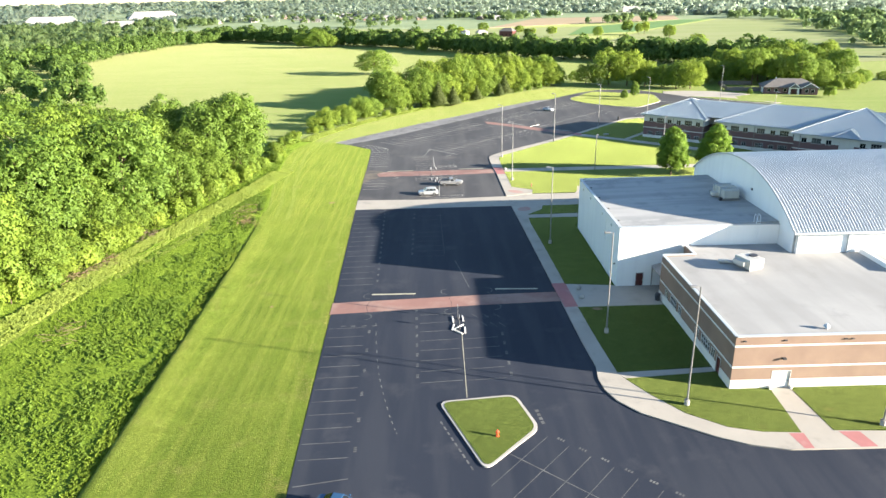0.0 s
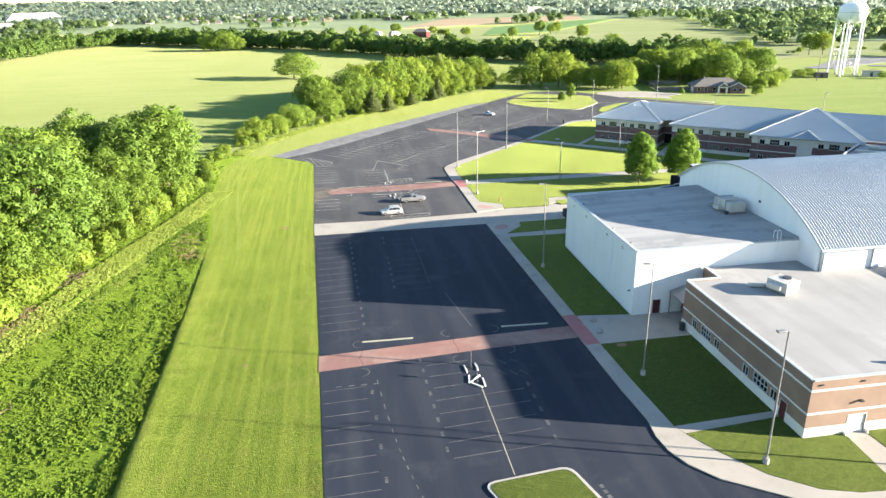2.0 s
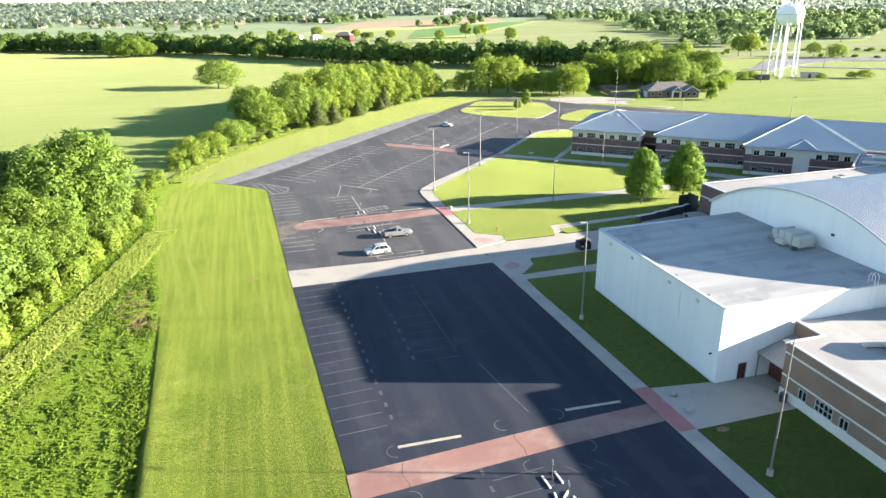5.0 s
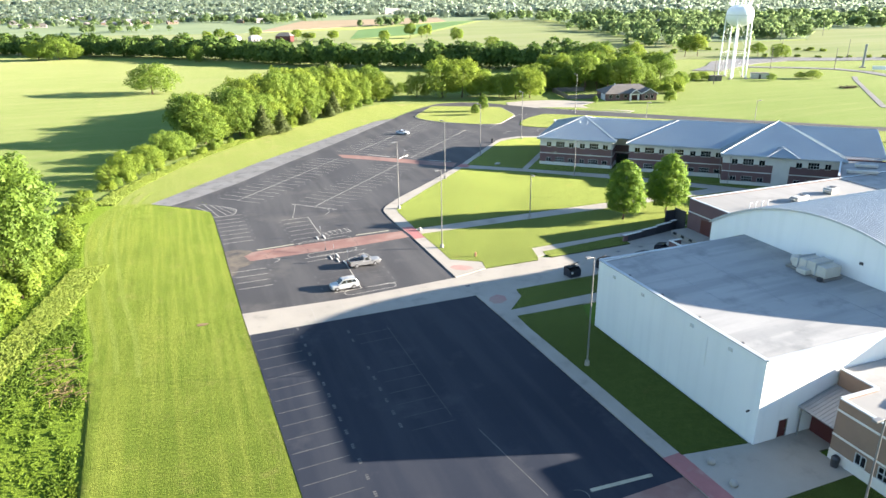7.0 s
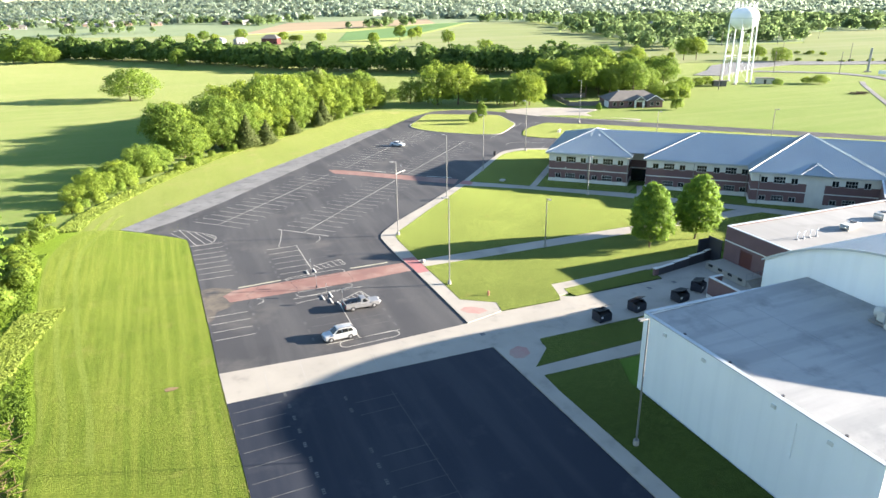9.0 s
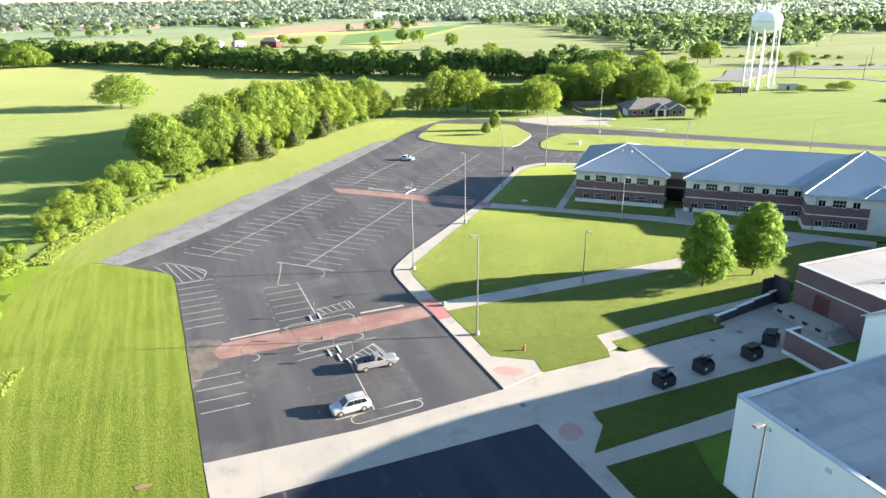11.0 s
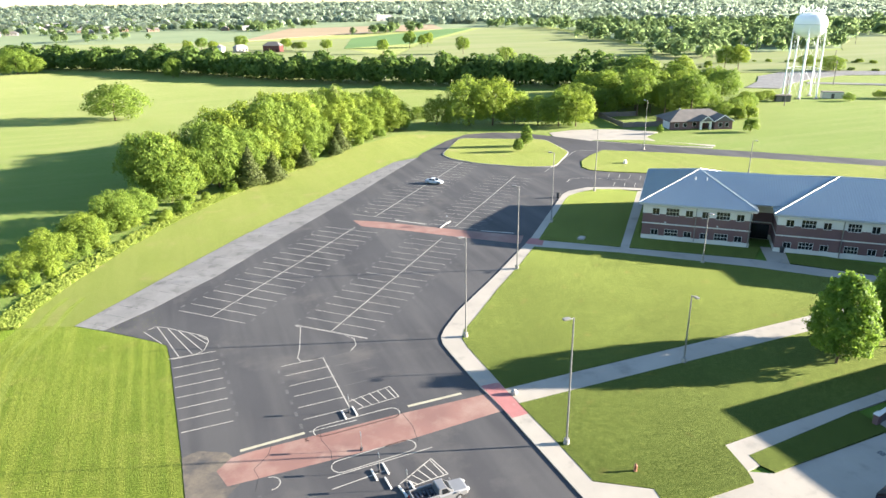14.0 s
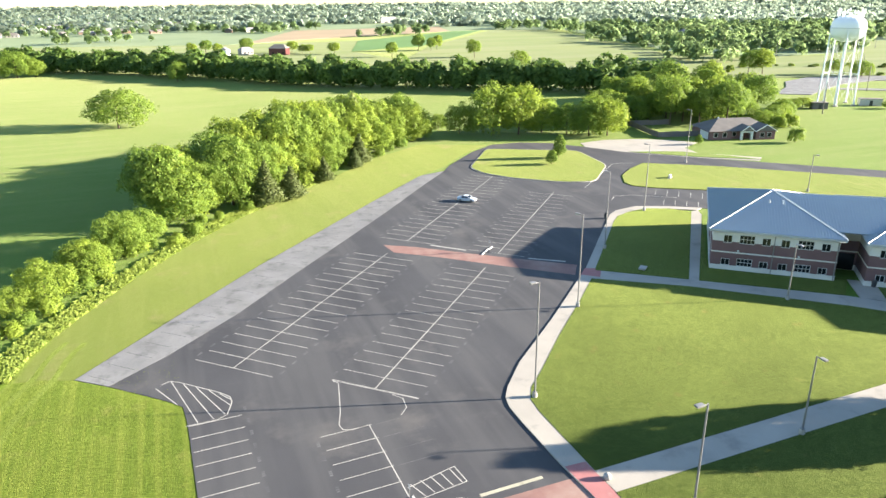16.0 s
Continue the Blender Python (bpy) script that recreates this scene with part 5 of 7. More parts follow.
dumpster(35.5, 146.9, 8, (-8, -32), "dark blue dumpster with a lid half open")
dumpster(42.2, 147.7, 14, (-35, -20), "dark blue dumpster with both lids half open")
dumpster(50.3, 147.9, 10, (-12, -12), "dark blue dumpster with closed black lids")
dumpster(55.6, 149.9, 30, (-12, -12), "dark blue dumpster beside the brick screen wall")


# ---- vehicles ----
def loft(bm, rings, closed=True):
    rows = [[bm.verts.new(p) for p in r] for r in rings]
    n = len(rows[0])
    for a, b in zip(rows, rows[1:]):
        for i in range(n if closed else n - 1):
            bm.faces.new((a[i], a[(i + 1) % n], b[(i + 1) % n], b[i]))
    bm.faces.new(rows[0][::-1])
    bm.faces.new(rows[-1])
    bmesh.ops.recalc_face_normals(bm, faces=bm.faces[:])
    return bm


def section(x, w, z0, z1, r=0.12):
    """Rounded cross-section of a car body at x."""
    return [(x, -w, z0 + r), (x, -w + r, z0), (x, w - r, z0), (x, w, z0 + r), (x, w, z1 - r), (x, w - r, z1), (x, -w + r, z1), (x, -w, z1 - r)]


def vehicle(name, label, x, y, turn, paint, body, cabin, glass, wheels, width=0.92, bed=None):
    v = thing(name, label, "car" if name != "pickup_truck" else "pickup", x, y, 0.0, turn)
    part("body", loft(bmesh.new(), [section(px, width * k, z0, z1) for px, k, z0, z1 in body]), paint, v, "", False)
    part("cabin", loft(bmesh.new(), [[(px, -w, z0), (px, w, z0), (px, w * t, z1), (px, -w * t, z1)] for px, w, t, z0, z1 in cabin]), paint, v)
    for nm, pts in glass:
        bm = bmesh.new()
        f = bm.faces.new([bm.verts.new(p) for p in pts])
        g = bmesh.ops.extrude_face_region(bm, geom=[f])
        bm.normal_update()
        off = f.normal * 0.015
        for e in g["geom"]:
            if isinstance(e, bmesh.types.BMVert):
                e.co += off
        part(nm, bm, M["glass"], v)
    for wx in wheels[0]:
        for s in (-1, 1):
            r = wheels[1]
            t = part("wheel", tube(bmesh.new(), (wx, s * (width - 0.2), r), (wx, s * (width + 0.02), r), r, r, 18), M["rubber"], v)
            part("rim", tube(bmesh.new(), (wx, s * (width + 0.0), r), (wx, s * (width + 0.035), r), r * 0.58, r * 0.5, 12), M["rim"], t)
    front, back = body[0], body[-1]
    for s in (-1, 1):
        part("headlight", soft_box(front[0] - 0.02, front[0] + 0.2, s * width * 0.62 - 0.16, s * width * 0.62 + 0.16, front[3] - 0.28, front[3] - 0.1, 0.03, 1), M["lamp_lens"], v)
        part("tail_light", soft_box(back[0] - 0.1, back[0] + 0.02, s * width * 0.8 - 0.08, s * width * 0.8 + 0.08, back[3] - 0.4, back[3] - 0.1, 0.03, 1), M["red_light"], v)
        part("mirror", soft_box(cabin[0][0] + 0.25, cabin[0][0] + 0.42, s * (width + 0.1) - 0.08, s * (width + 0.1) + 0.08, 1.0, 1.16, 0.03, 1), paint, v)
    if bed:
        part("bed_floor", box(bmesh.new(), bed[0], bed[1], -0.72, 0.72, 0.98, 1.0), M["dark_metal"], v, "dark open load bed")
        for i in range(5):
            part("cargo", soft_box(bed[0] + 0.25 + 0.35 * i, bed[0] + 0.5 + 0.35 * i, -0.5 + 0.18 * (i % 3), 0.35 + 0.1 * (i % 2), 1.0, 1.2 + 0.05 * (i % 3), 0.03, 1), M["dumpster"], v)
    return v


def side_glass(x0, x1, x2, x3, z0, z1, w0, w1):
    return [("side_window", [(x0, s * w0, z0), (x1, s * w0, z0), (x2, s * w1, z1), (x3, s * w1, z1)][::s]) for s in (-1, 1)]


SUV_BODY = [(-2.3, 0.80, 0.35, 0.82), (-2.1, 0.94, 0.25, 0.95), (-1.2, 1.0, 0.22, 1.04), (0.5, 1.0, 0.22, 1.06), (1.9, 1.0, 0.25, 1.08), (2.28, 0.92, 0.35, 1.02)]
SUV_CABIN = [(-1.15, 0.82, 0.97, 1.0, 1.04), (-0.35, 0.84, 0.84, 1.0, 1.68), (0.6, 0.85, 0.83, 1.0, 1.74), (1.7, 0.83, 0.83, 1.0, 1.68), (2.15, 0.80, 0.90, 1.0, 1.12)]
SUV_GLASS = [("windscreen", [(-1.09, -0.72, 1.08), (-1.09, 0.72, 1.08), (-0.42, 0.64, 1.63), (-0.42, -0.64, 1.63)]), ("rear_window", [(2.13, 0.62, 1.16), (2.13, -0.62, 1.16), (1.78, -0.6, 1.6), (1.78, 0.6, 1.6)])]
SUV_GLASS += side_glass(-0.75, 0.15, 0.15, -0.3, 1.12, 1.6, 0.855, 0.745) + side_glass(0.25, 1.05, 1.05, 0.25, 1.12, 1.62, 0.86, 0.75) + side_glass(1.15, 1.85, 1.6, 1.15, 1.14, 1.58, 0.855, 0.74)
suv = vehicle("suv_car", "pale silver SUV parked beside a white bay line", -0.85, 156.5, 3, M["silver"], SUV_BODY, SUV_CABIN, SUV_GLASS, ((-1.4, 1.35), 0.36))
for s in (-1, 1):
    part("roof_rail", box(bmesh.new(), -0.2, 1.6, s * 0.62 - 0.03, s * 0.62 + 0.03, 1.7, 1.79), M["steel"], suv)
TRUCK_BODY = [(2.7, 0.86, 0.45, 0.98), (2.5, 0.96, 0.35, 1.05), (1.1, 1.0, 0.32, 1.12), (-0.3, 1.0, 0.32, 1.12), (-0.31, 1.0, 0.36, 0.98), (-2.55, 1.0, 0.38, 0.98), (-2.7, 0.97, 0.45, 0.98)]
TRUCK_CABIN = [(1.2, 0.80, 0.97, 1.05, 1.14), (0.5, 0.84, 0.86, 1.05, 1.72), (-0.2, 0.84, 0.86, 1.05, 1.72), (-0.3, 0.82, 0.86, 1.05, 1.68)]
TRUCK_GLASS = [("windscreen", [(1.14, 0.7, 1.18), (1.14, -0.7, 1.18), (0.56, -0.64, 1.66), (0.56, 0.64, 1.66)])] + side_glass(0.85, 0.0, 0.0, 0.45, 1.18, 1.64, 0.85, 0.75)
truck = vehicle("pickup_truck", "grey pickup truck with a loaded open bed", 4.7, 164.9, 2, M["grey_car"], TRUCK_BODY, TRUCK_CABIN, TRUCK_GLASS, ((1.7, -1.6), 0.38), 0.94, (-2.55, -0.4))
for s in (-1, 1):
    part("bed_side", soft_box(-2.68, -0.35, s * 0.87 - 0.07, s * 0.87 + 0.07, 0.95, 1.3, 0.03, 1), M["grey_car"], truck)
part("tailgate", soft_box(-2.72, -2.6, -0.85, 0.85, 0.9, 1.28, 0.03, 1), M["grey_car"], truck)
part("bumper", soft_box(-2.85, -2.7, -0.85, 0.85, 0.45, 0.62, 0.03, 1), M["dark_metal"], truck)
CAR_BODY = [(-2.25, 0.78, 0.3, 0.68), (-2.05, 0.94, 0.22, 0.78), (-1.1, 1.0, 0.2, 0.92), (1.0, 1.0, 0.2, 0.96), (2.0, 0.96, 0.24, 0.95), (2.25, 0.85, 0.32, 0.85)]
CAR_CABIN = [(-1.05, 0.78, 0.97, 0.86, 0.92), (-0.25, 0.80, 0.78, 0.86, 1.40), (0.7, 0.80, 0.78, 0.86, 1.42), (1.6, 0.76, 0.95, 0.86, 0.96)]
CAR_GLASS = [("windscreen", [(-1.0, -0.68, 0.95), (-1.0, 0.68, 0.95), (-0.32, 0.58, 1.36), (-0.32, -0.58, 1.36)]), ("rear_window", [(1.56, 0.66, 0.99), (1.56, -0.66, 0.99), (0.8, -0.58, 1.38), (0.8, 0.58, 1.38)])]
CAR_GLASS += side_glass(-0.75, 0.15, 0.15, -0.25, 0.98, 1.33, 0.81, 0.67) + side_glass(0.22, 1.15, 0.72, 0.22, 0.98, 1.34, 0.81, 0.67)
vehicle("car", "white saloon car parked alone in the far lot", 46.9, 273.8, -44 + 180, M["white_car"], CAR_BODY, CAR_CABIN, CAR_GLASS, ((-1.35, 1.35), 0.32), 0.88)
vehicle("car", "dark blue saloon car parked near the grass edge", -9.3, 51.0, 165, M["blue_car"], CAR_BODY, CAR_CABIN, CAR_GLASS, ((-1.35, 1.35), 0.32), 0.88)


# ---- water tower ----
tw = thing("water_tower", "white water tower on five tall steel legs", "water tower", 252.6, 347.6)
prof = [(0.0, 25.6), (1.8, 25.7), (4.0, 26.3), (5.7, 27.6), (6.5, 29.4), (6.7, 31.2), (6.5, 33.0), (5.7, 34.5), (4.1, 35.6), (2.0, 36.1), (0.0, 36.2)]
bm = bmesh.new()
rings = [[bm.verts.new((r * math.cos(k * math.tau / 32), r * math.sin(k * math.tau / 32), z)) for k in range(32)] for r, z in prof[1:-1]]
for p, q in zip(rings, rings[1:]):
    for k in range(32):
        bm.faces.new((p[k], p[(k + 1) % 32], q[(k + 1) % 32], q[k]))
bm.faces.new(rings[0][::-1])
bm.faces.new(rings[-1])
part("tank", bm, M["tower"], tw, "rounded white tank", True)
feet = []
for k in range(5):
    a = k * math.tau / 5 + radians(221.0)
    c, s = math.cos(a), math.sin(a)
    feet.append(((7.2 * c, 7.2 * s, 0), (6.6 * c, 6.6 * s, 30.4)))
    part("leg", tube(bmesh.new(), *feet[-1], 0.33, 0.30, 12), M["tower"], tw)
    part("footing", tube(bmesh.new(), (7.2 * c, 7.2 * s, -0.2), (7.2 * c, 7.2 * s, 0.5), 1.0, 0.9, 10), M["kerb"], tw)
for k in range(5):
    (a0, a1), (b0, b1) = feet[k], feet[(k + 1) % 5]
    A0, A1, B0, B1 = Vector(a0), Vector(a1), Vector(b0), Vector(b1)
    for i in range(2):
        p, q = i / 2, (i + 1) / 2 * 0.98
        part("brace", tube(bmesh.new(), A0.lerp(A1, p), B0.lerp(B1, q), 0.035, 0.035, 5), M["tower"], tw)
        part("brace", tube(bmesh.new(), B0.lerp(B1, p), A0.lerp(A1, q), 0.035, 0.035, 5), M["tower"], tw)
    part("strut", tube(bmesh.new(), A0.lerp(A1, 0.42), B0.lerp(B1, 0.42), 0.08, 0.08, 6), M["tower"], tw)
part("riser", tube(bmesh.new(), (0, 0, 0), (0, 0, 25.0), 0.5, 0.5, 16), M["tower"], tw)
bm = bmesh.new()
for k in range(32):
    p, q = ((6.15 * math.cos(j * math.tau / 32), 6.15 * math.sin(j * math.tau / 32), 31.3) for j in (k, k + 1))
    tube(bm, (p[0] * 1.12, p[1] * 1.12, p[2]), (q[0] * 1.12, q[1] * 1.12, q[2]), 0.1, 0.1, 5)
part("belt", bm, M["cap_metal"], tw, "steel girder belt round the tank")
for k in range(16):
    a = k * math.tau / 16
    x, y, h = 4.9 * math.cos(a), 4.9 * math.sin(a), 37.4 + 1.6 * ((k * 7) % 5) / 4
    bm = tube(bmesh.new(), (x, y, 35.4), (x, y, h), 0.08, 0.08, 6)
    box(bm, x - 0.18, x + 0.18, y - 0.18, y + 0.18, h - 1.1, h)
    part("antenna", bm, M["tower"], tw)
bm = bmesh.new()
for k in range(24):
    p, q = ((4.7 * math.cos(j * math.tau / 24), 4.7 * math.sin(j * math.tau / 24), 37.2) for j in (k, k + 1))
    tube(bm, p, q, 0.05, 0.05, 5)
    tube(bm, (p[0], p[1], 35.8), p, 0.04, 0.04, 5)
part("railing", bm, M["tower"], tw, "thin white top railing")
for x, y, a, size, wall, label in ((262.5, 339.0, -36, (8.5, 3.6, 2.7), "unit", "low grey shed at the foot of the water tower"), (236, 341.5, -30, (6.0, 3.4, 2.5), "shingle", "brown board enclosure at the foot of the water tower")):
    hut = thing("pump_shed", label, "shed", x, y, 0, a)
    lx, ly, lz = size
    part("wall", box(bmesh.new(), -lx / 2, lx / 2, -ly / 2, ly / 2, 0, lz), M[wall], hut)
    part("roof", soft_box(-lx / 2 - 0.2, lx / 2 + 0.2, -ly / 2 - 0.2, ly / 2 + 0.2, lz, lz + 0.2, 0.05, 1), M["shingle"], hut)
    part("door", box(bmesh.new(), -0.6, 0.6, -ly / 2 - 0.05, -ly / 2 + 0.02, 0.05, 2.1), M["dark_metal"], hut)
sg = thing("roadside_sign", "tall slim grey sign pylon beside the far road", "sign", 352, 352, 0, -45)
part("pylon", soft_box(-0.6, 0.6, -0.3, 0.3, 0, 13, 0.08, 1), M["canopy"], sg)
part("base", box(bmesh.new(), -1.8, 1.8, -0.6, 0.6, 0, 0.5), M["kerb"], sg)
sg = thing("sign_board", "low white sign board in the grass", "sign", 346, 336, 0, -45)
part("board", box(bmesh.new(), -4, 4, -0.2, 0.2, 0.6, 2.6), M["tower"], sg)
for x in (-3, 3):
    part("post", box(bmesh.new(), x - 0.15, x + 0.15, -0.15, 0.15, 0, 0.6), M["steel"], sg)
for x, y in ((415, 550), (421, 540), (428, 602), (470, 528), (560, 565), (360, 420), (392, 396), (303, 372), (226, 331), (330, 352)):
    up = thing("utility_pole", "weathered wooden utility pole with a crossarm", "utility pole", x, y, 0, 30, "utility poles")
    part("pole", tube(bmesh.new(), (0, 0, -0.2), (0, 0, 12), 0.2, 0.14, 8), M["shingle"], up)
    part("crossarm", box(bmesh.new(), -1.2, 1.2, -0.08, 0.08, 11, 11.2), M["shingle"], up)
pile = thing("brush_pile", "low brown heap of cut brush on the grass", "brush pile", 271, 293, 0, 10)
bm = bmesh.new()
rb = random.Random(4)
for i in range(60):
    x, y = rb.gauss(0, 1.8), rb.gauss(0, 1.2)
    a = rb.uniform(0, math.tau)
    tube(bm, (x - 1.4 * math.cos(a), y - 1.4 * math.sin(a), 0.1), (x + 1.4 * math.cos(a), y + 1.4 * math.sin(a), rb.uniform(0.3, 1.3)), 0.12, 0.06, 5)
tagged(part("brush", bm, M["bark"], pile), kind="stuff")


# ---- houses ----
def gable_roof(bm, x0, x1, y0, y1, z0, z1, over=0.5, hipped=0.0):
    ym = (y0 + y1) / 2
    a = [bm.verts.new(p) for p in ((x0 - over, y0 - over, z0), (x1 + over, y0 - over, z0), (x1 + over, y1 + over, z0), (x0 - over, y1 + over, z0), (x0 - over + hipped, ym, z1), (x1 + over - hipped, ym, z1))]
    for f in ((0, 1, 5, 4), (2, 3, 4, 5), (1, 2, 5), (3, 0, 4), (3, 2, 1, 0)):
        bm.faces.new([a[i] for i in f])
    return bm


def turned_gable(x, y0, y1, half, z0, z1):
    """A gable roof whose ridge runs along y, its front at y0."""
    bm = gable_roof(bmesh.new(), 0, y1 - y0, -half, half, z0, z1, 0.4, 0.0)
    bmesh.ops.transform(bm, matrix=pose(x, y0, 0, 0, 0, 90), verts=bm.verts[:])
    return bm


house = thing("brick_house", "single-storey red brick house with a grey-brown hipped roof", "house", 148.3, 307.6, 0, -17)
part("wall", box(bmesh.new(), 0, 22, 1.2, 13, 0, 2.8), M["brick"], house)
part("wall", box(bmesh.new(), 15.2, 21.6, -1.4, 1.2, 0, 2.8), M["brick"], house, "projecting gabled wing")
part("wall", box(bmesh.new(), 0, 7.6, 0, 1.2, 0, 2.8), M["brick"], house, "garage front")
part("roof", gable_roof(bmesh.new(), 0, 22, 0, 13, 2.8, 6.0, 0.6, 6.2), M["shingle"], house)
part("roof", turned_gable(18.4, -1.4, 6.0, 3.2, 2.83, 4.9), M["shingle"], house)
part("roof", turned_gable(12.4, -1.2, 6.0, 2.0, 2.86, 4.6), M["shingle"], house, "small porch gable roof")
for xc, half, y, z1 in ((18.4, 3.2, -1.44, 4.75), (12.4, 2.0, -1.24, 4.45)):
    bm = bmesh.new()
    f = [bm.verts.new(p) for p in ((xc - half, y, 2.8), (xc + half, y, 2.8), (xc, y, z1))]
    b2 = [bm.verts.new((v.co.x, y + 0.2, v.co.z)) for v in f]
    bm.faces.new(f)
    for i in range(3):
        bm.faces.new((f[i], b2[i], b2[(i + 1) % 3], f[(i + 1) % 3]))
    part("gable", bm, M["door_white"] if half < 3 else M["brick"], house)
    for s in (-1, 1):
        part("rake_board", box(bmesh.new(), 0, math.hypot(half + 0.4, z1 - 2.65), -0.05, 0.06, -0.14, 0.1, Matrix.Translation((xc - s * (half + 0.4), y - 0.38, 2.75)) @ Matrix.Rotation(0 if s > 0 else math.pi, 4, "Z") @ Matrix.Rotation(-math.atan2(z1 - 2.65, half + 0.4), 4, "Y")), M["door_white"], house, "white rake board")
for x in (10.5, 13.9):
    part("porch_pier", box(bmesh.new(), x - 0.35, x + 0.35, -1.2, -0.6, 0, 2.8), M["door_white"], house, "white porch pier")
part("porch_lintel", box(bmesh.new(), 10.85, 13.55, -1.2, -0.7, 2.35, 2.8), M["door_white"], house)
part("door", box(bmesh.new(), 11.6, 12.8, 1.1, 1.19, 0.1, 2.2), M["door_red"], house, "dark front door")
for x, y in ((1.6, 0), (4.6, 0), (8.4, 1.2), (14.2, 1.2), (16.6, -1.4), (19.0, -1.4)):
    w = part("window", box(bmesh.new(), x - 0.1, x + 1.3, y - 0.06, y + 0.02, 0.8, 2.3), M["window_white"], house)
    part("pane", box(bmesh.new(), x, x + 1.2, y - 0.09, y - 0.05, 0.9, 2.2), M["glass"], w)
part("garage_door", box(bmesh.new(), -0.06, 0.02, 0.8, 6.6, 0.05, 2.4), M["door_white"], house, "wide white garage door")
part("chimney_vent", box(bmesh.new(), 5.2, 5.7, 6.0, 6.5, 5.4, 6.4), M["cap_metal"], house)
fence = thing("board_fence", "weathered grey board fence round a back yard", "fence", 0, 0, 0)
for (x0, y0), (x1, y1) in (((141.5, 341), (136.4, 318.4)), ((136.4, 318.4), (150.5, 314.6)), ((141.5, 341), (156, 337))):
    n = int(math.hypot(x1 - x0, y1 - y0) / 2.4)
    for i in range(n):
        a = (x0 + (x1 - x0) * i / n, y0 + (y1 - y0) * i / n)
        b = (x0 + (x1 - x0) * (i + 0.97) / n, y0 + (y1 - y0) * (i + 0.97) / n)
        part("panel", line_box(bmesh.new(), a, b, 0.06, 0.02, 1.75 + 0.08 * (i % 3)), M["shingle"], fence)
        part("post", line_box(bmesh.new(), b, (b[0] + 0.1, b[1] + 0.05), 0.12, 0.0, 1.95), M["shingle"], fence)


def far_house(x, y, turn, size, wall_mat, roof_mat, label):
    h = thing("far_house", label, "house", x, y, 0, turn, "far houses")
    lx, ly, hz = size
    part("wall", box(bmesh.new(), -lx / 2, lx / 2, -ly / 2, ly / 2, 0, hz), wall_mat, h)
    part("roof", gable_roof(bmesh.new(), -lx / 2, lx / 2, -ly / 2, ly / 2, hz, hz + ly * 0.33, 0.6, 0.0 if turn % 2 else ly * 0.4), roof_mat, h)
    for i in range(3):
        part("window", box(bmesh.new(), -lx / 2 + lx * (i + 0.7) / 3.4, -lx / 2 + lx * (i + 0.7) / 3.4 + 1.4, -ly / 2 - 0.06, -ly / 2 + 0.02, 1.0, 2.4), M["glass"], h)


far_house(58, 775, 20, (11, 7, 4), M["far_wall"], M["far_roof"], "white farm building far across the fields")
far_house(84, 757, -30, (15, 10, 5.5), M["door_red"], M["shingle"], "dark red barn far across the fields")
far_house(40, 768, 60, (7, 6, 5), M["tower"], M["far_roof"], "white shed far across the fields")
rng = random.Random(11)
TOWN = []
for i in range(64):
    x, y = rng.uniform(-420, 120), 1230 + 620 * rng.random() ** 1.3
    TOWN.append((x, y))
    far_house(x, y, rng.choice((0, 17, 40, 75, 90)), (rng.uniform(12, 18), rng.uniform(8, 11), 3.2), rng.choice((M["far_wall"], M["tan_brick"], M["far_wall"])), rng.choice((M["far_roof"], M["shingle"])), "pale suburban house far off among trees")
for x, y, s in ((-640, 1250, 90), (-560, 1500, 100), (-470, 1120, 50), (420, 1500, 40), (560, 800, 22)):
    far_house(x, y, 2 * int(s / 7), (s, s * 0.4, 6), M["far_wall"], M["far_wall"], "long pale industrial shed far off")


# ---- plants ----
def sprays(name, p, nrm, out, size, rs, material, wide=0.6, loose=0.7):
    """A mesh of small three-cornered leaf sprays at p, facing nrm, shaded softly by the way out of the crown."""
    n = len(p)
    t = np.cross(nrm, rs.normal(size=(n, 3)))
    t /= np.linalg.norm(t, axis=1)[:, None] + 1e-9
    b = np.cross(nrm, t)
    s = (size * (0.6 + 0.8 * rs.rand(n)))[:, None]
    v = np.stack([p - t * s * 0.9 - b * s * wide * 0.6, p + t * s - b * s * wide * 0.35, p + b * s * wide * 1.1 + t * s * 0.2 * rs.normal(size=(n, 1))], axis=1).reshape(-1, 3)
    me = bpy.data.meshes.new(name)
    me.from_pydata(v.tolist(), [], np.arange(n * 3).reshape(-1, 3).tolist())
    me.polygons.foreach_set("use_smooth", [True] * n)
    soft = out * (1.2 - loose) + nrm * loose
    soft /= np.linalg.norm(soft, axis=1)[:, None]
    me.normals_split_custom_set_from_vertices(np.repeat(soft, 3, axis=0).tolist())
    me.materials.append(material)
    return me


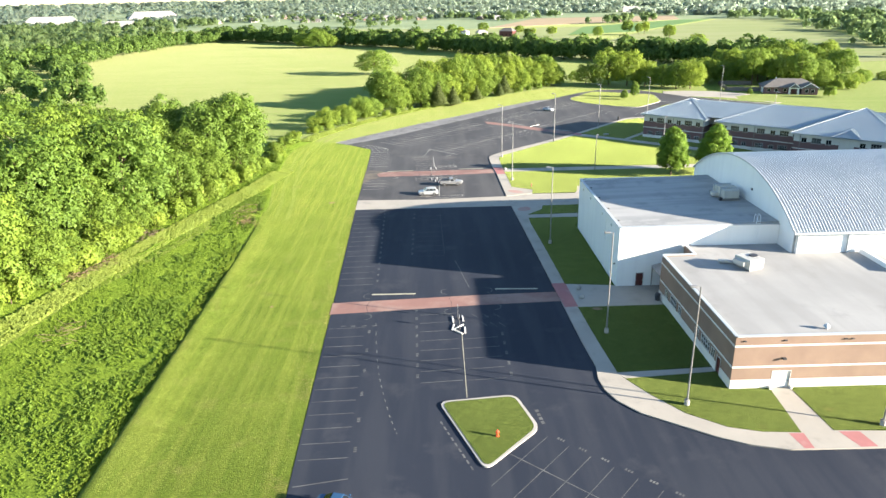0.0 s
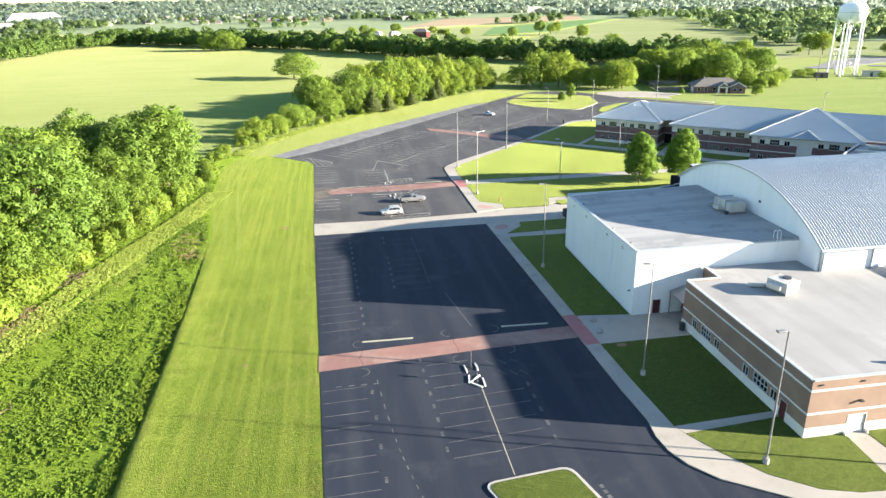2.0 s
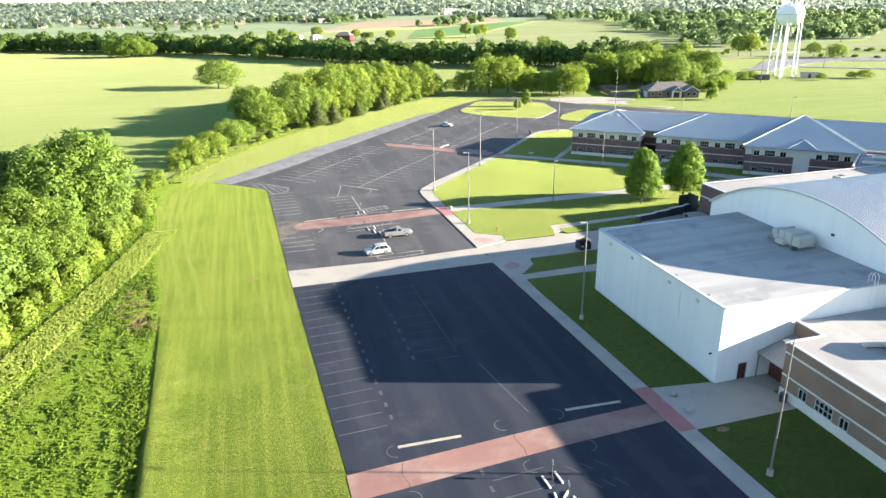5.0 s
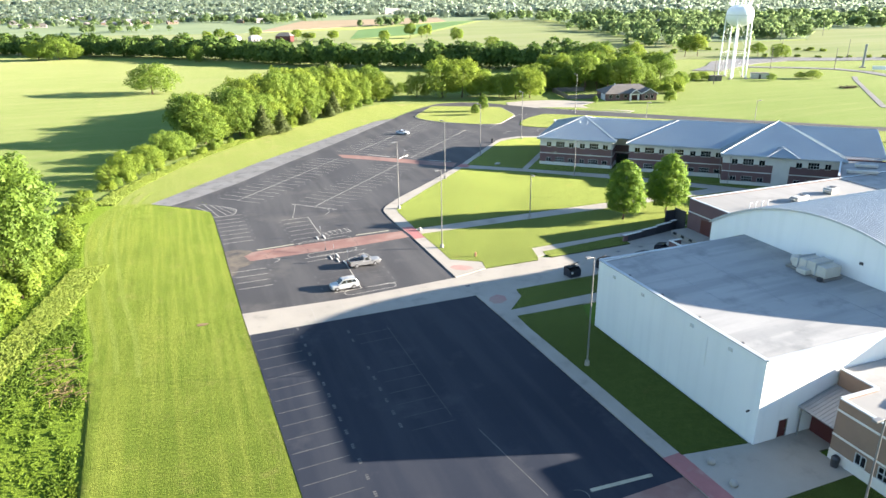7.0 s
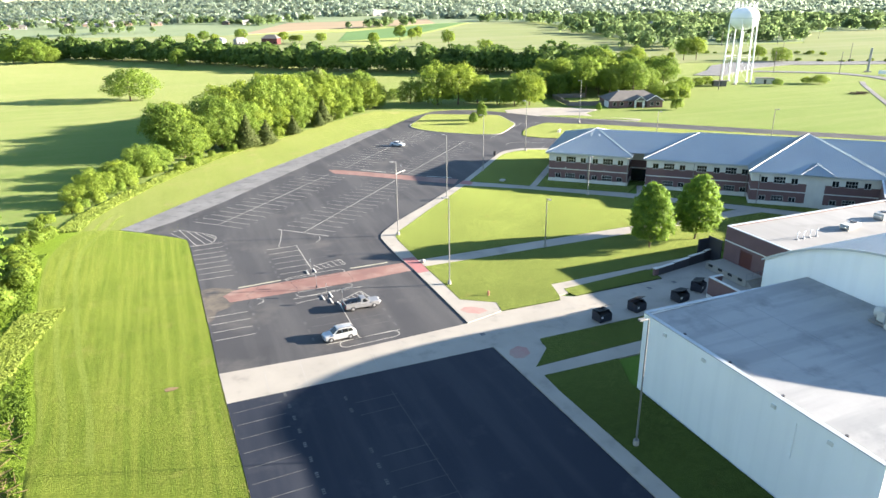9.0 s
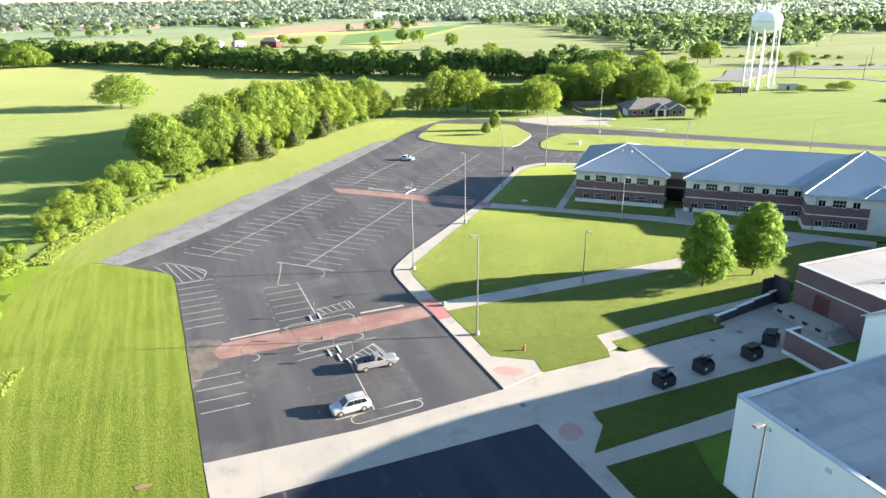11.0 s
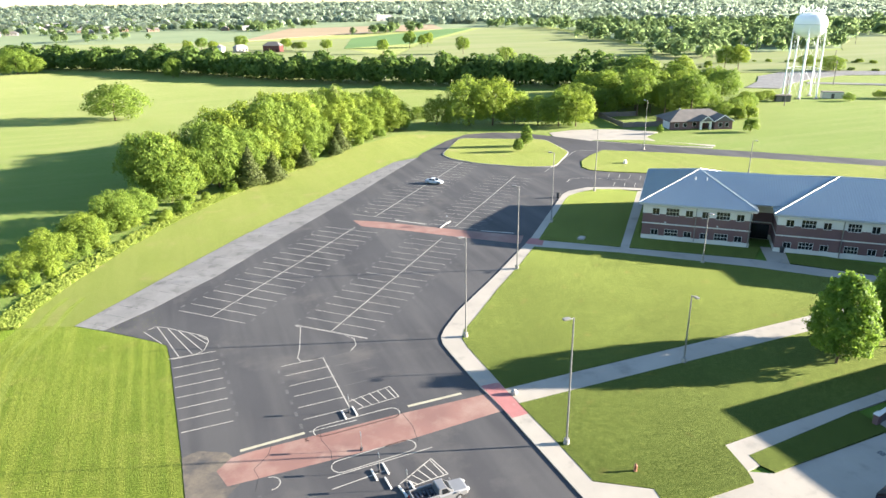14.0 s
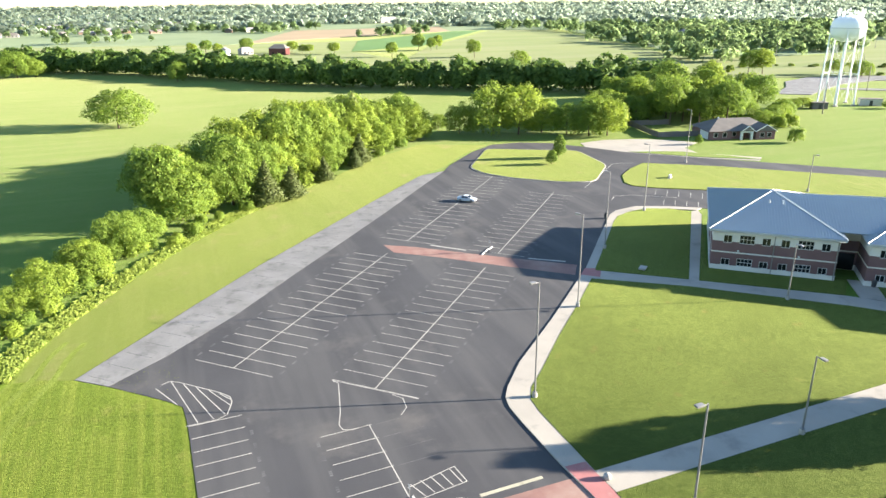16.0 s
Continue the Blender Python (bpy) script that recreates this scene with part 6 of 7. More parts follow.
def leaves_mesh(name, lobes, count, size, seed, material):
    """A crown: leaf sprays strewn over the outside of uneven lobes (centre, radii)."""
    rs = np.random.RandomState(seed)
    cs = np.array([l[0] for l in lobes], float)
    rr = np.array([l[1] for l in lobes], float)
    weight = (rr.prod(axis=1)) ** (2 / 3)
    many = int(count * 2.6)
    pick = rs.choice(len(lobes), many, p=weight / weight.sum())
    d = rs.normal(size=(many, 3))
    d /= np.linalg.norm(d, axis=1)[:, None]
    d[:, 2] = np.where(d[:, 2] < -0.6, -d[:, 2], d[:, 2])
    wob = 1 + 0.15 * np.sin(6.1 * d[:, 0] + pick * 1.7) * np.sin(5.3 * d[:, 1] + pick) + 0.13 * np.sin(9 * d[:, 2] + 3 * pick + 4 * d[:, 0])
    rad = wob * (1.04 - 0.46 * rs.rand(many) ** 1.7 + 0.10 * np.maximum(0, rs.normal(size=many)))
    p = cs[pick] + d * rr[pick] * rad[:, None]
    keep = p[:, 2] > 0.1
    for k in range(len(lobes)):
        inside = (((p - cs[k]) / rr[k]) ** 2).sum(axis=1) < 0.55
        keep &= ~(inside & (pick != k))
    idx = np.where(keep)[0][:count]
    p, d = p[idx], d[idx]
    middle = np.array([0.0, 0.0, cs[:, 2].mean()])
    big = p - middle
    big /= np.linalg.norm(big, axis=1)[:, None] + 1e-9
    out = d * 0.75 + big * 0.4
    nrm = d + 0.65 * rs.normal(size=d.shape) + np.array([0, 0, 0.25])
    nrm /= np.linalg.norm(nrm, axis=1)[:, None]
    return sprays(name, p, nrm, out, size, rs, material)


def trunk_mesh(height, girth, seed, limbs=5):
    rs = random.Random(seed)
    bm = bmesh.new()
    a, r = Vector((0, 0, -0.2)), girth
    for i in range(4):
        b = a + Vector((rs.uniform(-0.25, 0.25), rs.uniform(-0.25, 0.25), height * 0.2))
        tube(bm, a, b, r, r * 0.78, 8, False)
        if i >= 1:
            for k in range(limbs // 2 + 1):
                t = rs.uniform(0, math.tau)
                e = b + Vector((math.cos(t), math.sin(t), rs.uniform(0.5, 1.1))) * height * rs.uniform(0.13, 0.22)
                tube(bm, b, e, r * 0.42, r * 0.12, 6, False)
        a, r = b, r * 0.78
    return mesh_of(bm, "trunk", M["bark"])


def make_tree(label, category, height, spread, count, size, seed, material, form="round", girth=0.3):
    rs = random.Random(seed)
    lobes = []
    if form in ("round", "bushy"):
        # one broad dome, its whole face built up from billows of leaves
        mid, half = (0.56, 0.43) if form == "round" else (0.43, 0.52)
        lobes.append(((0, 0, height * mid), (spread * 0.70, spread * 0.70, height * half * 0.78)))
        n = 44
        lean = rs.uniform(0, math.tau)
        for i in range(n):
            z = 1.0 - 1.75 * (i + 0.5) / n
            ring, a = math.sqrt(max(0.0, 1 - z * z)), i * 2.39996 + rs.uniform(-0.35, 0.35)
            k = rs.uniform(0.72, 0.98) * (1 + 0.13 * math.cos(a - lean))
            if z < -0.1:
                k *= 0.9
            r = spread * rs.uniform(0.17, 0.33)
            c = (spread * ring * k * math.cos(a), spread * ring * k * math.sin(a), max(r * 0.7, height * (mid + half * z * k * rs.uniform(0.92, 1.06))))
            lobes.append((c, (r, r, r * rs.uniform(0.7, 0.95))))
    elif form == "cone":
        for i in range(7):
            h = 0.16 + 0.8 * i / 6
            r = spread * (1.02 - h) * 1.05 + 0.25
            lobes.append(((rs.uniform(-0.2, 0.2), rs.uniform(-0.2, 0.2), height * h), (r, r, height * 0.12)))
    elif form == "oval":
        for h, k in ((0.24, 0.66), (0.38, 0.92), (0.54, 0.86), (0.70, 0.64), (0.85, 0.36)):
            lobes.append(((rs.uniform(-0.3, 0.3), rs.uniform(-0.3, 0.3), height * h), (spread * k, spread * k, height * 0.14)))
        for i in range(34):
            a, h = i * 2.39996, 0.2 + 0.76 * (i + 0.5) / 34
            r = spread * rs.uniform(0.2, 0.32)
            k = spread * 0.84 * (1 - ((h - 0.36) / 0.66) ** 2 if h > 0.36 else 1 - ((0.36 - h) / 0.34) ** 2)
            lobes.append(((k * math.cos(a), k * math.sin(a), height * h), (r, r, r)))
    else:
        for i in range(6):
            a = rs.uniform(0, math.tau)
            r = spread * rs.uniform(0.4, 0.6)
            lobes.append(((spread * 0.5 * math.cos(a), spread * 0.5 * math.sin(a), height * rs.uniform(0.3, 0.55)), (r, r, height * rs.uniform(0.35, 0.5))))
    t = thing("tree" if form != "shrub" else "shrub", label, category, 0, 0, -500)
    trunk = new("trunk", trunk_mesh(height, girth, seed))
    trunk.parent = t
    crown = new("crown", leaves_mesh("crown", lobes, count, size, seed, material))
    crown.parent = t
    return t


WOODS = [make_tree("tall broad-leaved tree in the woods edge", "tree", 16.5, 6.6, 9000, 0.31, 20 + i, M["leaf"]) for i in range(5)]
BROAD = [make_tree("broad bright green tree standing in a row", "tree", 13.5, 6.2, 7400, 0.30, 40 + i, M["leaf_bright"]) for i in range(4)]
BUSHY = [make_tree("wide bushy tree with leaves down to the grass", "tree", 11.5, 7.4, 8200, 0.30, 50 + i, M["leaf_bright"], "bushy") for i in range(4)]
CEDARS = [make_tree("dark conical cedar among broad-leaved trees", "tree", 10, 3.2, 4200, 0.30, 60 + i, M["leaf_dark"], "cone", 0.2) for i in range(2)]
SHRUBS = [make_tree("low leafy shrub at the woods edge", "shrub", 4.0, 2.6, 1500, 0.30, 80 + i, M["leaf_bright"], "shrub", 0.08) for i in range(3)]
PALE = [make_tree("tall slim pale green tree rising over its neighbours", "tree", 20, 3.0, 4200, 0.30, 70, M["leaf_pale"], "oval", 0.3)]
MAPLE = [make_tree("dense oval shade tree on the campus lawn", "tree", 12.0, 4.3, 17000, 0.24, 90 + i, M["leaf_maple"], "oval", 0.22) for i in range(2)]
SMALL = [make_tree("small young tree on the grass island", "tree", 5.5, 1.7, 2600, 0.19, 95 + i, M["leaf"], "oval", 0.09) for i in range(2)]
rng = random.Random(5)


def plant(kinds, x, y, size=1.0, tall=1.0, group=""):
    src = rng.choice(kinds)
    s = size * rng.uniform(0.9, 1.12)
    ob = copy_thing(src, pose(x, y, 0, 0, 0, rng.uniform(0, 360)))
    ob.scale = (s, s, s * tall)
    if group:
        ob["group"] = group
    return ob


def in_poly(x, y, pts):
    c = False
    for (x0, y0), (x1, y1) in zip(pts, pts[1:] + pts[:1]):
        if (y0 > y) != (y1 > y) and x < (x1 - x0) * (y - y0) / (y1 - y0) + x0:
            c = not c
    return c


def fill(kinds, pts, step, size, tall, group):
    xs, ys = [p[0] for p in pts], [p[1] for p in pts]
    y = min(ys)
    while y < max(ys):
        x = min(xs) + rng.uniform(0, step)
        while x < max(xs):
            u, v = x + rng.uniform(-0.35, 0.35) * step, y + rng.uniform(-0.35, 0.35) * step
            if in_poly(u, v, pts):
                plant(kinds, u, v, size * rng.uniform(0.75, 1.2), tall, group)
            x += step
        y += step * 0.9


def along(kinds, pts, step, width, size, tall, group):
    for (x0, y0), (x1, y1) in zip(pts, pts[1:]):
        n = max(1, int(math.hypot(x1 - x0, y1 - y0) / step))
        for i in range(n):
            k = (i + rng.random()) / n
            plant(kinds, x0 + (x1 - x0) * k + rng.uniform(-width, width), y0 + (y1 - y0) * k + rng.uniform(-width, width), size * rng.uniform(0.6, 1.25), tall * rng.uniform(0.85, 1.15), group)


# woods west of the meadow
fill(WOODS, [(-49, 192), (-57, 162), (-64, 126), (-67, 108), (-71, 85), (-84, 72), (-104, 128), (-116, 168), (-126, 198), (-90, 200)], 10.2, 1.12, 1.0, "west woods")
along(SHRUBS, [(-46, 190), (-52, 162), (-60, 132), (-64.5, 108), (-68.5, 92), (-73, 70)], 2.8, 1.4, 1.05, 1.0, "woods-edge shrubs")
along(WOODS, [(-49.5, 188), (-56.5, 160), (-63.5, 128), (-67, 108), (-71, 88)], 6.8, 1.5, 0.74, 1.0, "west woods")
# clump between the field and the far lot
rng.seed(11)
fill(BROAD, [(-22, 280), (-8, 292), (10, 309), (30, 330), (50, 345), (68, 357), (60, 364), (44, 356), (24, 341), (4, 322), (-14, 302)], 7.0, 1.04, 1.12, "field clump")
along(BUSHY, [(-19, 281), (-4, 295), (14, 312), (34, 331), (52, 346), (66, 355)], 4.8, 1.4, 0.95, 1.02, "field clump")
along(CEDARS, [(-0.6, 285), (13.5, 299), (23.5, 309.5), (31.5, 317.5), (41.5, 327.5)], 7.5, 1.6, 1.05, 0.72, "field clump")
along(BUSHY, [(-31, 262), (-25, 269), (-18, 277)], 5.0, 1.2, 0.64, 1.0, "field clump")
along(BUSHY, [(-43, 238), (-36, 251), (-29, 262), (-22, 272)], 5.0, 1.6, 0.46, 1.0, "field clump")
along(SHRUBS, [(-40, 238), (-32, 252), (-22, 265), (-9, 281), (14, 303), (32, 322), (58, 343)], 5.0, 1.6, 0.72, 0.9, "clump-edge shrubs")
along(SHRUBS, [(-46, 192), (-47, 208), (-45, 224), (-42, 236)], 3.2, 2.2, 0.85, 0.75, "woods-edge shrubs")
# single trees
rng.seed(12)
for x, y, s, t in ((-32, 417, 1.5, 0.85), (79, 353, 0.85, 1.1), (89, 346, 1.2, 1.2), (97, 343, 1.15, 1.2), (106, 343, 0.95, 1.05), (112, 336, 0.85, 1.1), (117, 330, 0.95, 1.2), (123, 328, 0.9, 1.2), (75.6, 364, 0.4, 1.1), (131, 345, 0.95, 1.0), (140, 350, 1.0, 1.1), (285, 326, 0.55, 0.75), (281, 330, 0.35, 0.8), (261, 329, 0.3, 0.9), (358, 418, 0.85, 0.9), (232, 346, 0.5, 0.7), (226, 345, 0.45, 0.8), (212, 557, 0.8, 1.1), (-112, 650, 1.2, 0.95), (-98, 646, 1.35, 1.0), (-88, 648, 1.0, 1.0), (-5.5, 574, 0.85, 1.25)):
    plant(BUSHY, x, y, s, t)
for x, y, k in ((60.6, 168.6, 0), (71.3, 168.9, 1)):
    ob = copy_thing(MAPLE[k], pose(x, y, 0.15, 0, 0, 60 * k))
    ob.scale = (0.86 + 0.08 * k, 0.86 + 0.08 * k, 1.0)
    ob["group"] = "campus trees"
plant(PALE, 38.5, 341.2, 0.95, 1.02)
plant(SMALL, 89.8, 304.0, 1.2, 1.15)
plant(SMALL, 83.6, 297.8, 0.85, 0.85)
plant(SHRUBS, 169.8, 292.8, 0.85, 1.2)
plant(SMALL, 140.5, 303.5, 0.7, 0.8)
# wood behind the house
fill(BUSHY + BROAD, [(128, 352), (150, 337), (168, 328), (192, 330), (208, 345), (222, 392), (196, 396), (160, 372)], 10.5, 0.95, 1.12, "house wood")
along(BUSHY, [(180, 318), (190, 322), (204, 330), (212, 338)], 5.0, 1.5, 0.5, 1.0, "house wood")
plant(SHRUBS, 186.3, 314.8, 1.0, 1.1)
plant(SHRUBS, 192.0, 315.0, 0.9, 1.1)
for x, y in ((27, 810), (128, 738), (111, 760), (105, 764), (162, 684), (217, 738), (224, 742), (220, 650), (36, 790), (60, 790), (14, 770), (98, 775), (206, 742), (310, 455), (318, 452), (352, 432)):
    plant(BROAD, x, y, rng.uniform(0.6, 1.0), rng.uniform(0.8, 1.2), "field trees")
along(SHRUBS, [(300, 470), (345, 490), (395, 468), (430, 440)], 7.0, 4.0, 0.8, 0.6, "field shrubs")
along(SHRUBS, [(352, 430), (378, 408), (400, 394), (440, 380)], 6.0, 2.0, 0.7, 0.6, "field shrubs")
for src in WOODS + BROAD + BUSHY + CEDARS + SHRUBS + PALE + MAPLE + SMALL:
    for o in (*src.children_recursive, src):
        bpy.data.objects.remove(o)


# far woods, past counting
def far_woods(name, label, spots, per, seed, size, material=None, billows=5, loose=0.7):
    """Rounded tree crowns, each a few billows of leaf sprays."""
    rs = np.random.RandomState(seed)
    spots = np.array(spots)
    n = len(spots)
    w, h = spots[:, 2], spots[:, 3]
    a = rs.rand(n, billows) * math.tau
    k = 0.5 * np.sqrt(rs.rand(n, billows))
    lift = 0.40 + 0.32 * rs.rand(n, billows)
    r = 0.42 + 0.22 * rs.rand(n, billows)
    k[:, 0], lift[:, 0], r[:, 0] = 0.0, 0.44, 0.80
    pick = rs.randint(0, billows, size=(n, per))
    row = np.arange(n)[:, None]
    a, k, lift, r = a[row, pick], k[row, pick], lift[row, pick], r[row, pick]
    d = rs.normal(size=(n, per, 3))
    d /= np.linalg.norm(d, axis=2)[:, :, None]
    d[:, :, 2] = np.where(d[:, :, 2] < -0.8, -d[:, :, 2], d[:, :, 2])
    rad = r * (1.02 - 0.35 * rs.rand(n, per) ** 2)
    p = np.stack([spots[:, 0:1] + w[:, None] * (k * np.cos(a) + d[:, :, 0] * rad), spots[:, 1:2] + w[:, None] * (k * np.sin(a) + d[:, :, 1] * rad), np.maximum(0.2, h[:, None] * (lift + 0.55 * d[:, :, 2] * rad))], axis=2)
    s = np.repeat(w * size, per)
    p, d = p.reshape(-1, 3), d.reshape(-1, 3)
    nrm = d + 0.4 * rs.normal(size=d.shape)
    nrm /= np.linalg.norm(nrm, axis=1)[:, None]
    # normals lean upwards, so the crown tops look evenly lit
    tagged(new(name, sprays(name, p, nrm, d * 0.8 + np.array([0, 0, 0.45]), s, rs, material or M["leaf_far_haze"], 0.8, loose)), label, "woods", "", "stuff")


def row_spots(pts, step, width, wide, high):
    out = []
    for (x0, y0), (x1, y1) in zip(pts, pts[1:]):
        n = max(1, int(math.hypot(x1 - x0, y1 - y0) / step))
        for i in range(n):
            k = (i + rng.random()) / n
            z = rng.uniform(0.6, 1.2)
            out.append((x0 + (x1 - x0) * k + rng.uniform(-width, width), y0 + (y1 - y0) * k + rng.uniform(-width, width), wide * z, high * z))
    return out


HEDGE = [(-250, 792), (-109, 688), (-77, 662), (-41, 636), (-5, 598), (24, 564), (50, 526), (76, 499), (145, 450), (215, 402)]
hedge = row_spots(HEDGE, 3.0, 3.5, 6.4, 13.0)
hedge += row_spots([(x + 6, y + 13) for x, y in HEDGE], 3.4, 5.0, 6.8, 14.5)
far_woods("hedgerow", "long dense hedgerow of trees across the fields", hedge, 420, 21, 0.16, M["leaf_hedge"])
hedge = row_spots([(-190, 380), (-215, 420), (-245, 470), (-255, 570), (-250, 690), (-200, 790)], 3.5, 7.0, 5.0, 12.0)
hedge += row_spots([(-215, 370), (-250, 410), (-280, 480), (-290, 570), (-285, 690), (-230, 800)], 3.5, 9.0, 5.2, 12.5)
hedge += row_spots([(-150, 300), (-190, 340), (-260, 360), (-330, 380)], 3.5, 9.0, 5.0, 11.0)
far_woods("hedgerow", "bushy hedgerow along the far side of the hay field", hedge, 260, 22, 0.18, M["leaf_hedge"])
FIELDS = [[(74, 932), (150, 985), (381, 1090), (430, 1260), (185, 1240)], [(150, 765), (230, 800), (430, 1090), (381, 1080), (200, 925)], [(160, 650), (300, 560), (370, 600), (412, 720), (412, 785), (500, 960), (440, 1080), (235, 790)],
          [(-320, 800), (-150, 760), (20, 770), (30, 890), (-190, 1000), (-330, 1020)], [(300, 440), (420, 380), (640, 330), (1000, 370), (1000, 630), (630, 630), (500, 528), (415, 552)]]
near_spots, far_spots = [], []
rs = random.Random(3)
while len(near_spots) + len(far_spots) < 9000:
    r = 560 + 3300 * rs.random() ** 1.25
    a = radians(rs.uniform(-32, 72))
    x, y = r * math.sin(a), r * math.cos(a)
    if any(in_poly(x, y, f) for f in FIELDS):
        continue
    east = x > 330 and y > 520 and x > 0.42 * y
    dense = noise.noise(Vector((x / 260, y / 260, 0.3))) + 0.5 * noise.noise(Vector((x / 90, y / 90, 2.3)))
    if y < 1000 and not east and not (x < -300):
        continue
    if dense < (-0.35 if east else 0.02 if y < 1500 else -0.2):
        continue
    k = rs.uniform(0.6, 1.35) * (1 + r / 5000)
    (near_spots if r < 1300 else far_spots).append((x, y, 5.4 * k, 9.0 * k) if r < 1300 else (x, y, 7.4 * k, 6.6 * k))
for x, y in TOWN:
    for k in range(5):
        z = rs.uniform(0.6, 1.1)
        near_spots.append((x + rs.uniform(-22, 22), y + rs.uniform(-26, 14), 5.0 * z, 9.0 * z))
far_woods("far_woods", "mixed green woods beyond the fields, leaves slightly paled for haze", near_spots, 130, 4, 0.24, M["leaf_far_haze"], 5, 0.35)
far_woods("distant_woods", "woods fading to the horizon, haze put into the leaf colour", far_spots, 30, 5, 0.42, M["leaf_haze"], 3, 0.2)
ridge = []
for i in range(1200):
    a = radians(rs.uniform(-36, 76))
    r = rs.uniform(3600, 4400)
    ridge.append((r * math.sin(a), r * math.cos(a), rs.uniform(20, 34), rs.uniform(14, 26)))
far_woods("horizon_woods", "low wooded rise along the horizon, leaf colour paled for haze", ridge, 40, 6, 0.34, M["leaf_haze"], 3, 0.2)


# tufts of the meadow and its ditch
def tufts(name, label, count, seed, where, high, material, fans=3):
    rs = np.random.RandomState(seed)
    v, f = [], []
    for i in range(count):
        x, y, s = where(rs)
        s *= high * (0.5 + rs.rand())
        for k in range(fans):
            a = rs.rand() * math.tau
            c, d = math.cos(a) * s * 0.55, math.sin(a) * s * 0.55
            ox, oy = rs.normal() * s * 0.12 * fans, rs.normal() * s * 0.12 * fans
            n = len(v)
            v += [(x + ox - c, y + oy - d, 0.0), (x + ox + c, y + oy + d, 0.0), (x + ox + c * 0.7 + rs.normal() * s * 0.4, y + oy + d * 0.7 + rs.normal() * s * 0.4, s), (x + ox - c * 0.5, y + oy - d * 0.5, s * 0.8)]
            f.append((n, n + 1, n + 2, n + 3))
    me = bpy.data.meshes.new(name)
    me.from_pydata(v, [], f)
    me.materials.append(material)
    tagged(new(name, me), label, "grass", "", "stuff")


def in_meadow(rs):
    while True:
        y = 35 + 165 * rs.rand() ** 1.25
        w = 27 if y < 140 else 27 - (y - 140) * 0.33
        x = mow_edge(y) - 0.4 - w * rs.rand()
        n = noise.noise(Vector((x * 0.35, y * 0.12, 1.0))) + 0.6 * noise.noise(Vector((x * 1.1, y * 0.7, 4.0)))
        if n > rs.uniform(-1.1, 0.4):
            return x, y, 0.8 + 0.5 * n


def on_lip(rs):
    y = 45 + 75 * rs.rand() ** 1.5
    return mow_edge(y) - 0.5 - 1.7 * rs.rand() ** 2, y, 0.9


def by_woods(rs):
    path = ((182, -44.5), (163, -48.6), (132, -57.4), (96, -65.5), (60, -71.5))
    k = rs.rand() * 3.999
    (y0, x0), (y1, x1) = path[int(k)], path[int(k) + 1]
    f = k - int(k)
    return x0 + (x1 - x0) * f + 1.6 + 5.6 * rs.rand(), y0 + (y1 - y0) * f, 1.0


def in_ditch(rs):
    """Coarse weeds in patches down the middle of the rough ground."""
    while True:
        y = 60 + 150 * rs.rand()
        x = mow_edge(y) - 1.0 - 16 * rs.rand() ** 1.3 * (1.0 if y < 150 else 0.45)
        if noise.noise(Vector((x * 0.28, y * 0.10, 7.0))) + 0.5 * noise.noise(Vector((x * 0.9, y * 0.5, 2.0))) > 0.12:
            return x, y, 0.6 + 0.7 * rs.rand()


def by_bank(rs):
    """Uncut grass between the mown bank and the shrubs."""
    k = rs.rand() * 6.999
    p, q = Vector(BANK_WEST[int(k)]), Vector(BANK_WEST[int(k) + 1])
    d = (q - p).normalized()
    c = p.lerp(q, k - int(k)) + Vector((-d.y, d.x)) * (0.1 + 4.0 * rs.rand() ** 1.4)
    return c.x, c.y, 1.0


tufts("meadow_grass", "tangled knee-high meadow grass and weeds", 34000, 7, in_meadow, 0.14, M["tuft"])
tufts("tall_grass", "band of pale tall grass along the edge of the woods", 15000, 9, by_woods, 0.24, M["hay"])
tufts("weed_clumps", "coarse green weeds standing in patches in the ditch", 9000, 12, in_ditch, 0.17, M["weed"], 4)
tufts("bank_grass", "uncut grass along the foot of the shrubs", 5000, 13, by_bank, 0.3, M["hay"])
tufts("ditch_weeds", "darker weeds along the lip of the mown strip", 3500, 8, on_lip, 0.20, M["weed"])


def in_strip(rs):
    y = 42 + 178 * rs.rand() ** 1.3
    return mow_edge(y) + 0.3 + (west_edge(y) - mow_edge(y) - 0.6) * rs.rand(), y, 0.7 + 0.6 * rs.rand()


tufts("turf", "short mown grass with longer tufts left standing", 12000, 10, in_strip, 0.035, M["turf"])


# ---- painted markings, each a thin strip of paint on its lot ----
Z = 0.004
STRIPS = {}


def stripe(a, b, width=0.11, lot=None, paint="paint", name="bay_line", lift=0.0):
    """A painted line from a to b."""
    a, b = Vector(a), Vector(b)
    length = round((b - a).length, 2)
    key = (length, width, paint)
    if key not in STRIPS:
        STRIPS[key] = mesh_of(box(bmesh.new(), 0, length, -width / 2, width / 2, 0, 0.004), name, M[paint])
    ob = new(name, STRIPS[key])
    ob.parent = lot
    ob.matrix_basis = pose(a.x, a.y, Z - 0.002 + lift, 0, 0, math.degrees(math.atan2(b.y - a.y, b.x - a.x)))
    return ob


def number_bar(x, y, turn, lot):
    """An unreadable bay number: a few small bars."""
    d = Vector((math.cos(radians(turn)), math.sin(radians(turn))))
    p = Vector((x, y))
    for i in range(3):
        q = p + d * (0.32 * i - 0.32)
        stripe(q, q + d * 0.2, 0.34, lot, "faint", "number_mark")


def curve(pts, lot, width=0.1, paint="paint"):
    bm = bmesh.new()
    for p, q in zip(pts, pts[1:]):
        line_box(bm, p, q, width, 0.002, 0.006)
    ob = part("painted_curve", bm, M[paint], lot)


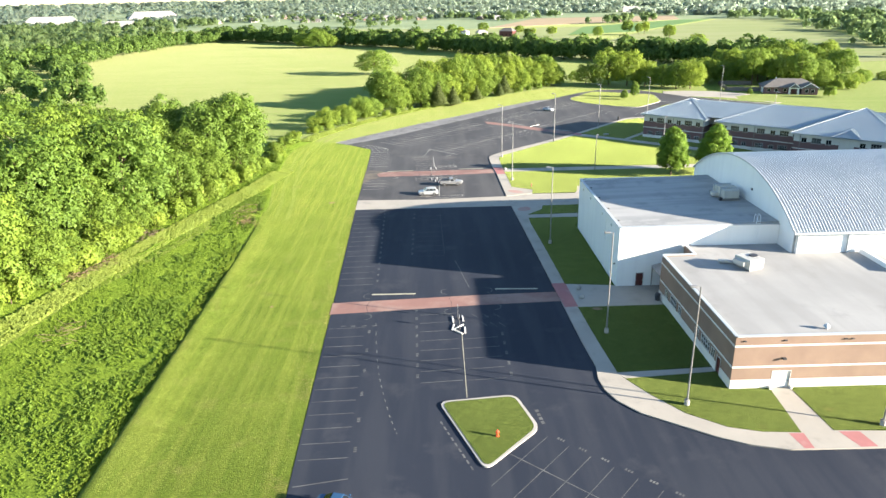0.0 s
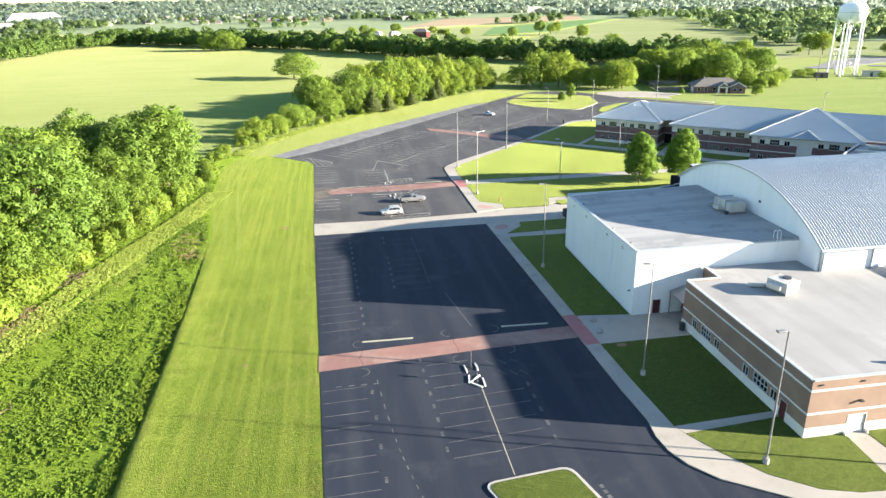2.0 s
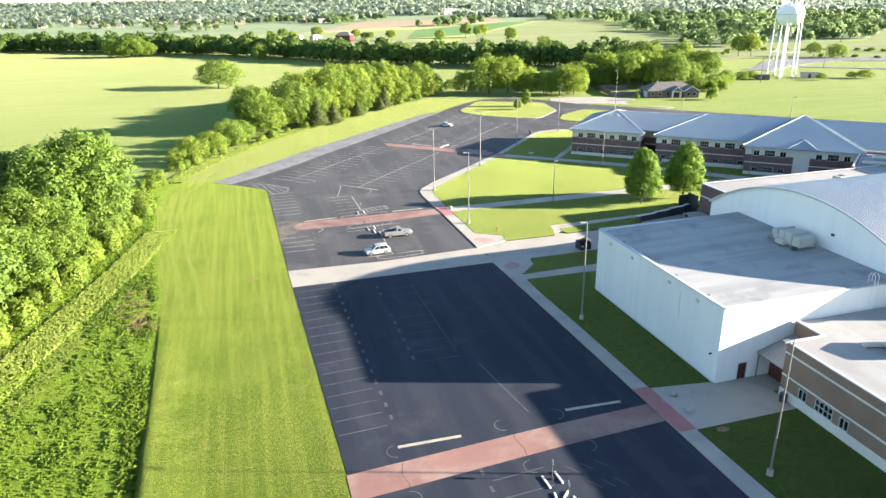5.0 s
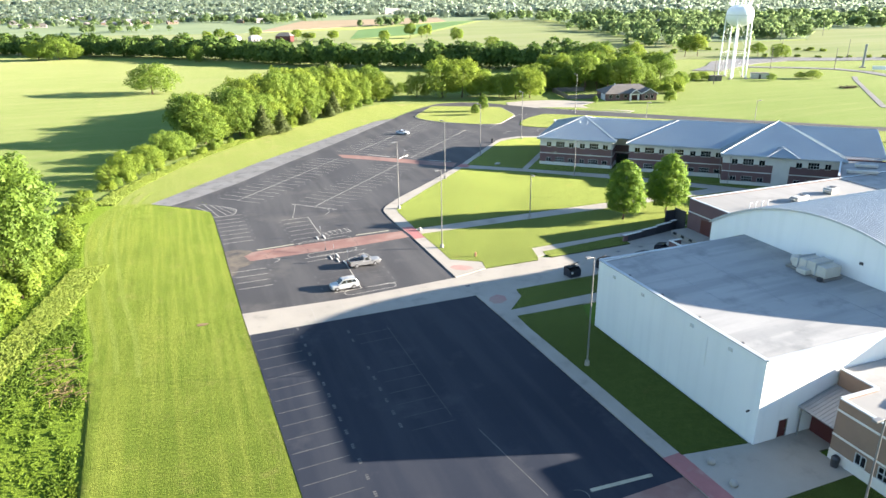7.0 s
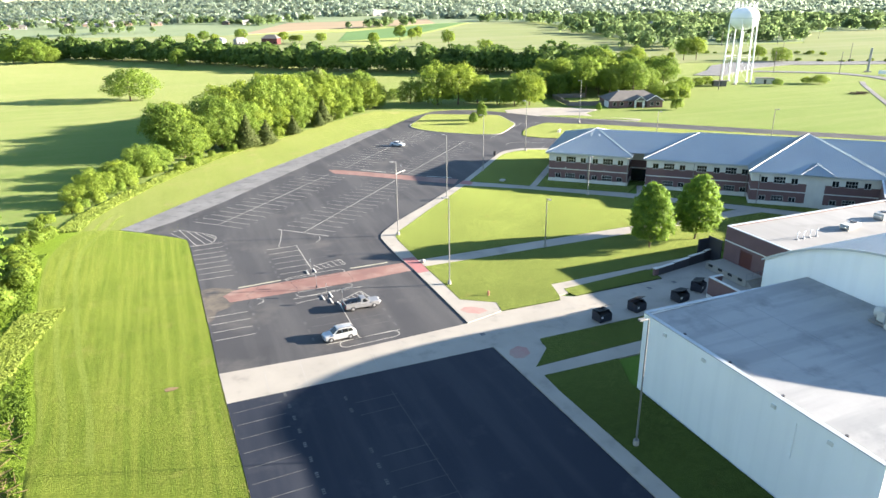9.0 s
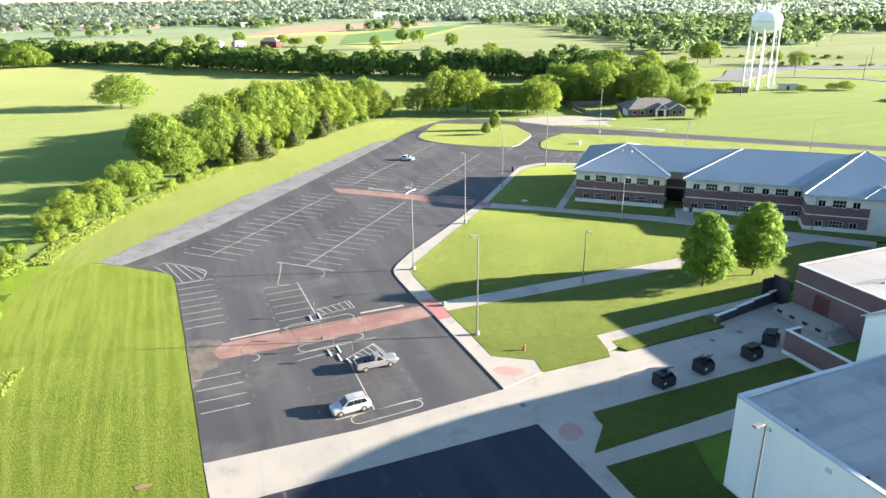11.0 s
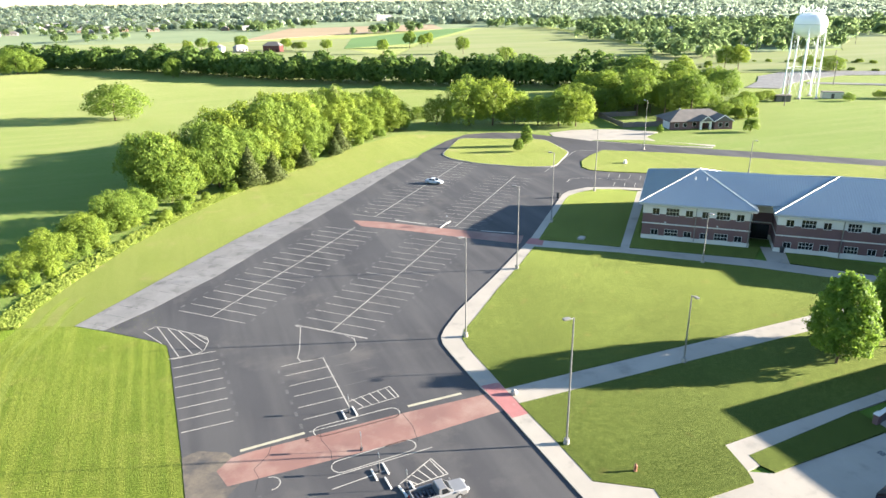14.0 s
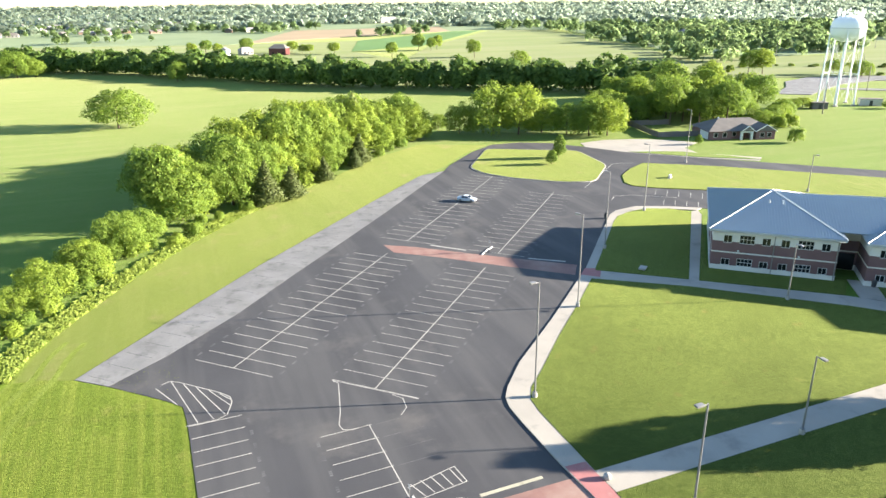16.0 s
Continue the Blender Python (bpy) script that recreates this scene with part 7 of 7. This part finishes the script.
# west bays of the south lot
for i in range(16):
    y = 143.4 - 2.66 * i
    stripe((west_edge(y) + 0.3, y - 0.1), (west_edge(y) + 5.7, y + 0.25), 0.1, lot_s, "faint")
    number_bar(west_edge(y) + 6.4, y + 1.5, 90, lot_s)
for i in range(12):
    y = 88.0 - 2.68 * i
    stripe((west_edge(y) + 0.3, y - 0.05), (west_edge(y) + 5.4, y + 0.2), 0.1, lot_s, "faint")
    if i % 2:
        number_bar(west_edge(y) + 6.0, y + 1.4, 90, lot_s)
stripe((-14.3, 54.4), (-9.0, 55.4), 0.12, lot_s, "faint")
# middle bays of the south lot
for i in range(11):
    y = 142.6 - 2.66 * i
    if i > 4 or i in (1, 2):
        stripe((-3.2 + 0.012 * i, y), (2.1, y + 0.1), 0.09, lot_s, "ghost")
        number_bar(-3.9, y + 1.3, 90, lot_s)
stripe((5.6, 101.5), (3.8, 113.5), 0.1, lot_s, "faint")
stripe((2.0, 117.0), (1.6, 141.0), 0.08, lot_s, "ghost")
for i in range(8):
    y = 92.0 - 2.7 * i
    stripe((-2.2 + 0.03 * i, y - 0.3), (3.2, y + 0.1), 0.1, lot_s, "faint")
    number_bar(-2.8 + 0.06 * i, y + 1.2, 90, lot_s)
    if i > 2:
        stripe((3.7, y), (8.6, y + 0.4), 0.08, lot_s, "faint")
        number_bar(9.3, y + 1.2, 90, lot_s)
stripe((3.5, 69.3), (3.65, 85.6), 0.09, lot_s, "yellow_paint")
for a, b in (((-9.9, 99.6), (-3.0, 99.5)), ((9.7, 100.6), (16.5, 100.3))):
    stripe(a, b, 0.45, lot_s, "yellow_paint", "stop_bar")
for a, b in (((-11.8, 179.9), (-4.9, 180.4)), ((7.2, 180.9), (14.0, 181.0))):
    stripe(a, b, 0.42, lot_n, "yellow_paint", "stop_bar")
for a, b in (((28.2, 248.8), (33.3, 243.5)), ((41.9, 235.1), (47.3, 231.0))):
    stripe(a, b, 0.42, lot_n, "paint", "stop_bar")
# dashed lane line and scuffed arrows
dash = [(-8.6, 89.5), (-8.2, 84.0), (-7.7, 79.0), (-7.3, 75.5), (-6.8, 72.5), (-6.2, 69.5), (-5.5, 66.2), (-4.8, 63.6), (-4.3, 62.0)]
for (x0, y0), (x1, y1) in zip(dash, dash[1:]):
    for k in (0.0, 0.5):
        stripe((x0 + (x1 - x0) * k, y0 + (y1 - y0) * k), (x0 + (x1 - x0) * (k + 0.2), y0 + (y1 - y0) * (k + 0.2)), 0.12, lot_s, "faint", "lane_dash")
for i in range(4):
    stripe((-13.6 + 1.5 * i, 88.7 - 0.05 * i), (-12.9 + 1.5 * i, 88.7), 0.2, lot_s, "faint", "lane_dash")
# half-round ends of the bay rows
for cx, cy, s in ((-10.2, 99.0, 90), (2.0, 100.0, 90), (8.2, 100.2, -90), (2.4, 92.6, 90), (9.0, 94.0, -90), (-10.4, 91.6, -90)):
    curve(arc_pts(cx, cy, 1.0, s, s + 180, 8), lot_s, 0.1, "faint")
for cx, cy, s in ((-9.5, 177.0, -90),):
    curve(arc_pts(cx - 0.2, cy - 3.6, 1.0, s, s + 180, 8), lot_n)
# bays on the south-east side of the island
d = Vector((7.7, -7.1)).normalized()
nrm = Vector((0.66, 0.75))
stripe((7.3, 58.6), (24.0, 43.2), 0.12, lot_s, "faint")
for i in range(7):
    p = Vector((8.4, 57.6)) + d * 2.62 * i
    stripe(p - nrm * 5.2, p + nrm * 4.9, 0.08, lot_s, "faint")
    q = p + nrm * 5.4 + d * 1.3
    number_bar(q.x, q.y, -42, lot_s)
# hatched accessible aisle marks beside the crossing
for i in range(3):
    stripe((6.6 + 1.3 * i, 89.0 - 0.2 * i), (7.4 + 1.3 * i, 87.6 - 0.2 * i), 0.08, lot_s, "faint")
    stripe((5.4 + 1.6 * i, 91.6), (6.3 + 1.6 * i, 90.4), 0.08, lot_s, "faint")
# north lot, west bays
for i in range(8):
    y = 203.6 - 2.55 * i
    stripe((west_edge(y) + 0.2, y), (west_edge(y) + 5.8, y + 0.1), 0.1, lot_n)
    number_bar(west_edge(y) + 6.3, y + 1.2, 90, lot_n)
for i in range(4):
    y = 170.2 - 2.6 * i
    stripe((west_edge(y) + 0.3, y), (west_edge(y) + 5.8, y + 0.05), 0.1, lot_n)
    number_bar(west_edge(y) + 6.4, y + 1.3, 90, lot_n)
hatch_out = [(-18.2, 203.8), (-22.0, 212.3), (-20.6, 214.2), (-19.6, 214.8), (-18.4, 214.0), (-14.0, 209.6), (-13.0, 208.2), (-12.9, 206.9), (-13.7, 204.4), (-14.8, 203.8), (-18.2, 203.8)]
curve(hatch_out[2:], lot_n, 0.12)
for a, b in (((-21.2, 213.6), (-18.9, 208.8)), ((-19.4, 214.6), (-16.9, 204.0)), ((-18.0, 213.4), (-15.2, 204.1)), ((-16.6, 212.0), (-13.9, 204.6)), ((-15.2, 210.6), (-13.1, 206.2)), ((-14.1, 209.4), (-13.0, 207.6))):
    stripe(a, b, 0.12, lot_n)
# north lot, middle group
for i in range(7):
    y = 196.0 - 2.6 * i
    stripe((-4.8 + 0.06 * i, y), (1.0, y + 0.15), 0.09, lot_n)
    number_bar(-5.3 + 0.06 * i, y - 1.3, 90, lot_n)
    if i < 4:
        stripe((1.4, y), (6.4, y + 0.2), 0.06, lot_n, "faint")
stripe((0.7, 196.2), (0.9, 183.4), 0.12, lot_n)
curve([(-0.8, 206.9), (-0.3, 206.2), (-1.6, 200.0), (-2.4, 197.4), (-2.2, 196.4), (-1.3, 196.0), (0.7, 196.2)], lot_n)
curve([(-0.9, 207.2), (7.6, 199.0)], lot_n, 0.11)
curve([(5.0, 201.2), (5.9, 199.8), (5.7, 197.9), (4.6, 196.6)], lot_n)
curve([(1.2, 184.6), (6.6, 185.9), (6.9, 183.3), (1.6, 182.6)], lot_n)
for i in range(5):
    stripe((1.6 + 1.1 * i, 185.0 + 0.2 * i), (2.4 + 1.0 * i, 182.9 + 0.12 * i), 0.1, lot_n)


def pill(x0, x1, y, r, tilt, lot):
    pts = [(x0, y - r), (x1, y - r + tilt)] + arc_pts(x1, y + tilt, r, -90, 90, 6) + [(x1, y + r + tilt), (x0, y + r)] + arc_pts(x0, y, r, 90, 270, 6)
    curve(pts, lot, 0.1)


pill(-3.0, 5.0, 180.0, 1.0, 0.4, lot_n)
pill(-2.6, 4.6, 173.3, 1.0, 0.6, lot_n)
pill(-0.4, 6.4, 154.4, 0.9, 0.4, lot_n)
stripe((-4.3, 172.0), (7.0, 172.6), 0.1, lot_n)
stripe((-4.3, 170.2), (1.3, 170.9), 0.1, lot_n)
stripe((-2.9, 155.3), (7.6, 155.6), 0.12, lot_n)
stripe((1.7, 155.4), (1.9, 167.0), 0.12, lot_n)
for i in range(1, 4):
    stripe((-3.9, 156.0 + 2.65 * i), (1.4, 156.1 + 2.65 * i), 0.06, lot_n, "faint")
    stripe((2.2, 156.0 + 2.65 * i), (7.2, 156.1 + 2.65 * i), 0.06, lot_n, "faint")
    number_bar(-4.3, 154.8 + 2.65 * i, 90, lot_n)
    number_bar(7.6, 154.8 + 2.65 * i, 90, lot_n)
curve([(2.0, 168.4), (6.2, 170.9), (6.9, 168.0), (2.6, 167.6)], lot_n, 0.12)
for i in range(5):
    stripe((2.6 + 0.85 * i, 168.9 + 0.45 * i), (3.6 + 0.72 * i, 167.7 + 0.1 * i), 0.1, lot_n)
# long slanted rows
r1, s1 = Vector((0.690, 0.724)), Vector((0.715, -0.699))


def bay_row(start, length, half_w, half_e, faint=0.1):
    start = Vector(start)
    stripe(start, start + r1 * length, 0.14, lot_n)
    n = int(length / 2.7)
    for i in range(n + 1):
        p = start + r1 * 2.7 * i
        stripe(p - s1 * half_w, p + s1 * half_e, faint, lot_n)
        for q in (p - s1 * (half_w + 0.5) + r1 * 1.3, p + s1 * (half_e + 0.5) + r1 * 1.3):
            number_bar(q.x, q.y, 46, lot_n)


bay_row((-11.9, 215.1), 45.0, 6.1, 6.1)
bay_row((3.5, 203.2), 42.5, 5.9, 5.8, 0.08)
bay_row((25.0, 253.0), 55.0, 5.9, 5.9)
bay_row((38.1, 239.6), 45.0, 5.8, 5.0, 0.08)
for i in range(6):
    p = Vector((93.0 + 2.0 * i, 264.0 - 1.75 * i))
    stripe(p, p + Vector((-3.0, -3.4)), 0.1, lot_n)
    q = Vector((86.5 + 2.0 * i, 253.2 - 1.5 * i))
    stripe(q, q + Vector((2.6, 3.0)), 0.1, lot_n)
curve([(78.0, 261.0), (80.5, 263.5), (84.5, 263.0), (93.0, 256.6)], lot_n, 0.12)
curve([(78.6, 273.0), (100.0, 292.0), (106.0, 290.5)], lot_n, 0.12)
# unreadable kerb lettering beside the island
for i in range(9):
    stripe((0.3 + 0.36 * i, 64.6 - 0.98 * i), (0.5 + 0.36 * i, 64.0 - 0.98 * i), 0.2, lot_s, "faint", "letter_mark")
for i in range(4):
    stripe((11.2 + 0.1 * i, 66.4 - 0.75 * i), (11.3 + 0.1 * i, 65.9 - 0.75 * i), 0.4, lot_s, "faint", "letter_mark")

# worn joints across the strip beside the far lot
strip = bpy.data.objects["gravel_strip"]
for i in range(34):
    k = i / 33
    a, b = Vector((-25.6, 216.9)).lerp(Vector((46.5, 296.6)), k), Vector((-29.4, 220.6)).lerp(Vector((43.2, 298.6)), k)
    stripe(a.lerp(b, 0.08), a.lerp(b, 0.92), 0.06, strip, "old_asphalt", "joint", 0.013)
# seams in the concrete road, cracks and bare patches
road_joints = bpy.data.objects["concrete_road"]
for i in range(13):
    x = -12.0 + 4.6 * i
    stripe((x, 146.1), (x + 0.2, 152.3), 0.05, road_joints, "kerb", "joint", 0.006)
for x, y, sx, sy in ((-23.0, 151.6, 0.9, 0.45), (-25.0, 96.0, 0.3, 0.25), (24.0, 92.0, 0.8, 0.5)):
    bm = bmesh.new()
    rs = random.Random(int(100 + x))
    ring = [(sx * rs.uniform(0.7, 1.2) * math.cos(k * math.tau / 12), sy * rs.uniform(0.7, 1.2) * math.sin(k * math.tau / 12)) for k in range(12)]
    prism(bm, ring, 0.0, 0.06)
    ob = tagged(part("dirt_patch", bm, M["dirt"]), "patch of bare brown dirt in the grass", "dirt patch")
    ob.location = (x, y, -0.05 if x < 0 else 0.12)

# heaps of cut brush along the woods
for x, y, n, seed in ((-59.6, 116.5, 110, 1), (-61.5, 111.0, 80, 6), (-57.2, 132.0, 90, 2), (-53.5, 90.0, 30, 3), (-39.5, 139.0, 50, 4), (-41.0, 146.0, 40, 5)):
    rs = random.Random(seed)
    heap = thing("brush_pile", "low brown heap of dry brush in the long grass", "brush pile", x, y, -0.05, group="brush heaps")
    bm = bmesh.new()
    for i in range(n):
        u, v, a = rs.gauss(0, 1.3), rs.gauss(0, 2.0), rs.uniform(0, math.tau)
        tube(bm, (u - 0.8 * math.cos(a), v - 0.8 * math.sin(a), 0.1), (u + 0.8 * math.cos(a), v + 0.8 * math.sin(a), rs.uniform(0.2, 0.7)), 0.045, 0.02, 4)
    tagged(part("brush", bm, M["twig"], heap), kind="stuff")

# dry, worn grass along the edge of the lot
def on_edge(rs):
    while True:
        y = 46 + 105 * rs.rand() ** 1.2
        x = west_edge(y) - 0.1 - abs(rs.normal()) * 1.5
        if noise.noise(Vector((x * 0.5, y * 0.16, 5.0))) + 0.4 * noise.noise(Vector((x * 2, y * 1.3, 1.0))) > 0.08:
            return x, y, 0.6 + 0.8 * rs.rand()


tufts("dry_grass", "dry straw-coloured grass along the asphalt edge", 4200, 14, on_edge, 0.03, M["dry"])
# cracks across the painted crossings
for lot, pts in ((lot_s, ((-10.6, 91.4), (-10.1, 93.6), (-10.5, 95.2), (-9.8, 97.6), (-9.9, 99.2))), (lot_s, ((2.2, 92.8), (2.6, 95.4), (2.3, 97.4), (2.8, 99.6))), (lot_n, ((-11.2, 172.8), (-10.6, 174.8), (-10.9, 176.2), (-9.2, 178.0), (-8.6, 179.6))), (lot_n, ((-3.4, 173.6), (-3.0, 176.2), (-3.5, 178.4), (-3.2, 180.6))), (lot_n, ((6.0, 174.2), (6.4, 177.0), (6.1, 180.2)))):
    bm = bmesh.new()
    for p, q in zip(pts, pts[1:]):
        line_box(bm, p, q, 0.05, 0.004, 0.009)
    part("crack", bm, M["rubber"], lot)
